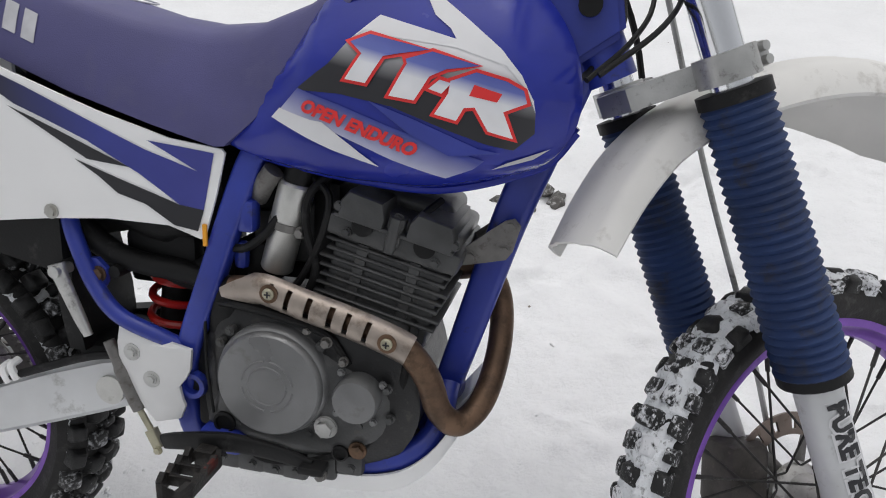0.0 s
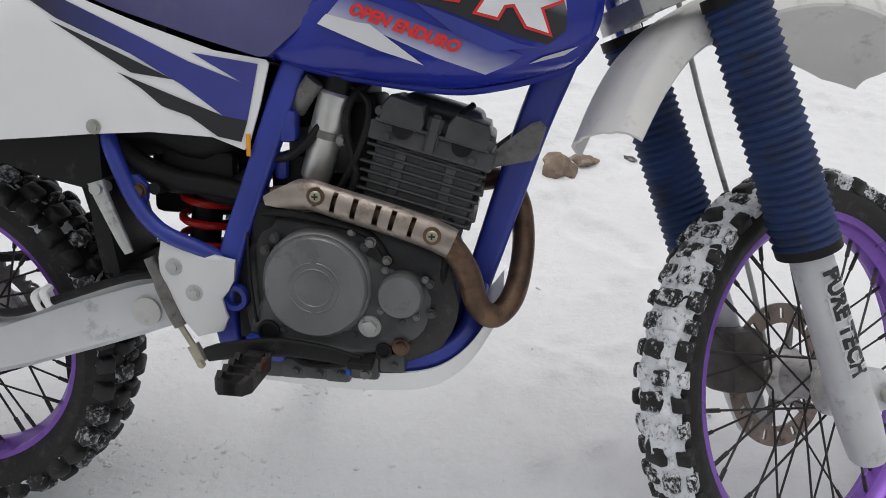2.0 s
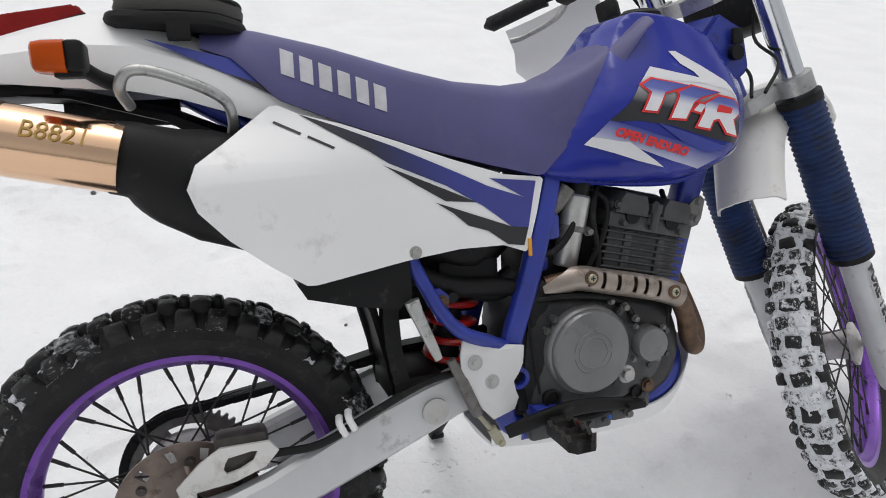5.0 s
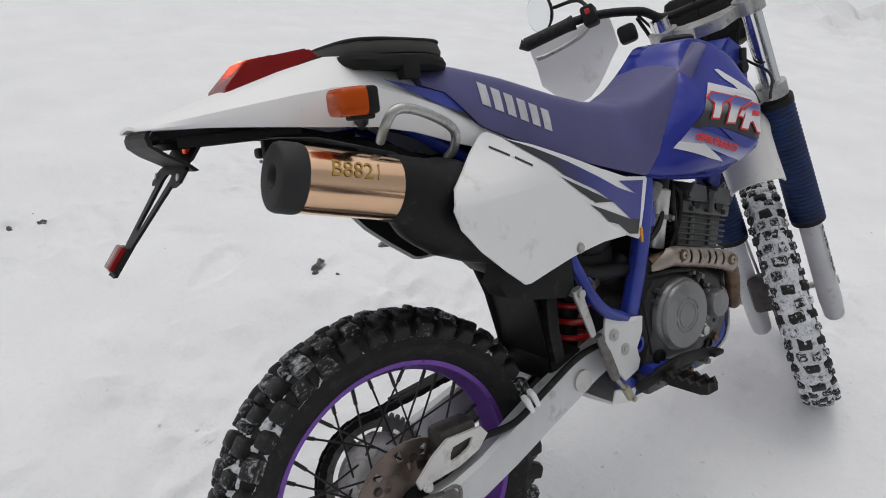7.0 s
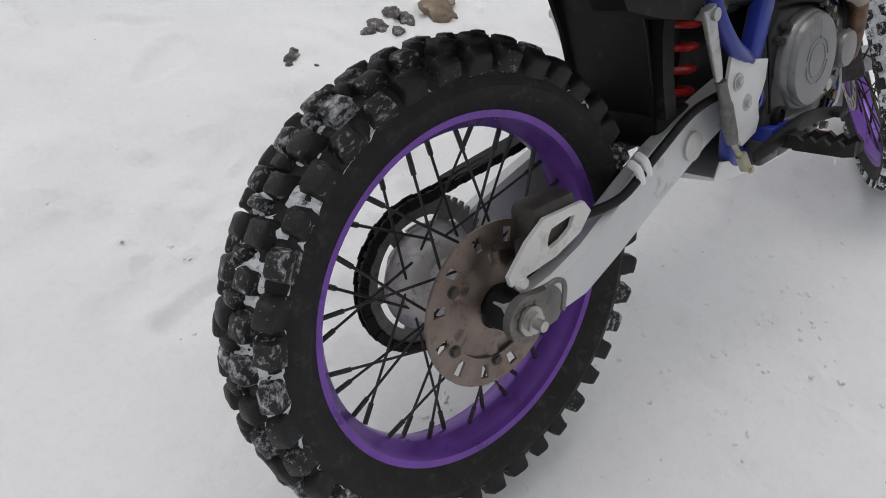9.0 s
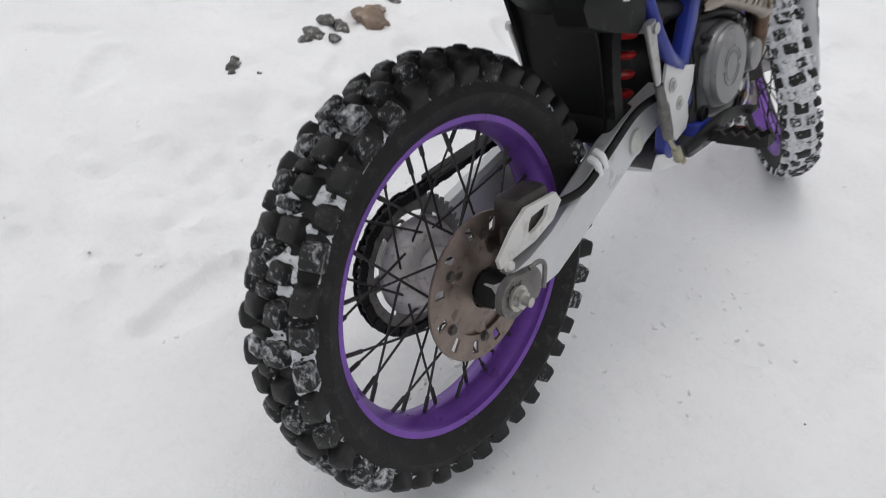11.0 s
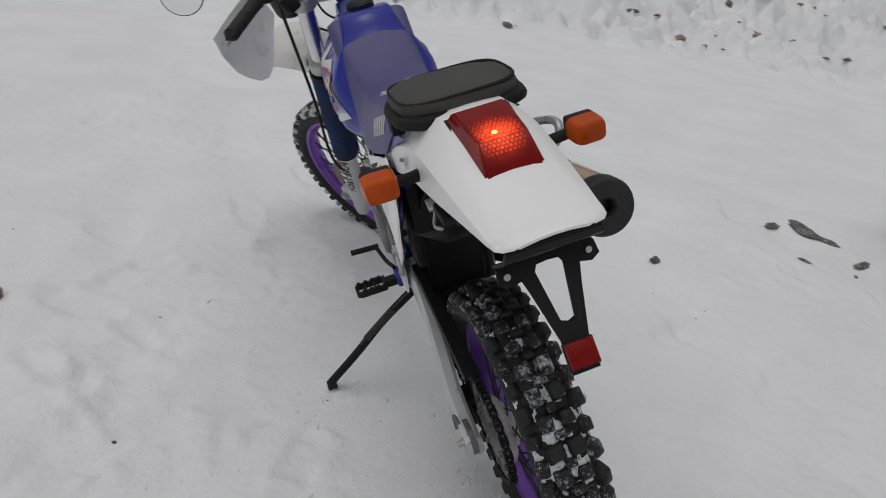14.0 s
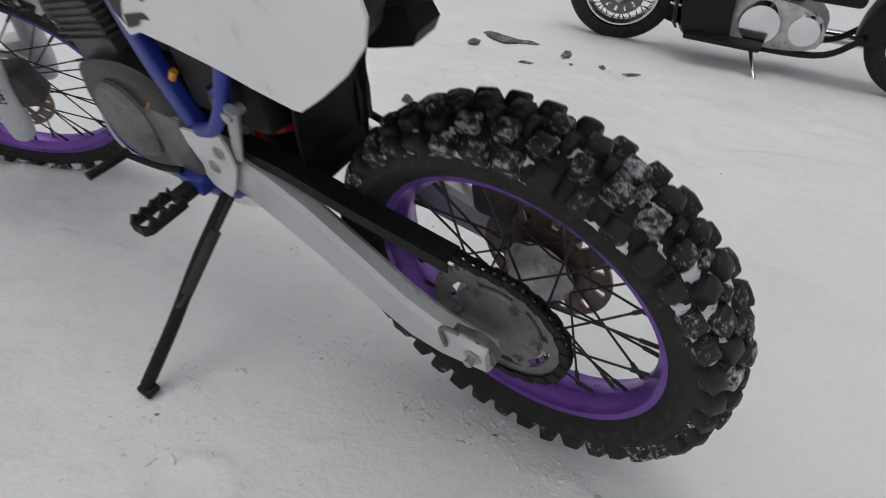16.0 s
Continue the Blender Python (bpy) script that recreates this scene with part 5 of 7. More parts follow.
# -- tail --
def tail_mesh():
    bm = bmesh.new()
    xs = [0.30, 0.22, 0.14, 0.06, 0.0, -0.05, -0.12, -0.185, -0.245, -0.288, -0.305, -0.314, -0.318]
    top = [0.925, 0.965, 1.0, 1.03, 1.052, 1.053, 1.035, 1.015, 0.997, 0.985, 0.981, 0.979, 0.977]
    flat = [0.06, 0.06, 0.06, 0.058, 0.056, 0.055, 0.056, 0.058, 0.06, 0.062, 0.062, 0.057, 0.046]
    half = [0.105, 0.108, 0.11, 0.108, 0.106, 0.103, 0.098, 0.092, 0.086, 0.081, 0.0775, 0.07, 0.056]
    low = [0.86, 0.882, 0.905, 0.932, 0.945, 0.95, 0.957, 0.964, 0.969, 0.971, 0.972, 0.9725, 0.973]
    secs = []
    for x, t, f, h, lo in zip(xs, top, flat, half, low):
        rise = t - lo
        out = [(-h, lo), (-h - 0.001, lo + rise * 0.22), (-h * 0.9 - f * 0.1, lo + rise * 0.55), (-f - (h - f) * 0.35, lo + rise * 0.86), (-f, t), (-f * 0.5, t + 0.003), (0, t + 0.004)]
        out += [(-y, z) for y, z in out[-2::-1]]
        inn = [(y * 0.955, z - 0.004 if abs(y) < h * 0.97 else z) for y, z in reversed(out)]
        secs.append([(x, y, z) for y, z in out + inn])
    return loft(bm, secs)


tail = part("tail_fairing", tail_mesh(), M["white"], bike, "white plastic tail with integral rear mudguard", sharp=30)


def tail_edge(x, z):
    t = (z - curve_at([(-0.31, 0.966), (-0.05, 0.95), (0.06, 0.932), (0.14, 0.905), (0.3, 0.86)], x)) / 0.09
    return 0.112 - 0.02 * max(0.0, t) ** 1.5


for s in (-1, 1):
    def tside(x, z, s=s):
        return s * tail_edge(x, z)
    part("tail_stripe", decal([(0.02, 1.013), (0.1, 0.975), (0.2, 0.925), (0.205, 0.955), (0.13, 0.985)], tside, 0.004, 0.02), M["d_blue"], tail, "dark blue pointed stripe")
    part("tail_stripe", decal([(0.12, 0.965), (0.2, 0.922), (0.2, 0.938)], tside, 0.0052, 0.02), M["d_black"], tail, "black pointed stripe")
LABEL = [(0.05, 0.973), (0.014, 0.986), (0.019, 0.964), (0.056, 0.95)]
part("tail_label", decal(LABEL, lambda x, z: tail_edge(x, z), 0.006, 0.02), M["d_white"], tail, "small white label")
part("label_bar", decal([(0.0495, 0.972), (0.0145, 0.985), (0.016, 0.978), (0.0515, 0.965)], lambda x, z: tail_edge(x, z), 0.0072, 0.02), M["d_black"], tail, "black bar of unreadable print")
bm = bmesh.new()
base = [(-0.053, -0.054, 1.047), (-0.198, -0.049, 1.003), (-0.198, 0.043, 1.003), (-0.053, 0.048, 1.047)]
mid = [(-0.055, -0.051, 1.06), (-0.196, -0.046, 1.017), (-0.196, 0.04, 1.017), (-0.055, 0.045, 1.06)]
high = [(-0.066, -0.045, 1.068), (-0.158, -0.041, 1.0545), (-0.158, 0.035, 1.0545), (-0.066, 0.039, 1.068)]
loft(bm, [base, mid, high])
bmesh.ops.bevel(bm, geom=bm.edges[:], offset=0.0035, segments=2, affect="EDGES")
light = part("tail_light", bm, M["lit_lens"], bike, "faceted red tail light, lit")
bm = bmesh.new()
for i in range(20):
    for j in range(12):
        # six-sided prisms over the two back facets of the lens
        run_, y = 0.006 + i * 0.0058, -0.0395 + (j + 0.5 * (i % 2)) * 0.0066
        if abs(y + 0.003) > 0.033 or not 0.03 < run_ < 0.115 or math.hypot(y, run_ - 0.078) > 0.045:
            continue
        if run_ < 0.086:
            at, up = Vector((-0.072 - run_ * 0.989, y, 1.0668 - run_ * 0.145)), Vector((-0.145, 0, 0.989))
        else:
            at, up = Vector((-0.1575 - (run_ - 0.086) * 0.712, y, 1.0535 - (run_ - 0.086) * 0.702)), Vector((-0.702, 0, 0.712))
        ring = Matrix.Translation(at) @ up.to_track_quat("Z", "Y").to_matrix().to_4x4()
        lo_ = [ring @ Vector((0.0034 * math.cos(math.pi * k / 3), 0.0034 * math.sin(math.pi * k / 3), 0)) for k in range(6)]
        hi_ = [ring @ Vector((0.0024 * math.cos(math.pi * k / 3), 0.0024 * math.sin(math.pi * k / 3), 0.0014)) for k in range(6)]
        loft(bm, [lo_, hi_])
part("honeycomb", bm, M["cells"], light, "honeycomb of glowing red cells")
bm = bmesh.new()
lathe(bm, [(0.0, 1.0572), (0.0052, 1.0575), (0.004, 1.0592), (0.0, 1.06)], 10, centre=(-0.149, 0.004, -0.0012), axis="z")
part("bulb_glow", bm, M["lamp"], light, "bright glow of the bulb")
bm = bmesh.new()
loft(bm, [[(-0.0495, -0.0565, 1.045), (-0.2005, -0.0515, 0.999), (-0.2005, 0.0455, 0.999), (-0.0495, 0.0505, 1.045)], [(-0.0515, -0.0555, 1.0545), (-0.2005, -0.0515, 1.0105), (-0.2005, 0.0455, 1.0105), (-0.0515, 0.0495, 1.0545)]])
part("lens_gasket", bm, M["black"], light)

# indicators
for s, c in ((-1, (-0.075, -0.168, 0.982)), (1, (-0.085, 0.172, 0.998))):
    bm = bmesh.new()
    tube(bm, [(c[0] + 0.06, s * 0.085, c[2] - 0.028), (c[0] + 0.04, s * 0.12, c[2] - 0.021), (c[0] + 0.024, s * 0.155, c[2] - 0.01)], [0.012, 0.0095, 0.0095], 12)
    block(bm, (c[0] + 0.012, c[1] - 0.0245, c[2] - 0.0185), (c[0] + 0.034, c[1] + 0.0245, c[2] + 0.0185), 0.006)
    block(bm, (c[0] - 0.002, c[1] - 0.014, c[2] - 0.0245), (c[0] + 0.03, c[1] + 0.014, c[2] - 0.015), 0.003)
    ind = part("indicator", bm, M["black"], bike, "rear turn indicator on a black stalk")
    bm = bmesh.new()
    secs = []
    for x, k in ((c[0] + 0.014, 1.0), (c[0] - 0.01, 0.98), (c[0] - 0.02, 0.9), (c[0] - 0.0225, 0.75)):
        w, h = 0.0275 * k, 0.0195 * k
        secs.append([(x, c[1] + w * math.copysign(abs(math.cos(a)) ** 0.45, math.cos(a)), c[2] + h * math.copysign(abs(math.sin(a)) ** 0.45, math.sin(a))) for a in (2 * math.pi * (k2 + 0.5) / 24 for k2 in range(24))])
    loft(bm, secs)
    part("lens", bm, M["amber"], ind, "amber plastic lens")

# number plate bracket and reflector
bm = bmesh.new()
PB = [(0.065, 0.955), (0.067, 0.93), (0.055, 0.925), (0.072, 0.918), (0.074, 0.903), (0.06, 0.897), (0.043, 0.9), (0.036, 0.88), (0.02, 0.826), (0.02, 0.79), (-0.02, 0.79), (-0.02, 0.826), (-0.036, 0.88), (-0.043, 0.9), (-0.06, 0.897), (-0.074, 0.903), (-0.072, 0.918), (-0.055, 0.925), (-0.067, 0.93), (-0.065, 0.955)]


def plate_x(z):
    return -0.274 - (0.916 - z) * 0.787


left_half = [p for p in PB if p[0] > 0]
for sgn in (-1, 1):
    outer = [(sgn * y, z) for y, z in left_half]
    inner = [(0.0, 0.79), (0.0, 0.843), (sgn * 0.01, 0.846), (sgn * 0.021, 0.905), (sgn * 0.016, 0.912), (0.0, 0.913), (0.0, 0.955)]
    poly = outer + inner
    f0 = [bm.verts.new((plate_x(z), y, z)) for y, z in poly]
    f1 = [bm.verts.new((plate_x(z) + 0.005, y, z)) for y, z in poly]
    bm.faces.new(f0)
    bm.faces.new(f1[::-1])
    for i in range(len(poly)):
        j = (i + 1) % len(poly)
        bm.faces.new((f0[i], f0[j], f1[j], f1[i]))
block(bm, (-0.275, -0.065, 0.945), (-0.1, 0.065, 0.962), 0.004)
plate = part("plate_bracket", bm, M["black"], bike, "empty black number plate bracket under the tail")
bm = bmesh.new()
R_ = Matrix.Translation((plate_x(0.812) - 0.006, 0, 0.812)) @ Matrix.Rotation(radians(38), 4, "Y")
block(bm, (-0.006, -0.021, -0.018), (0.002, 0.021, 0.018), 0.003, R_)
part("reflector", bm, M["red_lens"], plate, "red rear reflector")
bm = bmesh.new()
block(bm, (0.0, -0.023, -0.02), (0.007, 0.023, 0.02), 0.003, R_)
part("reflector_base", bm, M["black"], plate)
for y in (-0.06, 0.06):
    bm = bmesh.new()
    tube(bm, [(plate_x(0.91) - 0.001, y, 0.91), (plate_x(0.91) - 0.003, y, 0.9105)], 0.005, 12, smooth=False)
    part("rivet", bm, M["bolt"], plate)
bm = bmesh.new()
block(bm, (plate_x(0.945) - 0.006, -0.034, 0.938), (plate_x(0.945) + 0.002, -0.012, 0.949), 0.0015)
part("plate_lamp", bm, M["plate_glow"], plate, "small lit amber lamp")
bm = bmesh.new()
loft(bm, [[(x, -w, z), (x, w, z), (x + 0.006, w, z + 0.001), (x + 0.006, -w, z + 0.001)] for x, w, z in ((-0.309, 0.066, 0.9715), (-0.313, 0.067, 0.964), (-0.311, 0.07, 0.953), (-0.296, 0.074, 0.94), (-0.27, 0.0735, 0.924), (-0.26, 0.07, 0.915))])
part("tail_skirt", bm, M["black"], tail, "black plastic skirt under the tail's end")

# helmet lock and hook under the tail
bm = bmesh.new()
block(bm, (-0.115, 0.06, 0.905), (0.05, 0.075, 0.945), 0.004)
block(bm, (-0.12, 0.075, 0.915), (-0.06, 0.098, 0.932), 0.005)
lk = part("helmet_lock", bm, M["black"], bike, "black lock bracket under the tail")
bm = bmesh.new()
tube(bm, [(-0.03, 0.07, 0.915), (-0.03, 0.1, 0.912)], 0.011, 16, smooth=False, side=(1, 0, 0))
tube(bm, [(-0.06, 0.095, 0.915), (-0.085, 0.105, 0.905), (-0.11, 0.1, 0.91)], 0.003, 8)
part("lock_barrel", bm, M["alu"], lk, "small metal lock barrel")

# inner rear guard and air box in black
AIR = rounded([(0.19, 0.73), (0.24, 0.66), (0.33, 0.63), (0.4, 0.645), (0.47, 0.62), (0.52, 0.635), (0.56, 0.66), (0.6, 0.72), (0.59, 0.78), (0.45, 0.80), (0.3, 0.83), (0.2, 0.82)], 2)
bm = shell(AIR, lambda x, z: -0.03 - 0.052 * min(1, edge_distance(AIR, x, z) / 0.03), lambda x, z: 0.03 + 0.052 * min(1, edge_distance(AIR, x, z) / 0.03), 0.03)
part("air_box", bm, M["black"], bike, "black plastic air box")
bm = bmesh.new()
block(bm, (0.35, 0.03, 0.54), (0.53, 0.09, 0.69), 0.012)
part("air_box_duct", bm, M["black"], bike, "black plastic duct behind the shock absorber")
bm = bmesh.new()
block(bm, (0.42, -0.07, 0.592), (0.53, -0.04, 0.66), 0.01)
part("shock_shield", bm, M["black"], bike, "black rubber flap over the shock absorber")
WEDGE = [(0.187, 0.66), (0.2, 0.637), (0.268, 0.617), (0.338, 0.603), (0.36, 0.62), (0.36, 0.72), (0.22, 0.72)]
part("air_box_skirt", shell(WEDGE, lambda x, z: -0.12, lambda x, z: -0.07, 0.05), M["black"], bike, "black plastic skirt under the air box")
bm = bmesh.new()
block(bm, (0.2, 0.02, 0.72), (0.36, 0.1, 0.88), 0.012)
part("battery_box", bm, M["black"], bike, "black battery box behind the left panel")
bm = bmesh.new()
secs = []
for x, z, w in ((-0.29, 0.96, 0.056), (-0.2, 0.957, 0.062), (-0.08, 0.945, 0.07), (0.04, 0.915, 0.08), (0.13, 0.875, 0.08), (0.2, 0.815, 0.078), (0.26, 0.73, 0.078), (0.305, 0.62, 0.076), (0.325, 0.53, 0.074), (0.335, 0.45, 0.068)):
    d = 0.004 + 0.024 * ramp01(x, 0.0, 0.12)
    secs.append([(x - 0.004, -w, z - d), (x, -w * 0.95, z), (x + 0.003, 0, z + 0.012), (x, w * 0.95, z), (x - 0.004, w, z - d), (x, w * 0.93, z - d - 0.002), (x + 0.004, w * 0.9, z - 0.004), (x + 0.006, 0, z + 0.006), (x + 0.004, -w * 0.9, z - 0.004), (x, -w * 0.93, z - d - 0.002)])
loft(bm, secs)
part("inner_mudguard", bm, M["black"], bike, "black plastic inner mudguard and mud flap")
bm = bmesh.new()
loft(bm, [[(x - 0.012, -0.088, z), (x + 0.014, -0.088, z), (x + 0.014, -0.06, z), (x - 0.012, -0.06, z)] for x, z in ((0.335, 0.63), (0.33, 0.585), (0.332, 0.53), (0.342, 0.47))])
part("mud_flap_stay", bm, M["black"], bike, "black plastic stay at the mud flap's edge")

# -- muffler --
A_, B_ = Vector((-0.186, -0.14, 0.899)), Vector((-0.018, -0.147, 0.858))
DM = (B_ - A_).normalized()
muf = part("muffler", tube(bmesh.new(), [A_ + DM * 0.032, A_ + DM * 0.05, B_], [0.0445, 0.0455, 0.0455], 40, smooth=False, side=(0, 1, 0)), M["gold"], bike, "polished gold muffler canister")
TURN = Matrix.Translation(A_) @ DM.to_track_quat("Z", "Y").to_matrix().to_4x4()


def rings_along(prof):
    """A turned part on the muffler's axis, from radius and depth."""
    bm = bmesh.new()
    return loft(bm, [[TURN @ Vector((r * math.cos(2 * math.pi * k / 40), r * math.sin(2 * math.pi * k / 40), d)) for k in range(40)] for r, d in prof])


part("end_cap", rings_along([(0.046, 0.036), (0.0475, 0.03), (0.047, 0.008), (0.0445, 0.002), (0.041, 0.0), (0.017, 0.001), (0.0145, 0.004), (0.0135, 0.03)]), M["cap"], muf, "matt dark grey muffler end cap")
# thin black disc paints the darkness inside the outlet
part("tail_pipe_dark", rings_along([(0.0128, 0.026), (0.0128, 0.0265)]), M["d_black"], muf, "black disc for the shade inside the tail pipe")
bm = bmesh.new()
tube(bm, [B_ - DM * 0.012, B_ + DM * 0.02, (0.04, -0.135, 0.832), (0.09, -0.12, 0.812), (0.17, -0.095, 0.775), (0.26, -0.08, 0.74), (0.34, -0.07, 0.715)], [0.047, 0.0495, 0.066, 0.077, 0.072, 0.06, 0.045], 28, n=5, flat=0.72)
part("muffler_cover", bm, M["black"], muf, "black plastic muffler cover")


def canister_side(x, z):
    c = A_ + DM * ((x - A_.x) / DM.x)
    dz = min(0.042, max(-0.042, z - c.z))
    return c.y - math.sqrt(0.046 ** 2 - dz * dz)


part("marker_number", text_mesh("B8821", 0.03, (-0.125, 0.893), -13, 0.1, canister_side, 0.0012), M["d_ochre"], muf, "ochre marker writing B8821")
bm = bmesh.new()
tube(bm, [(-0.005, -0.115, 0.925), (-0.012, -0.145, 0.945), (0.0, -0.155, 0.965), (0.03, -0.155, 0.965), (0.085, -0.145, 0.945), (0.115, -0.135, 0.925), (0.122, -0.12, 0.9), (0.12, -0.1, 0.885)], 0.0075, 12)
part("grab_rail", bm, M["alu"], bike, "bent aluminium grab rail")

# -- engine --
eng = part("engine", bmesh.new(), M["engine"], bike, "black air-cooled single-cylinder engine")
bm = bmesh.new()
CASE = rounded([(0.56, 0.50), (0.575, 0.56), (0.64, 0.585), (0.74, 0.575), (0.83, 0.545), (0.86, 0.50), (0.865, 0.44), (0.83, 0.38), (0.75, 0.345), (0.64, 0.34), (0.575, 0.37), (0.555, 0.43)], 3)
bm = shell(CASE, lambda x, z: -0.1 - 0.01 * min(1, edge_distance(CASE, x, z) / 0.02), lambda x, z: 0.1 + 0.01 * min(1, edge_distance(CASE, x, z) / 0.02), 0.03)
eng.data.materials.clear()
me_ = bpy.data.meshes.new("engine")
bmesh.ops.recalc_face_normals(bm, faces=bm.faces)
bm.to_mesh(me_)
bm.free()
me_.materials.append(M["case"])
me_.shade_smooth()
me_.set_sharp_from_angle(angle=radians(40))
eng.data = me_
# cylinder: fins tilted forwards
CYL = Matrix.Translation((0.79, 0, 0.575)) @ Matrix.Rotation(radians(13.5), 4, "Y")
for i in range(7):
    bm = bmesh.new()
    z = 0.014 + i * 0.0127
    g = 0.004 * math.sin(i * 2.1)
    block(bm, (-0.087 - g, -0.088, z), (0.085 + g, 0.088, z + 0.0048), 0.0018, CYL, 1)
    part("cooling_fin", bm, M["engine"], eng)
bm = bmesh.new()
block(bm, (-0.076, -0.08, -0.03), (0.076, 0.08, 0.11), 0.006, CYL)
for sx in (-0.036, 0.036):
    block(bm, (sx - 0.008, -0.0848, 0.01), (sx + 0.008, -0.07, 0.098), 0.003, CYL)
part("cylinder", bm, M["engine"], eng)
bm = bmesh.new()
block(bm, (-0.09, -0.092, 0.099), (0.09, 0.092, 0.128), 0.006, CYL)
block(bm, (-0.084, -0.082, 0.122), (0.084, 0.084, 0.15), 0.01, CYL, 3)
block(bm, (-0.06, -0.04, 0.14), (0.06, 0.084, 0.172), 0.014, CYL, 3)
block(bm, (-0.01, -0.098, 0.112), (0.01, -0.06, 0.15), 0.004, CYL)
for sx, sz in ((-0.06, 0.11), (0.06, 0.11), (0.0, 0.15), (-0.078, 0.14), (0.078, 0.14)):
    bolt(bm, CYL @ Vector((sx, -0.093, sz)), 0.005, 0.008)
part("cylinder_head", bm, M["engine"], eng, "black cylinder head with rocker covers")
for sx in (-0.046, 0.046):
    bm = bmesh.new()
    outline = [(-0.031, 0.13), (0.031, 0.13), (0.032, 0.143), (0.024, 0.163), (-0.023, 0.165), (-0.031, 0.15)]
    loft(bm, [[CYL @ Vector((sx + x * k, y, 0.13 + (z - 0.13) * k)) for x, z in outline] for y, k in ((-0.1, 0.93), (-0.098, 0.97), (-0.094, 1.0), (0.03, 1.0), (0.05, 0.9))])
    part("rocker_cover", bm, M["engine"], eng, "black trapezoid rocker cover")
for sx in (-0.042, 0.042):
    bm = bmesh.new()
    tube(bm, [CYL @ Vector((sx, -0.0955, 0.125)), CYL @ Vector((sx, -0.085, 0.125))], 0.0145, 20, smooth=False, side=(1, 0, 0))
    part("half_moon_plug", bm, M["black"], eng, "dark half-moon plug under the rocker cover")
    bm = bmesh.new()
    block(bm, (sx - 0.039, -0.099, 0.1265), (sx + 0.037, -0.07, 0.1315), 0.0018, CYL)
    part("cover_lip", bm, M["engine"], eng)
bm = bmesh.new()
tube(bm, [CYL @ Vector((0, -0.1, 0.105)), CYL @ Vector((0, -0.1, 0.14))], 0.0075, 14, smooth=False, side=(0, 1, 0))
tube(bm, [CYL @ Vector((0, -0.1, 0.136)), CYL @ Vector((0, -0.1, 0.152))], 0.0105, 6, smooth=False, side=(0, 1, 0))
part("head_union", bm, M["engine"], eng, "oil union bolt on the cylinder head")
# clutch cover
bm = bmesh.new()
c = (0.667, 0, 0.486)
lathe(bm, [(0.08, -0.1), (0.08, -0.118), (0.0775, -0.126), (0.0745, -0.1285), (0.0735, -0.1345), (0.07, -0.1385), (0.03, -0.1398), (0.0, -0.1402)], 56, centre=c)
part("clutch_cover", bm, M["cover"], eng, "round grey clutch cover")
bm = bmesh.new()
SC = rounded([(0.563, 0.405), (0.584, 0.393), (0.67, 0.379), (0.734, 0.373), (0.802, 0.405), (0.828, 0.438), (0.825, 0.488), (0.765, 0.517), (0.738, 0.532), (0.705, 0.562), (0.653, 0.566), (0.603, 0.535), (0.583, 0.46)], 3)
bm = shell(SC, lambda x, z: -0.108 - 0.012 * min(1, edge_distance(SC, x, z) / 0.012), lambda x, z: -0.09, 0.03)
for a in (0.72, 2.35, 2.62, 4.1, 5.35):
    q = Vector((0.667 + 0.088 * math.cos(a), -0.112, 0.486 + 0.088 * math.sin(a)))
    tube(bm, [q + Vector((0, 0.02, 0)), q + Vector((0, -0.008, 0))], 0.0068, 12, smooth=False, side=(1, 0, 0))
    bolt(bm, q + Vector((0, -0.008, 0)), 0.0038, 0.003)
part("side_cover", bm, M["engine"], eng, "grey crankcase side cover")
bm = bmesh.new()
lathe(bm, [(0.0315, -0.11), (0.0315, -0.134), (0.029, -0.14), (0.0, -0.1415)], 36, centre=(0.787, 0, 0.481))
for a in (0.6, 2.2, 3.9, 5.3):
    bolt(bm, (0.787 + 0.04 * math.cos(a), -0.12, 0.481 + 0.04 * math.sin(a)), 0.004, 0.006)
part("oil_filter_cover", bm, M["cover"], eng, "small round oil filter cover")
bm = bmesh.new()
bolt(bm, (0.743, -0.12, 0.429), 0.0115, 0.012)
lathe(bm, [(0.0, -0.122), (0.0165, -0.122), (0.0165, -0.118), (0.0, -0.118)], 24, centre=(0.743, 0, 0.429))
part("oil_filler_plug", bm, M["alu"], eng, "silver hexagonal oil plug")
for p_, r_, h_, k_ in (((0.742, -0.116, 0.552), 0.006, 0.012, "alu_dirty"), ((0.765, -0.115, 0.527), 0.005, 0.01, "alu_dirty"), ((0.826, -0.116, 0.497), 0.005, 0.01, "engine"), ((0.83, -0.112, 0.452), 0.005, 0.01, "engine"), ((0.79, -0.114, 0.438), 0.005, 0.009, "engine"), ((0.715, -0.116, 0.565), 0.0045, 0.01, "alu_dirty"), ((0.74, -0.128, 0.36), 0.0065, 0.01, "alu_dirty")):
    bm = bmesh.new()
    bolt(bm, p_, r_, h_)
    part("cover_bolt", bm, M[k_], eng)
bm = bmesh.new()
bolt(bm, (0.788, -0.118, 0.4), 0.0095, 0.008)
part("drain_plug", bm, M["rust"], eng, "rusty brown drain plug")
# recesses coloured black to carry the shade in their holes
for p_, r_ in (((0.595, 0.411), 0.0125), ((0.764, 0.393), 0.009)):
    bm = bmesh.new()
    lathe(bm, [(r_ * 1.3, -0.112), (r_ * 1.3, -0.1235), (r_, -0.1245), (r_, -0.1205), (0.0, -0.1205)], 24, centre=(p_[0], 0, p_[1]))
    part("cover_recess", bm, M["black"], eng, "round recess in the engine cover, its shade coloured black")
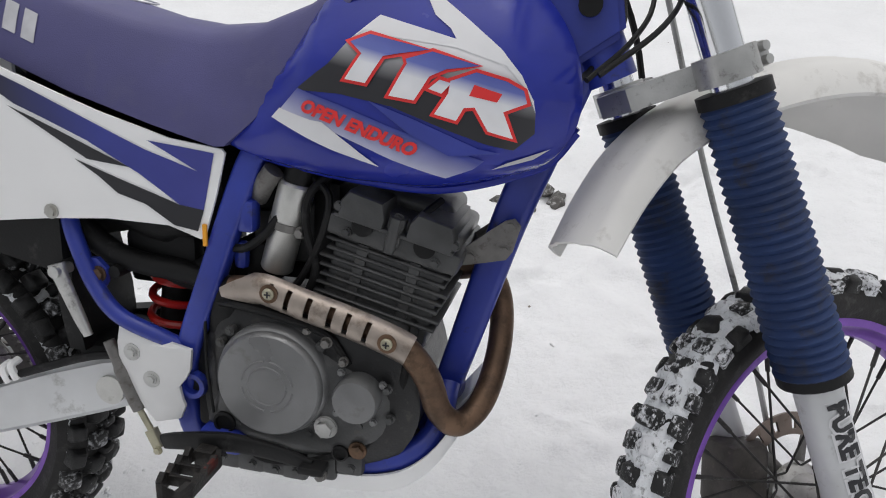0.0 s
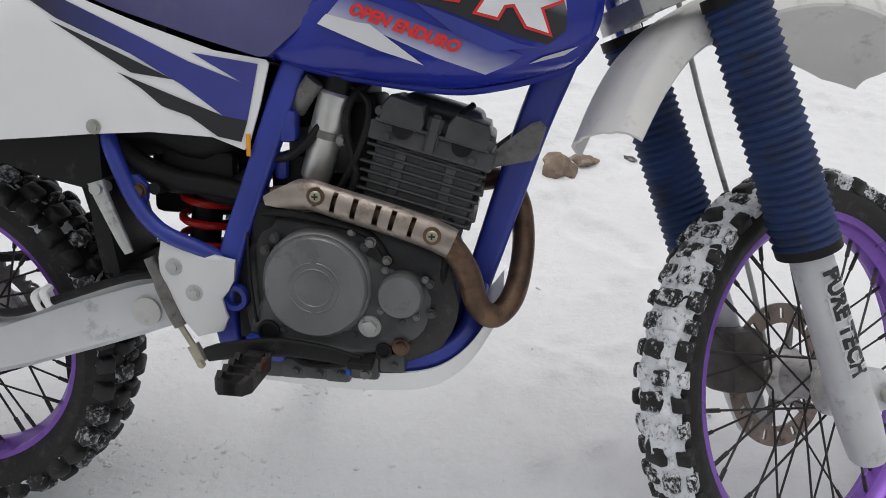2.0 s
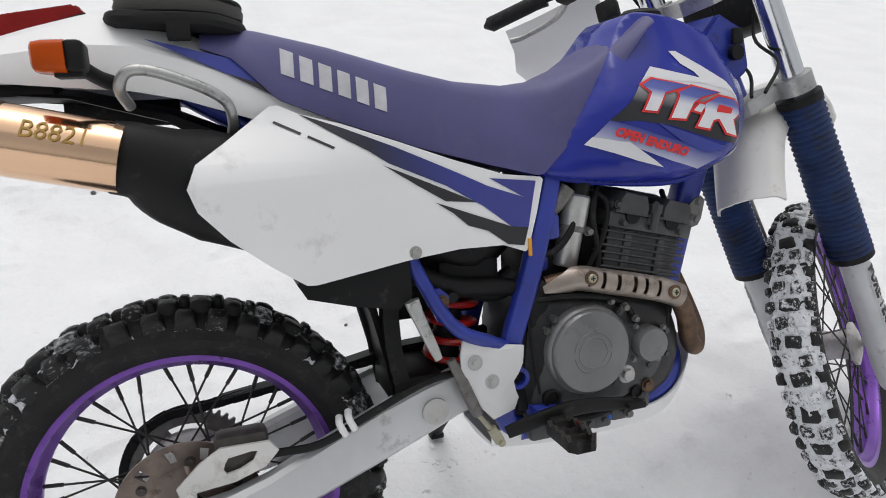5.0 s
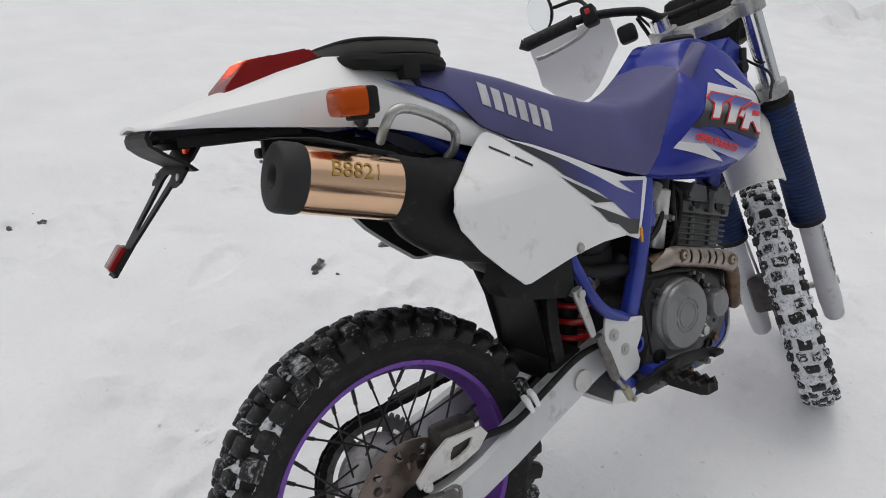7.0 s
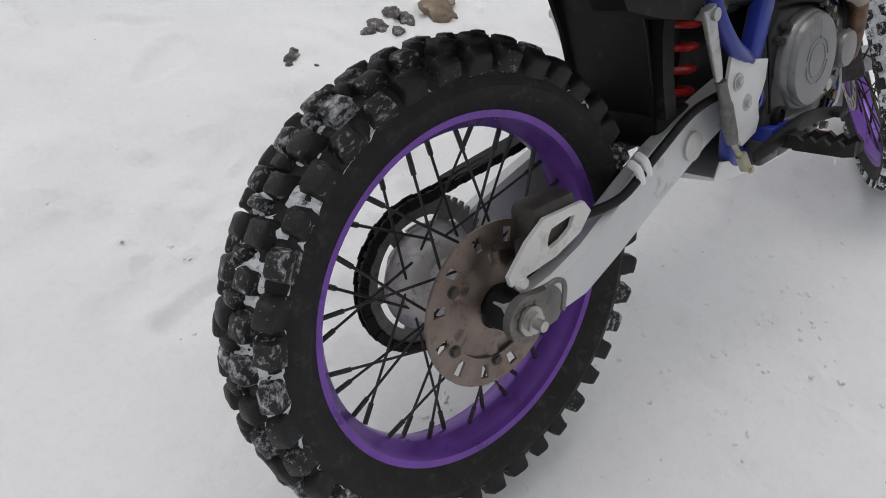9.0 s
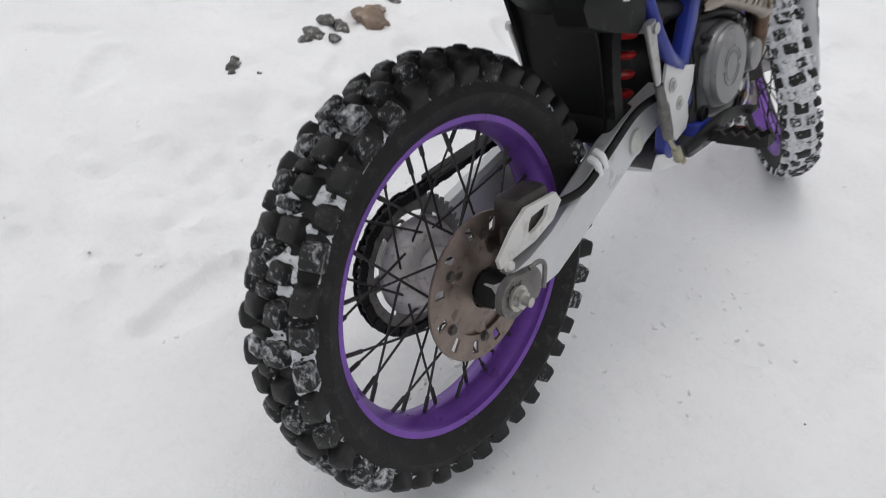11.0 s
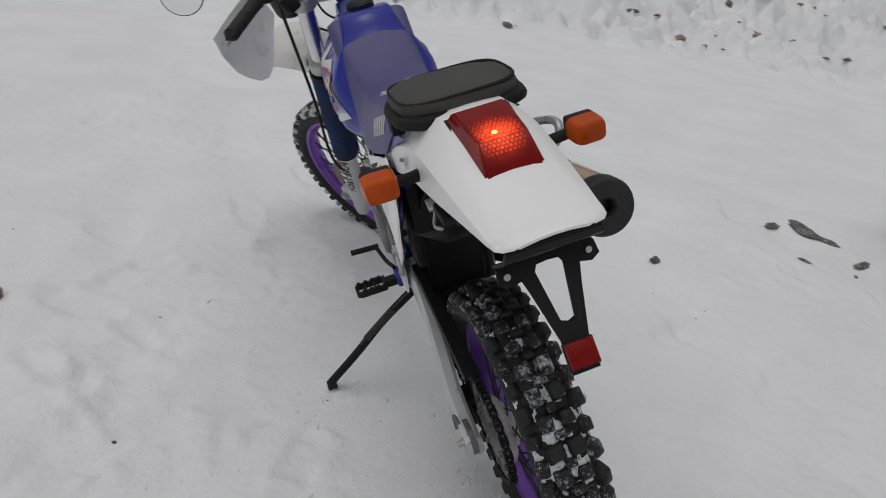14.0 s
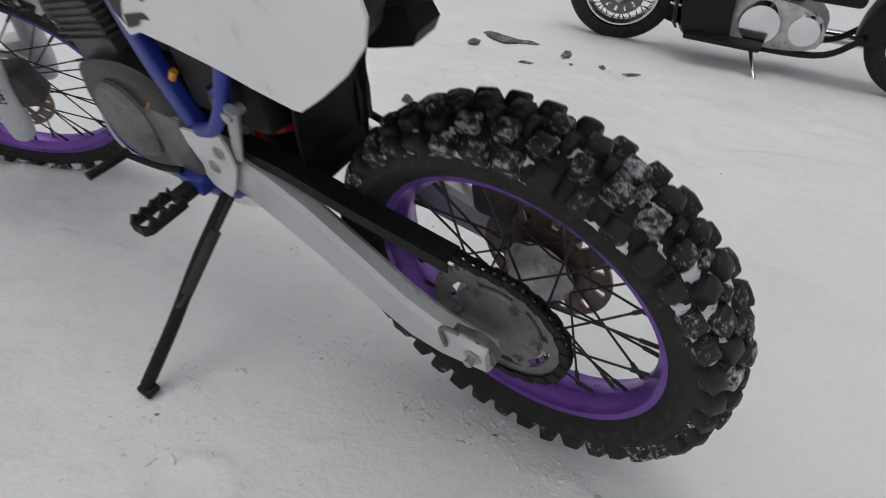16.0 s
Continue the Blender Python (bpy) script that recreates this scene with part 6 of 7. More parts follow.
# raised broken ring on the clutch cover
for ring_r, a0, a1 in ((0.036, 0.15, 1.45), (0.036, 1.7, 3.0), (0.036, 3.3, 4.6), (0.036, 4.85, 6.15), (0.0275, 0.0, 6.2)):
    bm = bmesh.new()
    tube(bm, [(0.667 + ring_r * math.cos(a0 + (a1 - a0) * k / 8), -0.1395, 0.486 + ring_r * math.sin(a0 + (a1 - a0) * k / 8)) for k in range(9)], 0.0016, 8, n=2)
    part("cover_rib", bm, M["cover"], eng)
bm = bmesh.new()
lathe(bm, [(0.075, 0.1), (0.075, 0.118), (0.068, 0.126), (0.0, 0.129)], 44, centre=(0.72, 0, 0.47))
part("magneto_cover", bm, M["alu_dirty"], eng, "dull alternator cover")
bm = bmesh.new()
block(bm, (0.56, 0.085, 0.39), (0.66, 0.115, 0.52), 0.014)
part("sprocket_cover", bm, M["alu_dirty"], eng)
# oil hoses, wires and carburettor
bm = bmesh.new()
block(bm, (0.645, -0.05, 0.63), (0.70, 0.05, 0.72), 0.014)
block(bm, (0.60, -0.04, 0.65), (0.65, 0.04, 0.7), 0.01)
part("carburettor", bm, M["engine"], eng, "grimy black carburettor")
# includes plain black boxes added to close see-through gaps behind the frame
for lo_, hi_, k_, nm_, lab_ in (((0.6, -0.06, 0.735), (0.72, 0.07, 0.79), "black", "wiring_box", "black box under the tank"), ((0.6, -0.03, 0.6), (0.735, 0.05, 0.745), "black", "inlet_duct", "black inlet duct behind the frame"), ((0.585, -0.07, 0.6), (0.645, 0.06, 0.66), "black", "intake_boot", "black rubber intake boot"), ((0.695, -0.055, 0.6), (0.735, 0.06, 0.75), "black", "intake_manifold", "black intake manifold"), ((0.6, -0.1, 0.68), (0.632, -0.072, 0.725), "frame", "frame_lug", "blue frame lug"), ((0.595, -0.088, 0.625), (0.615, -0.07, 0.665), "frame", "frame_lug", "blue frame lug"), ((0.565, -0.105, 0.53), (0.605, -0.075, 0.6), "black", "wiring_box", "plain black box filling a gap behind the frame"), ((0.54, -0.098, 0.385), (0.58, -0.06, 0.53), "black", "wiring_box", "plain black box filling a gap behind the frame")):
    bm = bmesh.new()
    block(bm, lo_, hi_, 0.008)
    part(nm_, bm, M[k_], eng, lab_)
bm = bmesh.new()
tube(bm, [(0.625, -0.07, 0.725), (0.64, -0.082, 0.745), (0.655, -0.085, 0.765)], 0.014, 14)
part("intake_elbow", bm, M["alu_dirty"], eng, "brown stained metal elbow")
bm = bmesh.new()
block(bm, (0.566, -0.112, 0.66), (0.572, -0.108, 0.69), 0.001)
part("orange_tag", bm, M["wire"], eng, "small orange plastic tag")
for pts_ in ([(0.6, 0.1, 0.56), (0.632, 0.108, 0.525), (0.655, 0.106, 0.5), (0.68, 0.1, 0.488)], [(0.515, 0.1, 0.614), (0.522, 0.102, 0.606), (0.53, 0.1, 0.598)]):
    bm = bmesh.new()
    tube(bm, pts_, 0.0032 if len(pts_) > 3 else 0.006, 8)
    part("wire", bm, M["wire"], eng, "orange-sheathed wire")
bm = bmesh.new()
block(bm, (0.7, -0.118, 0.348), (0.715, -0.108, 0.358), 0.002)
part("cable_tie", bm, material("blue_nylon_tie", (0.0, 0.12, 0.6), 0.4), eng, "bright blue cable tie")
# black castings and bolts under the cover
for x_, z_, w_, h_ in ((0.585, 0.357, 0.03, 0.022), (0.63, 0.352, 0.022, 0.017), (0.665, 0.35, 0.02, 0.014), (0.695, 0.352, 0.02, 0.018), (0.735, 0.362, 0.022, 0.02), (0.775, 0.372, 0.02, 0.016)):
    bm = bmesh.new()
    block(bm, (x_ - w_, -0.118, z_ - h_), (x_ + w_, -0.08, z_ + h_), 0.007)
    bolt(bm, (x_ + 0.004, -0.118, z_ - 0.002), 0.005, 0.005)
    part("sump_lug", bm, M["engine"], eng)
HOSES = (
    ([(0.70, -0.07, 0.76), (0.73, -0.085, 0.735), (0.72, -0.09, 0.68), (0.69, -0.085, 0.62), (0.66, -0.09, 0.59)], 0.005),
    ([(0.62, -0.085, 0.62), (0.6, -0.1, 0.55), (0.59, -0.1, 0.46), (0.585, -0.1, 0.39)], 0.004),
    ([(0.68, -0.06, 0.76), (0.66, -0.09, 0.7), (0.62, -0.095, 0.66), (0.58, -0.09, 0.66)], 0.006),
    ([(0.87, -0.05, 0.74), (0.85, -0.085, 0.72), (0.84, -0.08, 0.69)], 0.005),
    ([(0.56, -0.1, 0.6), (0.565, -0.112, 0.5), (0.575, -0.115, 0.42)], 0.0022),
    ([(0.73, -0.06, 0.77), (0.705, -0.085, 0.74), (0.7, -0.09, 0.7), (0.712, -0.085, 0.64), (0.7, -0.085, 0.6)], 0.006),
    ([(0.58, -0.1, 0.58), (0.62, -0.115, 0.585), (0.68, -0.118, 0.578), (0.74, -0.115, 0.56), (0.77, -0.11, 0.52)], 0.0055),
    ([(0.845, -0.06, 0.6), (0.85, -0.095, 0.55), (0.842, -0.1, 0.5), (0.846, -0.09, 0.44)], 0.007),
    ([(0.6, -0.095, 0.4), (0.64, -0.118, 0.365), (0.7, -0.12, 0.366), (0.76, -0.115, 0.385)], 0.005))
for pts_, r_ in HOSES:
    bm = bmesh.new()
    tube(bm, pts_, r_, 8)
    part("hose", bm, M["black"], eng, "black rubber hose")
bm = bmesh.new()
ra, rb_ = Vector((0.682, -0.07, 0.75)), Vector((0.651, -0.072, 0.627))
tube(bm, [ra + (rb_ - ra) * k for k in (0.0, 0.03, 0.42, 0.45, 0.97, 1.0)], [0.0215, 0.0245, 0.0245, 0.022, 0.022, 0.0195], 32, smooth=False)
res = part("shock_reservoir", bm, M["bare"], bike, "bare aluminium cylinder clamped beside the frame")
bm = bmesh.new()
tube(bm, [ra + (rb_ - ra) * 0.43, ra + (rb_ - ra) * 0.51], 0.0255, 24, smooth=False)
bolt(bm, (0.692, -0.084, 0.686), 0.006, 0.012)
part("clamp_band", bm, M["alu_dirty"], res)
bm = bmesh.new()
tube(bm, [(0.681, -0.07, 0.748), (0.689, -0.07, 0.782)], 0.02, 20, smooth=False)
part("reservoir_cap", bm, M["black"], res)

# engine mount plates on the down tube
for s in (-1, 1):
    bm = bmesh.new()
    loft(bm, [[(x, s * y, z) for x, z in ((0.896, 0.652), (0.9, 0.676), (0.938, 0.707), (0.953, 0.719), (0.965, 0.723), (0.974, 0.714), (0.966, 0.679), (0.958, 0.667), (0.93, 0.66))] for y in (0.038, 0.042)])
    for x, z in ((0.961, 0.712), (0.955, 0.679), (0.911, 0.666)):
        bolt(bm, (x, s * 0.042, z), 0.0062, 0.004, (0, s, 0))
    part("engine_mount", bm, M["alu_dirty"], frame_ob, "grey engine mounting plate")

# -- exhaust --
exh = part("exhaust_pipe", tube(bmesh.new(), [(0.87, 0.045, 0.62), (0.92, 0.055, 0.622), (0.948, 0.045, 0.585), (0.956, 0.005, 0.525), (0.945, -0.05, 0.468), (0.918, -0.085, 0.445), (0.893, -0.1, 0.467), (0.877, -0.11, 0.516), (0.848, -0.118, 0.557), (0.80, -0.114, 0.577), (0.72, -0.11, 0.597), (0.65, -0.104, 0.609), (0.60, -0.096, 0.603)], [0.0175, 0.0175, 0.0175, 0.0175, 0.0175, 0.0175, 0.0175, 0.0175, 0.0175, 0.016, 0.015, 0.015, 0.016], 18, 6), M["rust"], bike, "heat-stained brown exhaust header")


bm = bmesh.new()
tube(bm, [(0.605, -0.096, 0.60), (0.56, -0.08, 0.602), (0.51, -0.078, 0.61), (0.45, -0.085, 0.618), (0.4, -0.085, 0.635), (0.34, -0.08, 0.672), (0.28, -0.08, 0.72)], [0.015, 0.015, 0.016, 0.016, 0.017, 0.02, 0.026], 18)
part("middle_pipe", bm, M["black"], exh, "black middle pipe")


def shield_mesh():
    """A curved guard half round the pipe with slanted slots through it."""
    bm = bmesh.new()
    line = smooth_line([(0.855, -0.118, 0.558), (0.82, -0.119, 0.572), (0.77, -0.118, 0.5865), (0.71, -0.115, 0.6005), (0.66, -0.111, 0.612), (0.64, -0.107, 0.611), (0.615, -0.1, 0.606), (0.59, -0.092, 0.6)], 8)
    n, m = len(line), 11
    wide = np.interp(np.linspace(0, 1, n), [0, 0.03, 0.7, 0.78, 1], [1.35, 1.45, 1.4, 0.95, 0.3])
    grid = {}
    for i, q in enumerate(line):
        d = (line[min(i + 1, n - 1)] - line[max(i - 1, 0)]).normalized()
        out = Vector((0, -1, 0))
        up = out.cross(d).normalized()
        if up.z < 0:
            up = -up
        for lay, r in ((0, 0.0225), (1, 0.0205)):
            for j in range(m):
                a = (j / (m - 1) - 0.5) * 2 * wide[i] * 0.95
                grid[lay, i, j] = bm.verts.new(q + out * math.cos(a) * r + up * math.sin(a) * r)
    slots = set()
    for k in range(6):
        i0 = int(n * (0.2 + 0.066 * k))
        for i in (i0,):
            for j in range(3, 8):
                slots.add((i, j))
    for i in range(n - 1):
        for j in range(m - 1):
            if (i, j) in slots:
                continue
            bm.faces.new((grid[0, i, j], grid[0, i + 1, j], grid[0, i + 1, j + 1], grid[0, i, j + 1]))
            bm.faces.new((grid[1, i, j], grid[1, i, j + 1], grid[1, i + 1, j + 1], grid[1, i + 1, j]))
    return bm


sh = part("heat_shield", shield_mesh(), M["shield"], exh, "slotted tarnished heat shield")
for p_ in ((0.669, -0.1335, 0.6145), (0.829, -0.1415, 0.572)):
    bm = bmesh.new()
    tube(bm, [Vector(p_), Vector(p_) + Vector((0, -0.002, 0))], 0.0125, 20, smooth=False, side=(1, 0, 0))
    part("shield_washer", bm, M["rust"], exh, "rusty washer")
    bm = bmesh.new()
    lathe(bm, [(0.0078, -0.0015), (0.0078, -0.004), (0.0062, -0.0055), (0.0, -0.006)], 20, centre=p_)
    head = part("shield_bolt", bm, M["brass"], exh, "yellowish cross-head screw")
    # black bars in place of a cut cross give its dark recess
    for u, w in ((0.0042, 0.0011), (0.0011, 0.0042)):
        bm = bmesh.new()
        block(bm, (p_[0] - u, p_[1] - 0.0066, p_[2] - w), (p_[0] + u, p_[1] - 0.005, p_[2] + w), 0)
        part("screw_slot", bm, M["d_black"], head)

# -- swingarm --
for s in (-1, 1):
    bm = bmesh.new()
    secs = []
    for x, zt, zb, yo in ((0.50, 0.485, 0.42, 0.085), (0.44, 0.472, 0.402, 0.087), (0.38, 0.458, 0.378, 0.089), (0.30, 0.432, 0.35, 0.094), (0.20, 0.394, 0.318, 0.104), (0.12, 0.362, 0.296, 0.112), (0.06, 0.345, 0.29, 0.114), (0.02, 0.34, 0.296, 0.115), (-0.02, 0.337, 0.302, 0.115)):
        w, r = 0.036, 0.008
        zt, zb = zt + 0.003, zb - 0.007 * ramp01(x, 0.0, 0.15)
        if s > 0:
            yo, zb = yo + 0.02, zb - 0.014
        yi = yo - w
        secs.append([(x, s * y, z) for y, z in ((yi + r, zb), (yo - r, zb), (yo, zb + r), (yo, zt - r), (yo - r, zt), (yi + r, zt), (yi, zt - r), (yi, zb + r))])
    loft(bm, secs)
    if s < 0:
        swing = part("swingarm", bm, M["swing"], bike, "silver aluminium swingarm")
    else:
        part("swingarm_leg", bm, M["swing"], swing)
    bm = bmesh.new()
    loft(bm, [[(0.031 * math.cos(a) + (0.03 if math.cos(a) > 0.55 else 0.0), s * y, 0.32 + 0.031 * math.sin(a)) for a in (2 * math.pi * k / 28 for k in range(28))] for y in (0.112, 0.124)])
    for a in (0.9, 1.7, 2.5):
        bolt(bm, (0.022 * math.cos(a), s * 0.124, 0.32 + 0.022 * math.sin(a)), 0.0028, 0.002, (0, s, 0))
    part("axle_block", bm, M["alu_dirty"], swing, "chain adjuster block at the axle")
    bm = bmesh.new()
    bolt(bm, (0.0, s * 0.126, 0.32), 0.014, 0.012, (0, s, 0))
    tube(bm, [(0.0, s * 0.13, 0.32), (0.0, s * 0.15, 0.32)], 0.007, 12, smooth=False, side=(1, 0, 0))
    part("axle_nut", bm, M["bolt"], swing)
    bm = bmesh.new()
    tube(bm, [(0.395, s * 0.086, 0.414), (0.395, s * 0.094, 0.414)], 0.0225, 28, smooth=False, side=(1, 0, 0))
    part("pivot_cap", bm, M["bare"], swing, "dull round pivot cap")
bm = bmesh.new()
block(bm, (0.33, -0.075, 0.42), (0.42, 0.075, 0.475), 0.012)
part("swingarm_bridge", bm, M["black"], swing, "black bridge across the swingarm")
bm = bmesh.new()
tube(bm, [(0.46, -0.1, 0.48), (0.38, -0.098, 0.47), (0.28, -0.105, 0.435), (0.2, -0.11, 0.405), (0.13, -0.1, 0.4)], 0.0065, 10)
part("brake_hose", bm, M["black"], swing, "black rear brake hose")
bm = bmesh.new()
for x, z in ((0.255, 0.415), (0.24, 0.408)):
    tube(bm, [(x, -0.112, z + 0.004), (x - 0.008, -0.112, z + 0.024), (x - 0.006, -0.098, z + 0.03)], 0.006, 8)
part("hose_guide", bm, M["white"], swing, "white plastic hose clip")
# chain guard on the left
bm = bmesh.new()
loft(bm, [[(x, 0.058, z), (x, 0.092, z), (x, 0.094, z - 0.02), (x, 0.09, z - 0.02), (x, 0.088, z - 0.004), (x, 0.058, z - 0.004)] for x, z in ((0.46, 0.49), (0.36, 0.485), (0.25, 0.465), (0.12, 0.448), (0.06, 0.44))])
part("chain_guard", bm, M["black"], swing, "black plastic chain guard")
bm = bmesh.new()
block(bm, (0.14, 0.062, 0.2), (0.2, 0.1, 0.29), 0.008)
part("chain_guide", bm, M["black"], swing)

for s in (-1, 1):
    bm = bmesh.new()
    tube(bm, [(0.045, s * 0.138, 0.318), (0.05, s * 0.138, 0.35), (0.04, s * 0.136, 0.36), (0.02, s * 0.134, 0.358)], 0.0035, 8)
    part("adjuster_hook", bm, M["alu_dirty"], swing, "bent steel hook of the chain adjuster")

# footrest bracket plates
for s in (-1, 1):
    BR = [(0.439, 0.534), (0.446, 0.543), (0.474, 0.528), (0.502, 0.513), (0.516, 0.518), (0.547, 0.512), (0.544, 0.482), (0.536, 0.466), (0.526, 0.453), (0.53, 0.434), (0.534, 0.424), (0.526, 0.404), (0.487, 0.392), (0.47, 0.412), (0.435, 0.472), (0.434, 0.509)]
    bm = shell(BR, lambda x, z, s=s: s * (0.119 + 0.003 * min(1, edge_distance(BR, x, z) / 0.004)), lambda x, z, s=s: s * 0.114, 0.03)
    br = part("pivot_plate", bm, M["plate"], bike, "white lacquered plate over the swingarm pivot")
    for x, z in ((0.458, 0.4975), (0.486, 0.4605)):
        bm = bmesh.new()
        lathe(bm, [(0.0, s * 0.1215), (0.0125, s * 0.1215), (0.0125, s * 0.123), (0.0, s * 0.123)], 24, centre=(x, 0, z))
        bolt(bm, (x, s * 0.123, z), 0.0062, 0.004, (0, s, 0))
        part("plate_bolt", bm, M["alu"], br)
    # passenger footrest stay
    bm = bmesh.new()
    tube(bm, [(0.356, s * 0.128, 0.616), (0.364, s * 0.128, 0.592), (0.386, s * 0.127, 0.537), (0.395, s * 0.126, 0.515)], [0.012, 0.0105, 0.0085, 0.0065], 12, flat=0.6, power=0.6)
    tube(bm, [(0.36, s * 0.11, 0.607), (0.36, s * 0.14, 0.607)], 0.0085, 12, smooth=False, side=(1, 0, 0))
    part("passenger_footrest", bm, M["alu"], bike, "folded bare metal passenger footrest")
# rear master cylinder on the right
bm = bmesh.new()
tube(bm, [(0.418, -0.116, 0.507), (0.432, -0.117, 0.475), (0.436, -0.117, 0.465), (0.452, -0.117, 0.425), (0.46, -0.117, 0.406)], [0.008, 0.0085, 0.0105, 0.0105, 0.009], 14)
mc = part("rear_master_cylinder", bm, M["alu_dirty"], bike, "silver rear brake master cylinder")
bm = bmesh.new()
tube(bm, [(0.46, -0.117, 0.406), (0.484, -0.122, 0.372)], 0.0045, 10, smooth=False)
tube(bm, [(0.48, -0.122, 0.38), (0.494, -0.124, 0.355)], 0.0085, 12, smooth=False, flat=0.8, power=0.5)
bolt(bm, (0.495, -0.13, 0.354), 0.005, 0.005)
part("clevis", bm, M["brass"], mc, "yellow zinc clevis")

# shock absorber with red spring
bm = bmesh.new()
tube(bm, [(0.47, 0, 0.67), (0.44, 0, 0.42)], 0.024, 16, smooth=False)
shock = part("shock_absorber", bm, M["black"], bike, "rear shock absorber with red coil spring")
bm = bmesh.new()
pts = []
for i in range(5 * 18 + 1):
    t = i / (5 * 18)
    a = 2 * math.pi * 5 * t
    c0 = Vector((0.468 - 0.02 * t, 0, 0.6 - 0.165 * t))
    pts.append(c0 + Vector((0.042 * math.cos(a), 0.042 * math.sin(a), 0)))
tube(bm, pts, 0.0063, 8, smooth=False, side=(0, 0, 1))
part("coil_spring", bm, M["red"], shock, "red enamelled coil spring")
bm = bmesh.new()
tube(bm, [(0.46, -0.05, 0.615), (0.52, -0.06, 0.6), (0.56, -0.06, 0.62)], 0.022, 14)
tube(bm, [(0.43, -0.11, 0.607), (0.43, 0.11, 0.607)], 0.009, 12, smooth=False, side=(1, 0, 0))
part("shock_reservoir_arm", bm, M["black"], shock)

# rear caliper and guard
bm = bmesh.new()
block(bm, (0.045, -0.1, 0.375), (0.125, -0.055, 0.44), 0.012)
block(bm, (0.03, -0.085, 0.36), (0.09, -0.075, 0.4), 0.006)
cal = part("rear_caliper", bm, M["caliper"], bike, "grimy rear brake caliper")
bm = bmesh.new()
GO = [(-0.008, 0.362), (-0.012, 0.376), (0.022, 0.408), (0.054, 0.427), (0.125, 0.425), (0.138, 0.408), (0.117, 0.386), (0.071, 0.371), (0.018, 0.366)]
GI = [(0.056, 0.391), (0.0565, 0.395), (0.059, 0.403), (0.064, 0.41), (0.098, 0.4145), (0.107, 0.413), (0.099, 0.398), (0.08, 0.389), (0.06, 0.385)]
v = {}
for lay, y in ((0, -0.109), (1, -0.103)):
    for k, P_ in (("o", GO), ("i", GI)):
        for i, (x, z) in enumerate(P_):
            v[lay, k, i] = bm.verts.new((x, y, z))
n_ = len(GO)
for i in range(n_):
    j = (i + 1) % n_
    bm.faces.new((v[0, "o", i], v[0, "o", j], v[0, "i", j], v[0, "i", i]))
    bm.faces.new((v[1, "o", i], v[1, "i", i], v[1, "i", j], v[1, "o", j]))
    bm.faces.new((v[0, "o", i], v[1, "o", i], v[1, "o", j], v[0, "o", j]))
    bm.faces.new((v[0, "i", i], v[0, "i", j], v[1, "i", j], v[1, "i", i]))
bolt(bm, (0.006, -0.109, 0.363), 0.007, 0.008)
part("caliper_guard", bm, M["white_dirty"], cal, "pierced aluminium caliper guard")


# footpegs, pedal, shift lever
def peg_mesh(s):
    """A toothed open footpeg sticking out to one side."""
    bm = bmesh.new()
    x0, z0 = 0.587, 0.383
    # one closed toothed loop, then the bars across it
    loop = [(-0.02, 0.16)] + [(-0.021, 0.165 + 0.01 * i) for i in range(8)] + [(-0.012, 0.247), (0.012, 0.247)] + [(0.021, 0.235 - 0.01 * i) for i in range(8)] + [(0.02, 0.16)]
    secs = []
    for i, (dx, y) in enumerate(loop):
        top = z0 + (0.011 if i % 2 else 0.003)
        e = 0.004 * (1 if dx > 0 else -1)
        secs.append([(x0 + dx + e, s * y, z0 - 0.013), (x0 + dx - e, s * y, z0 - 0.013), (x0 + dx - e, s * y, top), (x0 + dx + e, s * y, top)])
    loft(bm, secs)
    for y in (0.16, 0.19, 0.215):
        block(bm, (x0 - 0.022, min(s * y, s * (y + 0.006)), z0 - 0.011), (x0 + 0.022, max(s * y, s * (y + 0.006)), z0 + 0.004), 0.001)
    block(bm, (x0 - 0.014, min(s * 0.12, s * 0.168), z0 - 0.016), (x0 + 0.014, max(s * 0.12, s * 0.168), z0 + 0.008), 0.004)
    return bm


for s in (-1, 1):
    peg = part("footpeg", peg_mesh(s), M["mud"], bike, "open toothed black footpeg with mud")
    bm = bmesh.new()
    block(bm, (0.606, min(s * 0.17, s * 0.2), 0.376), (0.612, max(s * 0.17, s * 0.2), 0.392), 0.002)
    part("red_tab", bm, M["dull_red"], peg, "muddy red plastic tab on the footpeg")
    bm = bmesh.new()
    block(bm, (0.56, min(s * 0.085, s * 0.13), 0.365), (0.62, max(s * 0.085, s * 0.13), 0.4), 0.006)
    part("peg_bracket", bm, M["frame"], frame_ob)
bm = bmesh.new()
tube(bm, [(0.505, -0.13, 0.37), (0.54, -0.14, 0.383), (0.615, -0.145, 0.397), (0.683, -0.145, 0.393), (0.735, -0.15, 0.386)], [0.011, 0.013, 0.014, 0.012, 0.009], 12, flat=0.4, power=0.5)
block(bm, (0.72, -0.165, 0.38), (0.755, -0.138, 0.391), 0.003)
part("brake_pedal", bm, M["black"], bike, "black rear brake pedal")
bm = bmesh.new()
tube(bm, [(0.60, 0.125, 0.41), (0.65, 0.138, 0.408), (0.728, 0.15, 0.415)], 0.006, 10)
tube(bm, [(0.728, 0.142, 0.415), (0.732, 0.225, 0.418)], 0.0085, 12, smooth=False, side=(1, 0, 0))
part("shift_lever", bm, M["black"], bike, "black gear shift lever")
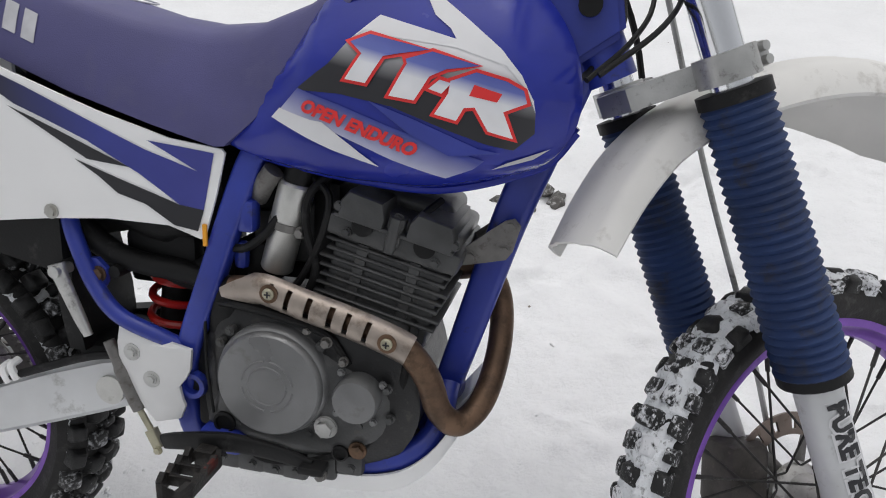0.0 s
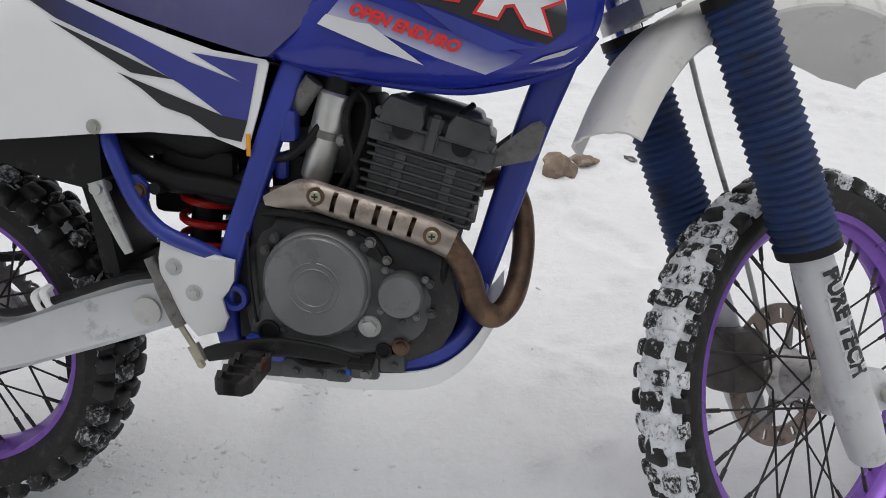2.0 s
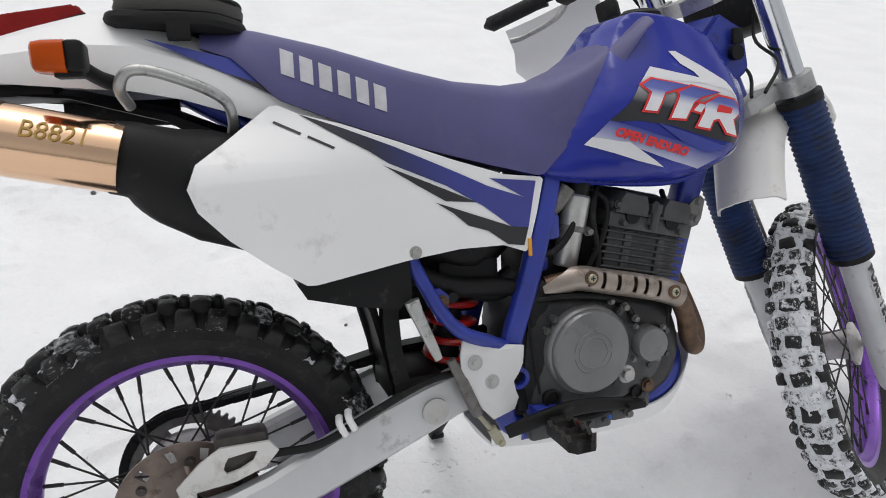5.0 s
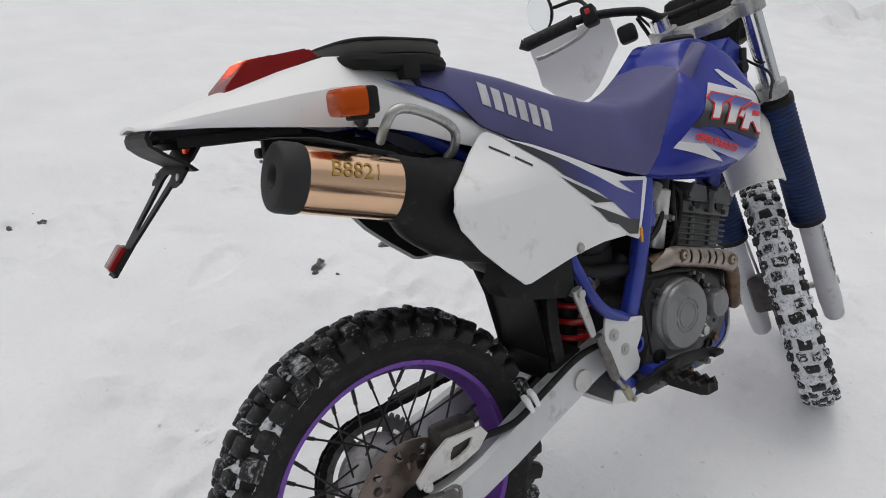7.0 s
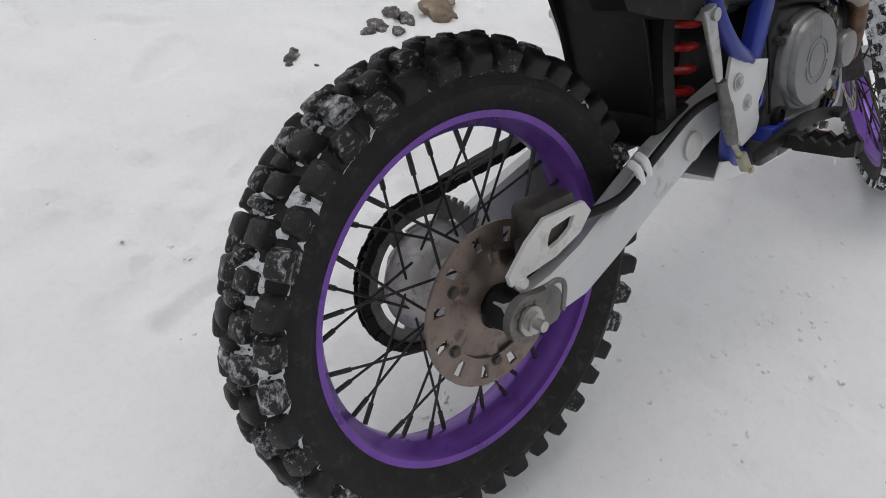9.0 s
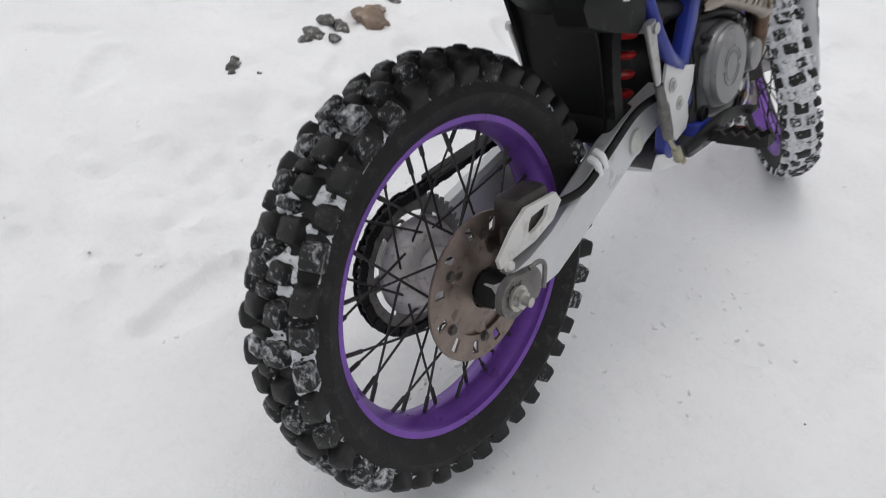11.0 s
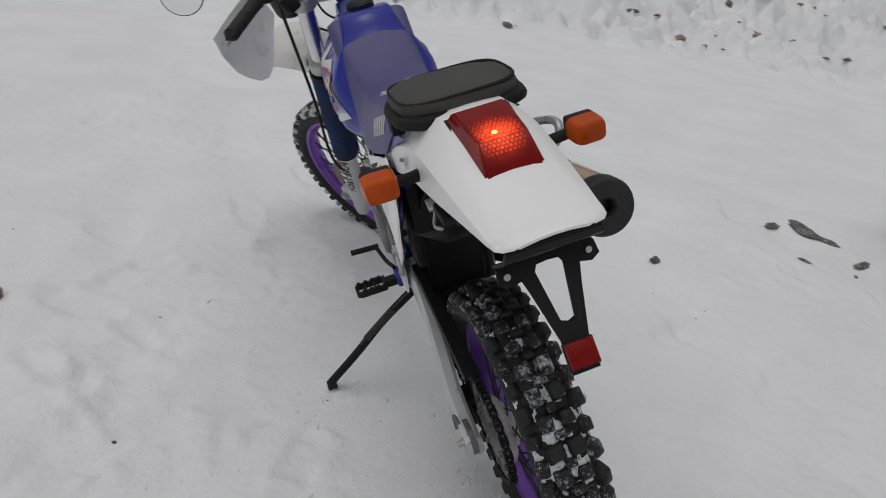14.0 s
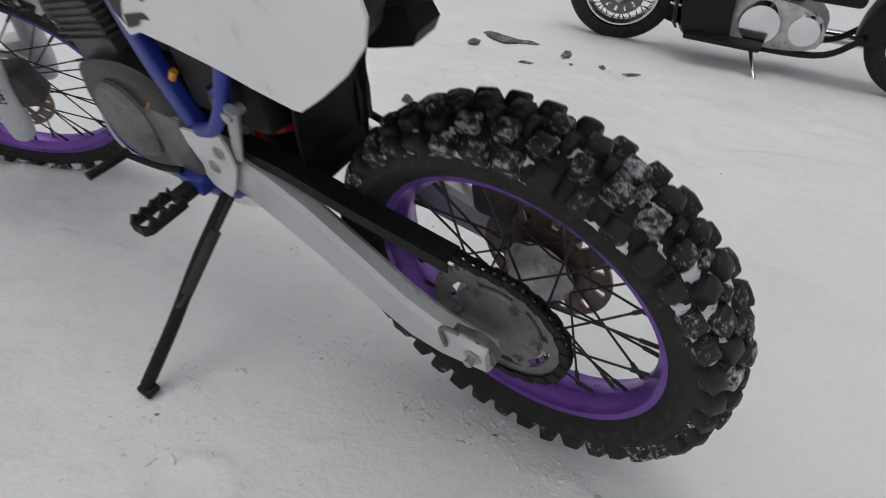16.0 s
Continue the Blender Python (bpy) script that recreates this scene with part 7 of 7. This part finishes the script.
# side stand
bm = bmesh.new()
tube(bm, [(0.535, 0.1, 0.36), (0.53, 0.2, 0.3), (0.533, 0.3, 0.218), (0.54, 0.395, 0.143)], [0.013, 0.012, 0.012, 0.012], 12)
block(bm, (0.522, 0.382, 0.128), (0.556, 0.41, 0.142), 0.004)
stand = part("side_stand", bm, M["black"], bike, "black side stand planted in the snow")
bm = bmesh.new()
tube(bm, [(0.5, 0.112, 0.385), (0.492, 0.15, 0.368), (0.49, 0.175, 0.352)], 0.0028, 8)
tube(bm, [(0.49, 0.17, 0.355), (0.5, 0.262, 0.282)], 0.0095, 14, smooth=False)
tube(bm, [(0.5, 0.262, 0.282), (0.503, 0.275, 0.272), (0.512, 0.28, 0.262), (0.53, 0.278, 0.245)], 0.0035, 8)
part("stand_spring", bm, M["steel_dark"], stand, "stand return spring")

# skid plate
bm = bmesh.new()
secs = []
for x, w, z in smooth_line([(x_, w_, z_) for x_, z_, w_ in ((0.93, 0.445, 0.04), (0.914, 0.41, 0.075), (0.88, 0.362, 0.1), (0.83, 0.33, 0.112), (0.75, 0.318, 0.112), (0.64, 0.314, 0.106), (0.54, 0.316, 0.092), (0.5, 0.32, 0.08))], 4):
    secs.append([(x, -w, z + 0.035), (x, -w * 0.86, z), (x, 0, z - 0.006), (x, w * 0.86, z), (x, w, z + 0.035), (x, w * 0.95, z + 0.035), (x, w * 0.85, z + 0.005), (x, -w * 0.85, z + 0.005), (x, -w * 0.95, z + 0.035)])
loft(bm, secs)
part("skid_plate", bm, M["white"], bike, "pale dirty skid plate under the engine")

# ---- things on and round the motorcycle ----
def bag_layer(x0, x1, half, z0, z1, skew=0.0):
    """A soft flat pouch, pointed at one back corner."""
    bm = bmesh.new()
    secs = []
    n = 28
    for t, k in ((0.0, 0.9), (0.18, 0.985), (0.5, 1.0), (0.82, 0.97), (0.95, 0.9), (1.0, 0.8)):
        ring = []
        for i in range(n):
            a = 2 * math.pi * i / n
            cx, sy = math.copysign(abs(math.cos(a)) ** 0.55, math.cos(a)), math.copysign(abs(math.sin(a)) ** 0.55, math.sin(a))
            x, y = (x0 + x1) / 2 + (x1 - x0) / 2 * cx * k, half * sy * k
            sag = 0.004 * lumps(x * 12, y * 12, 1.0) + 0.0035 * lumps(x * 30, y * 30 + 40 * z0, 1.0)
            z = z0 + (z1 - z0) * t + sag
            ring.append((x, y + skew * (x - x0), z + (x - 0.07) * -0.06))
        secs.append(ring)
    return loft(bm, secs)


bag = new("tool_bag")
bag.matrix_basis = bike.matrix_basis.copy()
tagged(bag, "flat black nylon tool bag strapped on the back of the seat", "bag")
part("lower_pouch", bag_layer(-0.034, 0.158, 0.115, 1.026, 1.05), M["cloth"], bag, "sagging black lower pouch")
part("upper_pouch", bag_layer(-0.02, 0.155, 0.104, 1.045, 1.072), M["cloth_grey"], bag, "faded grey padded top")
bm = bmesh.new()
ring = []
for i in range(41):
    a = 2 * math.pi * i / 40
    cx, sy = math.copysign(abs(math.cos(a)) ** 0.55, math.cos(a)), math.copysign(abs(math.sin(a)) ** 0.55, math.sin(a))
    x = 0.068 + 0.083 * cx
    ring.append((x, 0.099 * sy, 1.068 + (x - 0.07) * -0.06))
tube(bm, ring, 0.003, 6, n=1, side=(0, 0, 1))
part("piping", bm, M["cloth"], bag, "black piping round the edge")
for y in (-0.104, 0.104):
    bm = bmesh.new()
    block(bm, (0.05, y - 0.01, 1.01), (0.08, y + 0.01, 1.045), 0.002)
    part("strap", bm, M["cloth"], bag)
for k in range(6):
    bm = bmesh.new()
    block(bm, (-0.0345, -0.055 + 0.018 * k, 1.037), (-0.031, -0.044 + 0.018 * k, 1.05), 0.0005)
    part("print_bar", bm, M["cloth_grey"], bag, "grey bar of faded print")
bm = bmesh.new()
for k in range(4):
    block(bm, (0.145 - 0.012 * k, 0.045 + 0.014 * k, 1.061), (0.153 - 0.012 * k, 0.057 + 0.014 * k, 1.066), 0.001)
part("worn_patch", bm, M["d_grey"], bag, "worn white scuff on the edge")


def stone(name, at, size, seed, mat, label, category, group="", squash=0.6):
    """A rough lump, half sunk in the snow."""
    bm = bmesh.new()
    bmesh.ops.create_icosphere(bm, subdivisions=3, radius=1.0)
    for v in bm.verts:
        k = 1 + 0.45 * noise.noise(v.co * 1.3 + Vector((seed, 0, 0))) + 0.18 * noise.noise(v.co * 4.1 + Vector((0, seed, 0)))
        v.co = Vector((v.co.x * size[0] * k, v.co.y * size[1] * k, v.co.z * size[2] * k))
    ob = part(name, bm, mat, None, sharp=35, m=Matrix.Translation((at[0], at[1], ground_height(at[0], at[1]) + size[2] * 0.25)) @ Matrix.Rotation(seed * 1.7, 4, "Z"))
    return tagged(ob, label, category, group)


stone("stone", (1.11, 1.33), (0.075, 0.055, 0.045), 1, M["stone"], "brown angular stone lying half in snow", "stone", "stones in the snow")
stone("stone", (1.2, 1.41), (0.05, 0.04, 0.022), 2, M["stone"], "flat brown stone edged with snow", "stone", "stones in the snow")
stone("stone", (1.172, -1.21), (0.026, 0.02, 0.02), 3, M["dirt"], "small dark stone on trodden snow", "stone", "stones in the snow")
for i, (x, y, sx, sy, sz) in enumerate(((0.99, 1.37, 0.045, 0.03, 0.022), (0.95, 1.4, 0.03, 0.035, 0.018), (0.86, 1.35, 0.05, 0.03, 0.016), (0.8, 1.33, 0.03, 0.02, 0.012), (0.9, 1.3, 0.025, 0.03, 0.014), (0.475, 1.27, 0.028, 0.018, 0.014), (0.5, 1.3, 0.014, 0.012, 0.01), (0.45, 1.24, 0.012, 0.01, 0.008), (1.373, 1.48, 0.03, 0.012, 0.008),
                                        (0.424, 0.875, 0.006, 0.005, 0.004), (0.52, 1.2, 0.008, 0.006, 0.006), (0.21, 2.87, 0.05, 0.018, 0.014), (-0.31, 2.07, 0.018, 0.01, 0.01), (-0.42, 2.13, 0.016, 0.01, 0.01),
                                        (1.42, -2.28, 0.11, 0.05, 0.012), (1.5, -2.16, 0.05, 0.03, 0.01), (1.28, -2.31, 0.06, 0.03, 0.01), (1.04, -2.28, 0.07, 0.022, 0.009), (1.1, -1.99, 0.03, 0.012, 0.007), (0.83, -2.24, 0.03, 0.014, 0.007), (0.7, -2.29, 0.04, 0.012, 0.006), (0.95, -2.15, 0.012, 0.008, 0.006))):
    stone("dirt_clump", (x, y), (sx, sy, sz), 10 + i, M["dirt"], "dark gritty clump of frozen dirt in snow", "dirt clump", "dirt clumps in the snow")
# dark lumps on the bank: a few stones, mostly shade under snow clods
rb = random.Random(21)
for i in range(110):
    y = rb.uniform(-9.0, 2.5)
    x = 8.05 + 0.47 * y + rb.uniform(-0.35, 2.6) ** 1.0
    w = 0.025 + 0.075 * rb.random() ** 2
    stone("bank_dark_lump", (x, y), (w * rb.uniform(0.9, 1.7), w * rb.uniform(0.6, 0.9), w * 0.45), 40 + i, M["dirt"] if i % 3 else M["stone"], "dark lump on the snow bank, for the shade under clods and for stones", "stone", "stones in the snow bank")


# ---- the second motorcycle: a black cruiser ----
cruiser = new("cruiser_motorcycle")
tagged(cruiser, "parked black cruiser motorcycle with chrome engine and spoked wheels", "motorcycle")
cruiser.matrix_basis = pose(1.05, -2.88, -0.015, -7, 0, 7) @ Matrix.Scale(0.89, 4)
TURN = Matrix.Translation((-0.45, 0, 0.98)) @ Matrix.Rotation(radians(15), 4, Vector((-0.5, 0, 0.85))) @ Matrix.Translation((0.45, 0, -0.98))


def round_tyre(R, half, r):
    bm = bmesh.new()
    prof = [(r + (R - r) * max(0.0, math.sin(math.pi * k / 16)) ** 0.6, half * -math.cos(math.pi * k / 16)) for k in range(17)]
    return lathe(bm, prof, 64, caps=False)


for x in (0.0, -1.62):
    nm = "front_wheel" if x == 0 else "rear_wheel"
    wh = part(nm, hub_mesh(0.05, 0.04, 0.075), M["alu_dirty"], cruiser, "spoked wheel with chrome rim", (TURN if x == 0 else Matrix()) @ pose(x, 0, 0.315))
    part("tyre", round_tyre(0.315, 0.062, 0.215), M["rubber"], wh, "black road tyre with snow on it")
    part("rim", rim_mesh(0.222, 0.045), M["chrome"], wh, "chrome rim")
    for i in range(32):
        side = 1 if i % 2 else -1
        a = 2 * math.pi * i / 32
        b = a + (1 if (i // 2) % 2 else -1) * 0.7
        p_, q_ = Vector((math.cos(b) * 0.07, side * 0.045, math.sin(b) * 0.07)), Vector((math.cos(a) * 0.195, 0, math.sin(a) * 0.195))
        d_ = q_ - p_
        ob = new("spoke", SPOKE)
        ob.parent = wh
        ob.matrix_basis = Matrix.Translation(p_) @ d_.to_track_quat("Z", "Y").to_matrix().to_4x4() @ Matrix.Diagonal((1.3, 1.3, d_.length, 1))
    part("brake_disc", brake_disc(0.07, 0.135, 12, 0.06, 0.6), M["alu_dirty"], wh)


def road_fender(cx, R, a0, a1, w):
    bm = bmesh.new()
    secs = []
    for i in range(26):
        a = radians(a0 + (a1 - a0) * i / 25)
        sec = []
        prof = [(-1, -0.1), (-0.98, -0.03), (-0.85, 0.012), (-0.5, 0.028), (0, 0.034), (0.5, 0.028), (0.85, 0.012), (0.98, -0.03), (1, -0.1)]
        for ww, dr in prof:
            sec.append((cx + (R + dr) * math.cos(a), ww * w, 0.315 + (R + dr) * math.sin(a)))
        for ww, dr in reversed(prof):
            sec.append((cx + (R + dr - 0.004) * math.cos(a), ww * (w - 0.004), 0.315 + (R + dr - 0.004) * math.sin(a)))
        secs.append(sec)
    return loft(bm, secs)


part("front_mudguard", road_fender(0.0, 0.33, 8, 205, 0.085), M["cruiser"], cruiser, "deep black front mudguard", TURN)
part("rear_mudguard", road_fender(-1.62, 0.33, -10, 190, 0.1), M["cruiser"], cruiser, "deep black rear mudguard")
for s in (-1, 1):
    bm = bmesh.new()
    tube(bm, [(0.02, s * 0.11, 0.29), (-0.16, s * 0.11, 0.55), (-0.17, s * 0.11, 0.565)], [0.03, 0.028, 0.027], 18, smooth=False)
    part("fork_leg", bm, M["silver"], cruiser, "silver lower fork leg", TURN)
    bm = bmesh.new()
    tube(bm, [(-0.16, s * 0.11, 0.55), (-0.45, s * 0.11, 0.98)], 0.021, 18, smooth=False)
    part("fork_tube", bm, M["chrome"], cruiser, "chrome fork tube", TURN)
    bm = bmesh.new()
    tube(bm, [(-0.22, s * 0.13, 0.62), (-0.2, s * 0.2, 0.62)], 0.012, 10, smooth=False, side=(1, 0, 0))
    tube(bm, [(-0.225, s * 0.2, 0.62), (-0.165, s * 0.2, 0.62)], [0.03, 0.034], 18, smooth=False)
    ci = part("front_indicator", bm, M["chrome"], cruiser, "chrome turn indicator", TURN)
    bm = bmesh.new()
    tube(bm, [(-0.166, s * 0.2, 0.62), (-0.15, s * 0.2, 0.62)], [0.033, 0.024], 18, smooth=False)
    part("lens", bm, M["amber"], ci, "amber lens")
bm = bmesh.new()
lathe(bm, [(0.0, -0.13), (0.05, -0.12), (0.085, -0.07), (0.098, 0.0), (0.1, 0.02), (0.094, 0.03)], 36, centre=(-0.22, 0, 0.82), axis="x")
hl = part("headlamp", bm, M["chrome"], cruiser, "round chrome headlamp", TURN)
bm = bmesh.new()
lathe(bm, [(0.0, 0.042), (0.05, 0.039), (0.093, 0.028), (0.0, 0.026)], 36, centre=(-0.22, 0, 0.82), axis="x")
part("lens", bm, M["d_white"], hl, "pale headlamp glass")
bm = bmesh.new()
tube(bm, [(-0.62, 0.42, 1.02), (-0.5, 0.38, 1.06), (-0.42, 0.2, 1.04), (-0.42, 0, 1.02), (-0.42, -0.2, 1.04), (-0.5, -0.38, 1.06), (-0.62, -0.42, 1.02)], 0.013, 12)
part("handlebar", bm, M["chrome"], cruiser, "wide chrome handlebar", TURN)
bm = bmesh.new()
secs = []
for x, w, z0, z1 in ((-0.42, 0.06, 0.78, 0.86), (-0.5, 0.12, 0.72, 0.95), (-0.65, 0.16, 0.7, 0.98), (-0.8, 0.15, 0.7, 0.95), (-0.92, 0.1, 0.7, 0.86)):
    secs.append([(x, w * math.cos(a), (z0 + z1) / 2 + (z1 - z0) / 2 * math.sin(a)) for a in (2 * math.pi * k / 20 for k in range(20))])
loft(bm, secs)
part("fuel_tank", bm, M["cruiser"], cruiser, "black teardrop fuel tank")
bm = bmesh.new()
loft(bm, [[(x, y, z0), (x, -y, z0), (x, -y * 0.9, z1), (x, y * 0.9, z1)] for x, y, z0, z1 in ((-0.9, 0.1, 0.66, 0.74), (-1.1, 0.16, 0.64, 0.72), (-1.3, 0.15, 0.68, 0.76), (-1.6, 0.1, 0.74, 0.82))])
part("saddle", bm, M["cloth"], cruiser, "black leather saddle")
bm = bmesh.new()
tube(bm, [(-0.4, 0.06, 0.92), (-0.36, 0.08, 0.7), (-0.34, 0.1, 0.42), (-0.4, 0.12, 0.22), (-0.6, 0.13, 0.17), (-1.1, 0.13, 0.18), (-1.3, 0.12, 0.3)], 0.017, 12)
tube(bm, [(-0.4, -0.06, 0.92), (-0.36, -0.08, 0.7), (-0.34, -0.1, 0.42), (-0.4, -0.12, 0.22), (-0.6, -0.13, 0.17), (-1.1, -0.13, 0.18), (-1.3, -0.12, 0.3)], 0.017, 12)
part("frame", bm, M["cruiser"], cruiser, "black tubular frame")
bm = bmesh.new()
block(bm, (-0.46, -0.16, 0.33), (-0.38, 0.16, 0.66), 0.012)
part("radiator", bm, M["black"], cruiser, "black radiator behind the front wheel")
bm = bmesh.new()
SHIELD = ((0.22, 0.1, 0.24), (0.26, 0.1, 0.29), (0.36, 0.1, 0.31), (0.5, 0.1, 0.31), (0.6, 0.1, 0.28), (0.68, 0.1, 0.2))
loft(bm, [[(-0.37 - 0.03 * abs(z - 0.45), y0, z), (-0.34 - 0.05 * abs(z - 0.45), (y0 + y1) / 2, z), (-0.37 - 0.06 * abs(z - 0.45), y1, z), (-0.385 - 0.06 * abs(z - 0.45), y1 - 0.004, z), (-0.36 - 0.05 * abs(z - 0.45), (y0 + y1) / 2, z), (-0.385 - 0.03 * abs(z - 0.45), y0, z)] for z, y0, y1 in SHIELD])
part("leg_shield", bm, M["cruiser"], cruiser, "black leg shield before the engine")
bm = bmesh.new()
loft(bm, [[(-0.36 - 0.05 * k, 0.2, z), (-0.4 - 0.05 * k, 0.27, z), (-0.56 - 0.04 * k, 0.25, z), (-0.66 - 0.02 * k, 0.21, z), (-0.66 - 0.02 * k, 0.2, z), (-0.56 - 0.04 * k, 0.24, z), (-0.41 - 0.05 * k, 0.258, z), (-0.375 - 0.05 * k, 0.2, z)] for z, k in ((0.2, 1.0), (0.25, 0.4), (0.35, 0.0), (0.5, 0.0), (0.64, 0.3), (0.72, 0.9), (0.76, 1.6))])
part("side_fairing", bm, M["cruiser"], cruiser, "glossy black fairing beside the engine")
bm = bmesh.new()
CC = rounded([(-0.5, 0.22), (-0.56, 0.36), (-0.7, 0.42), (-0.95, 0.42), (-1.1, 0.34), (-1.1, 0.22), (-0.9, 0.17), (-0.6, 0.17)], 3)
part("crankcase", shell(CC, lambda x, z: -0.13, lambda x, z: 0.14 + 0.02 * min(1, edge_distance(CC, x, z) / 0.05), 0.05), M["alu"], cruiser, "chrome and aluminium crankcase")
for (x, lean) in ((-0.62, 0.42), (-0.86, -0.42)):
    mt = Matrix.Translation((x, 0, 0.4)) @ Matrix.Rotation(lean, 4, "Y")
    cy = bmesh.new()
    tube(cy, [mt @ Vector((0, 0, 0)), mt @ Vector((0, 0, 0.24))], 0.06, 24, smooth=False)
    cyl = part("cylinder", cy, M["engine"], cruiser, "finned black cylinder")
    for k in range(7):
        fb = bmesh.new()
        z = 0.03 + 0.026 * k
        tube(fb, [mt @ Vector((0, 0, z)), mt @ Vector((0, 0, z + 0.008))], 0.095, 28, smooth=False)
        part("cooling_fin", fb, M["engine"], cyl)
    fb = bmesh.new()
    block(fb, (-0.085, -0.09, 0.215), (0.085, 0.09, 0.3), 0.03, mt, 3)
    part("rocker_cover", fb, M["chrome"], cyl, "chrome rocker cover")
bm = bmesh.new()
tube(bm, [(-0.8, 0.14, 0.3), (-0.8, 0.185, 0.3)], [0.12, 0.1], 36, smooth=False, side=(1, 0, 0))
tube(bm, [(-1.02, 0.12, 0.3), (-1.02, 0.17, 0.3)], [0.09, 0.075], 36, smooth=False, side=(1, 0, 0))
part("engine_cover", bm, M["chrome"], cruiser, "round chrome engine cover")
bm = bmesh.new()
block(bm, (-0.85, 0.2, 0.2), (-0.45, 0.33, 0.225), 0.012)
part("footboard", bm, M["black"], cruiser, "black rider footboard")
bm = bmesh.new()
tube(bm, [(-0.5, 0.15, 0.3), (-0.42, 0.24, 0.34), (-0.34, 0.27, 0.36)], 0.008, 10)
part("shift_lever", bm, M["chrome"], cruiser, "chrome shift lever")
bm = bmesh.new()
tube(bm, [(-0.78, 0.18, 0.2), (-0.84, 0.3, 0.11), (-0.9, 0.42, 0.03)], 0.011, 10)
part("side_stand", bm, M["chrome"], cruiser, "chrome side stand")
bm = bmesh.new()
tube(bm, [(-0.7, -0.14, 0.3), (-1.0, -0.18, 0.2), (-1.9, -0.2, 0.22)], [0.025, 0.035, 0.042], 18)
part("exhaust_pipe", bm, M["chrome"], cruiser, "long chrome exhaust")
bm = bmesh.new()
block(bm, (-1.25, 0.1, 0.45), (-0.98, 0.17, 0.66), 0.03, None, 3)
part("side_cover", bm, M["cruiser"], cruiser, "black side cover")

# ---- cars parked farther back ----
def parked_car(place, paint, label):
    car = new("parked_car")
    tagged(car, label, "car", "parked cars")
    car.matrix_basis = place
    body = rounded([(-2.1, 0.3), (-2.12, 0.62), (-1.95, 0.82), (-1.2, 0.92), (-0.6, 1.0), (0.9, 0.98), (1.9, 0.9), (2.1, 0.75), (2.1, 0.35), (1.8, 0.25), (-1.8, 0.25)], 3)

    def hull(x, z):
        end = ramp01(abs(x), 1.5, 2.15)
        return 0.85 - 0.22 * end - 0.06 * (1 - min(1, edge_distance(body, x, z) / 0.2)) - 0.05 * ramp01(z, 0.75, 1.0)
    part("body", shell(body, lambda x, z: -hull(x, z), hull, 0.12), paint, car, "painted car body")
    cabin = rounded([(-0.85, 0.93), (-0.2, 1.36), (0.3, 1.42), (1.0, 1.38), (1.6, 0.95)], 4)
    part("cabin", shell(cabin, lambda x, z: -0.76 + 0.3 * (z - 0.95), lambda x, z: 0.76 - 0.3 * (z - 0.95), 0.12), M["glass"], car, "dark car windows")
    roof = rounded([(-0.28, 1.36), (0.3, 1.41), (1.05, 1.37), (1.0, 1.43), (0.3, 1.49), (-0.2, 1.42)], 3)
    part("roof_snow", shell(roof, lambda x, z: -0.66, lambda x, z: 0.66, 0.12), M["packed"], car, "snow lying on the roof")
    bonnet = rounded([(-1.95, 0.83), (-1.2, 0.925), (-0.85, 0.96), (-0.85, 0.99), (-1.25, 0.965), (-1.95, 0.87)], 3)
    part("bonnet_snow", shell(bonnet, lambda x, z: -0.68 + 0.12 * ramp01(abs(x), 1.5, 2.0), lambda x, z: 0.68 - 0.12 * ramp01(abs(x), 1.5, 2.0), 0.12), M["packed"], car, "snow lying on the bonnet")
    for s in (-1, 1):
        bm = bmesh.new()
        tube(bm, [(-2.0, s * 0.55, 0.68), (-2.1, s * 0.5, 0.68)], [0.11, 0.1], 20, smooth=False, side=(0, 1, 0))
        part("headlamp", bm, M["chrome"], car, "round glass headlamp")
        for x in (-1.3, 1.3):
            bm = bmesh.new()
            lathe(bm, [(0.17, s * 0.66), (0.3, s * 0.66), (0.32, s * 0.7), (0.32, s * 0.84), (0.3, s * 0.87), (0.18, s * 0.86), (0.0, s * 0.84)], 40, centre=(x, 0, 0.32))
            part("wheel", bm, M["rubber"], car, "black car wheel")


parked_car(pose(0.25, -7.05, -0.02, 0, 0, 176), M["car"], "dark blue car with snow on its bonnet, parked beyond the cruiser")
parked_car(pose(13.2, -9.6, 0.3, 0, 0, 128), material("grey_car_paint", (0.1, 0.12, 0.13), 0.35, 0.2, 0.15, 3, 100, 0.0, coat=0.4), "grey car half under snow beyond the snow bank")
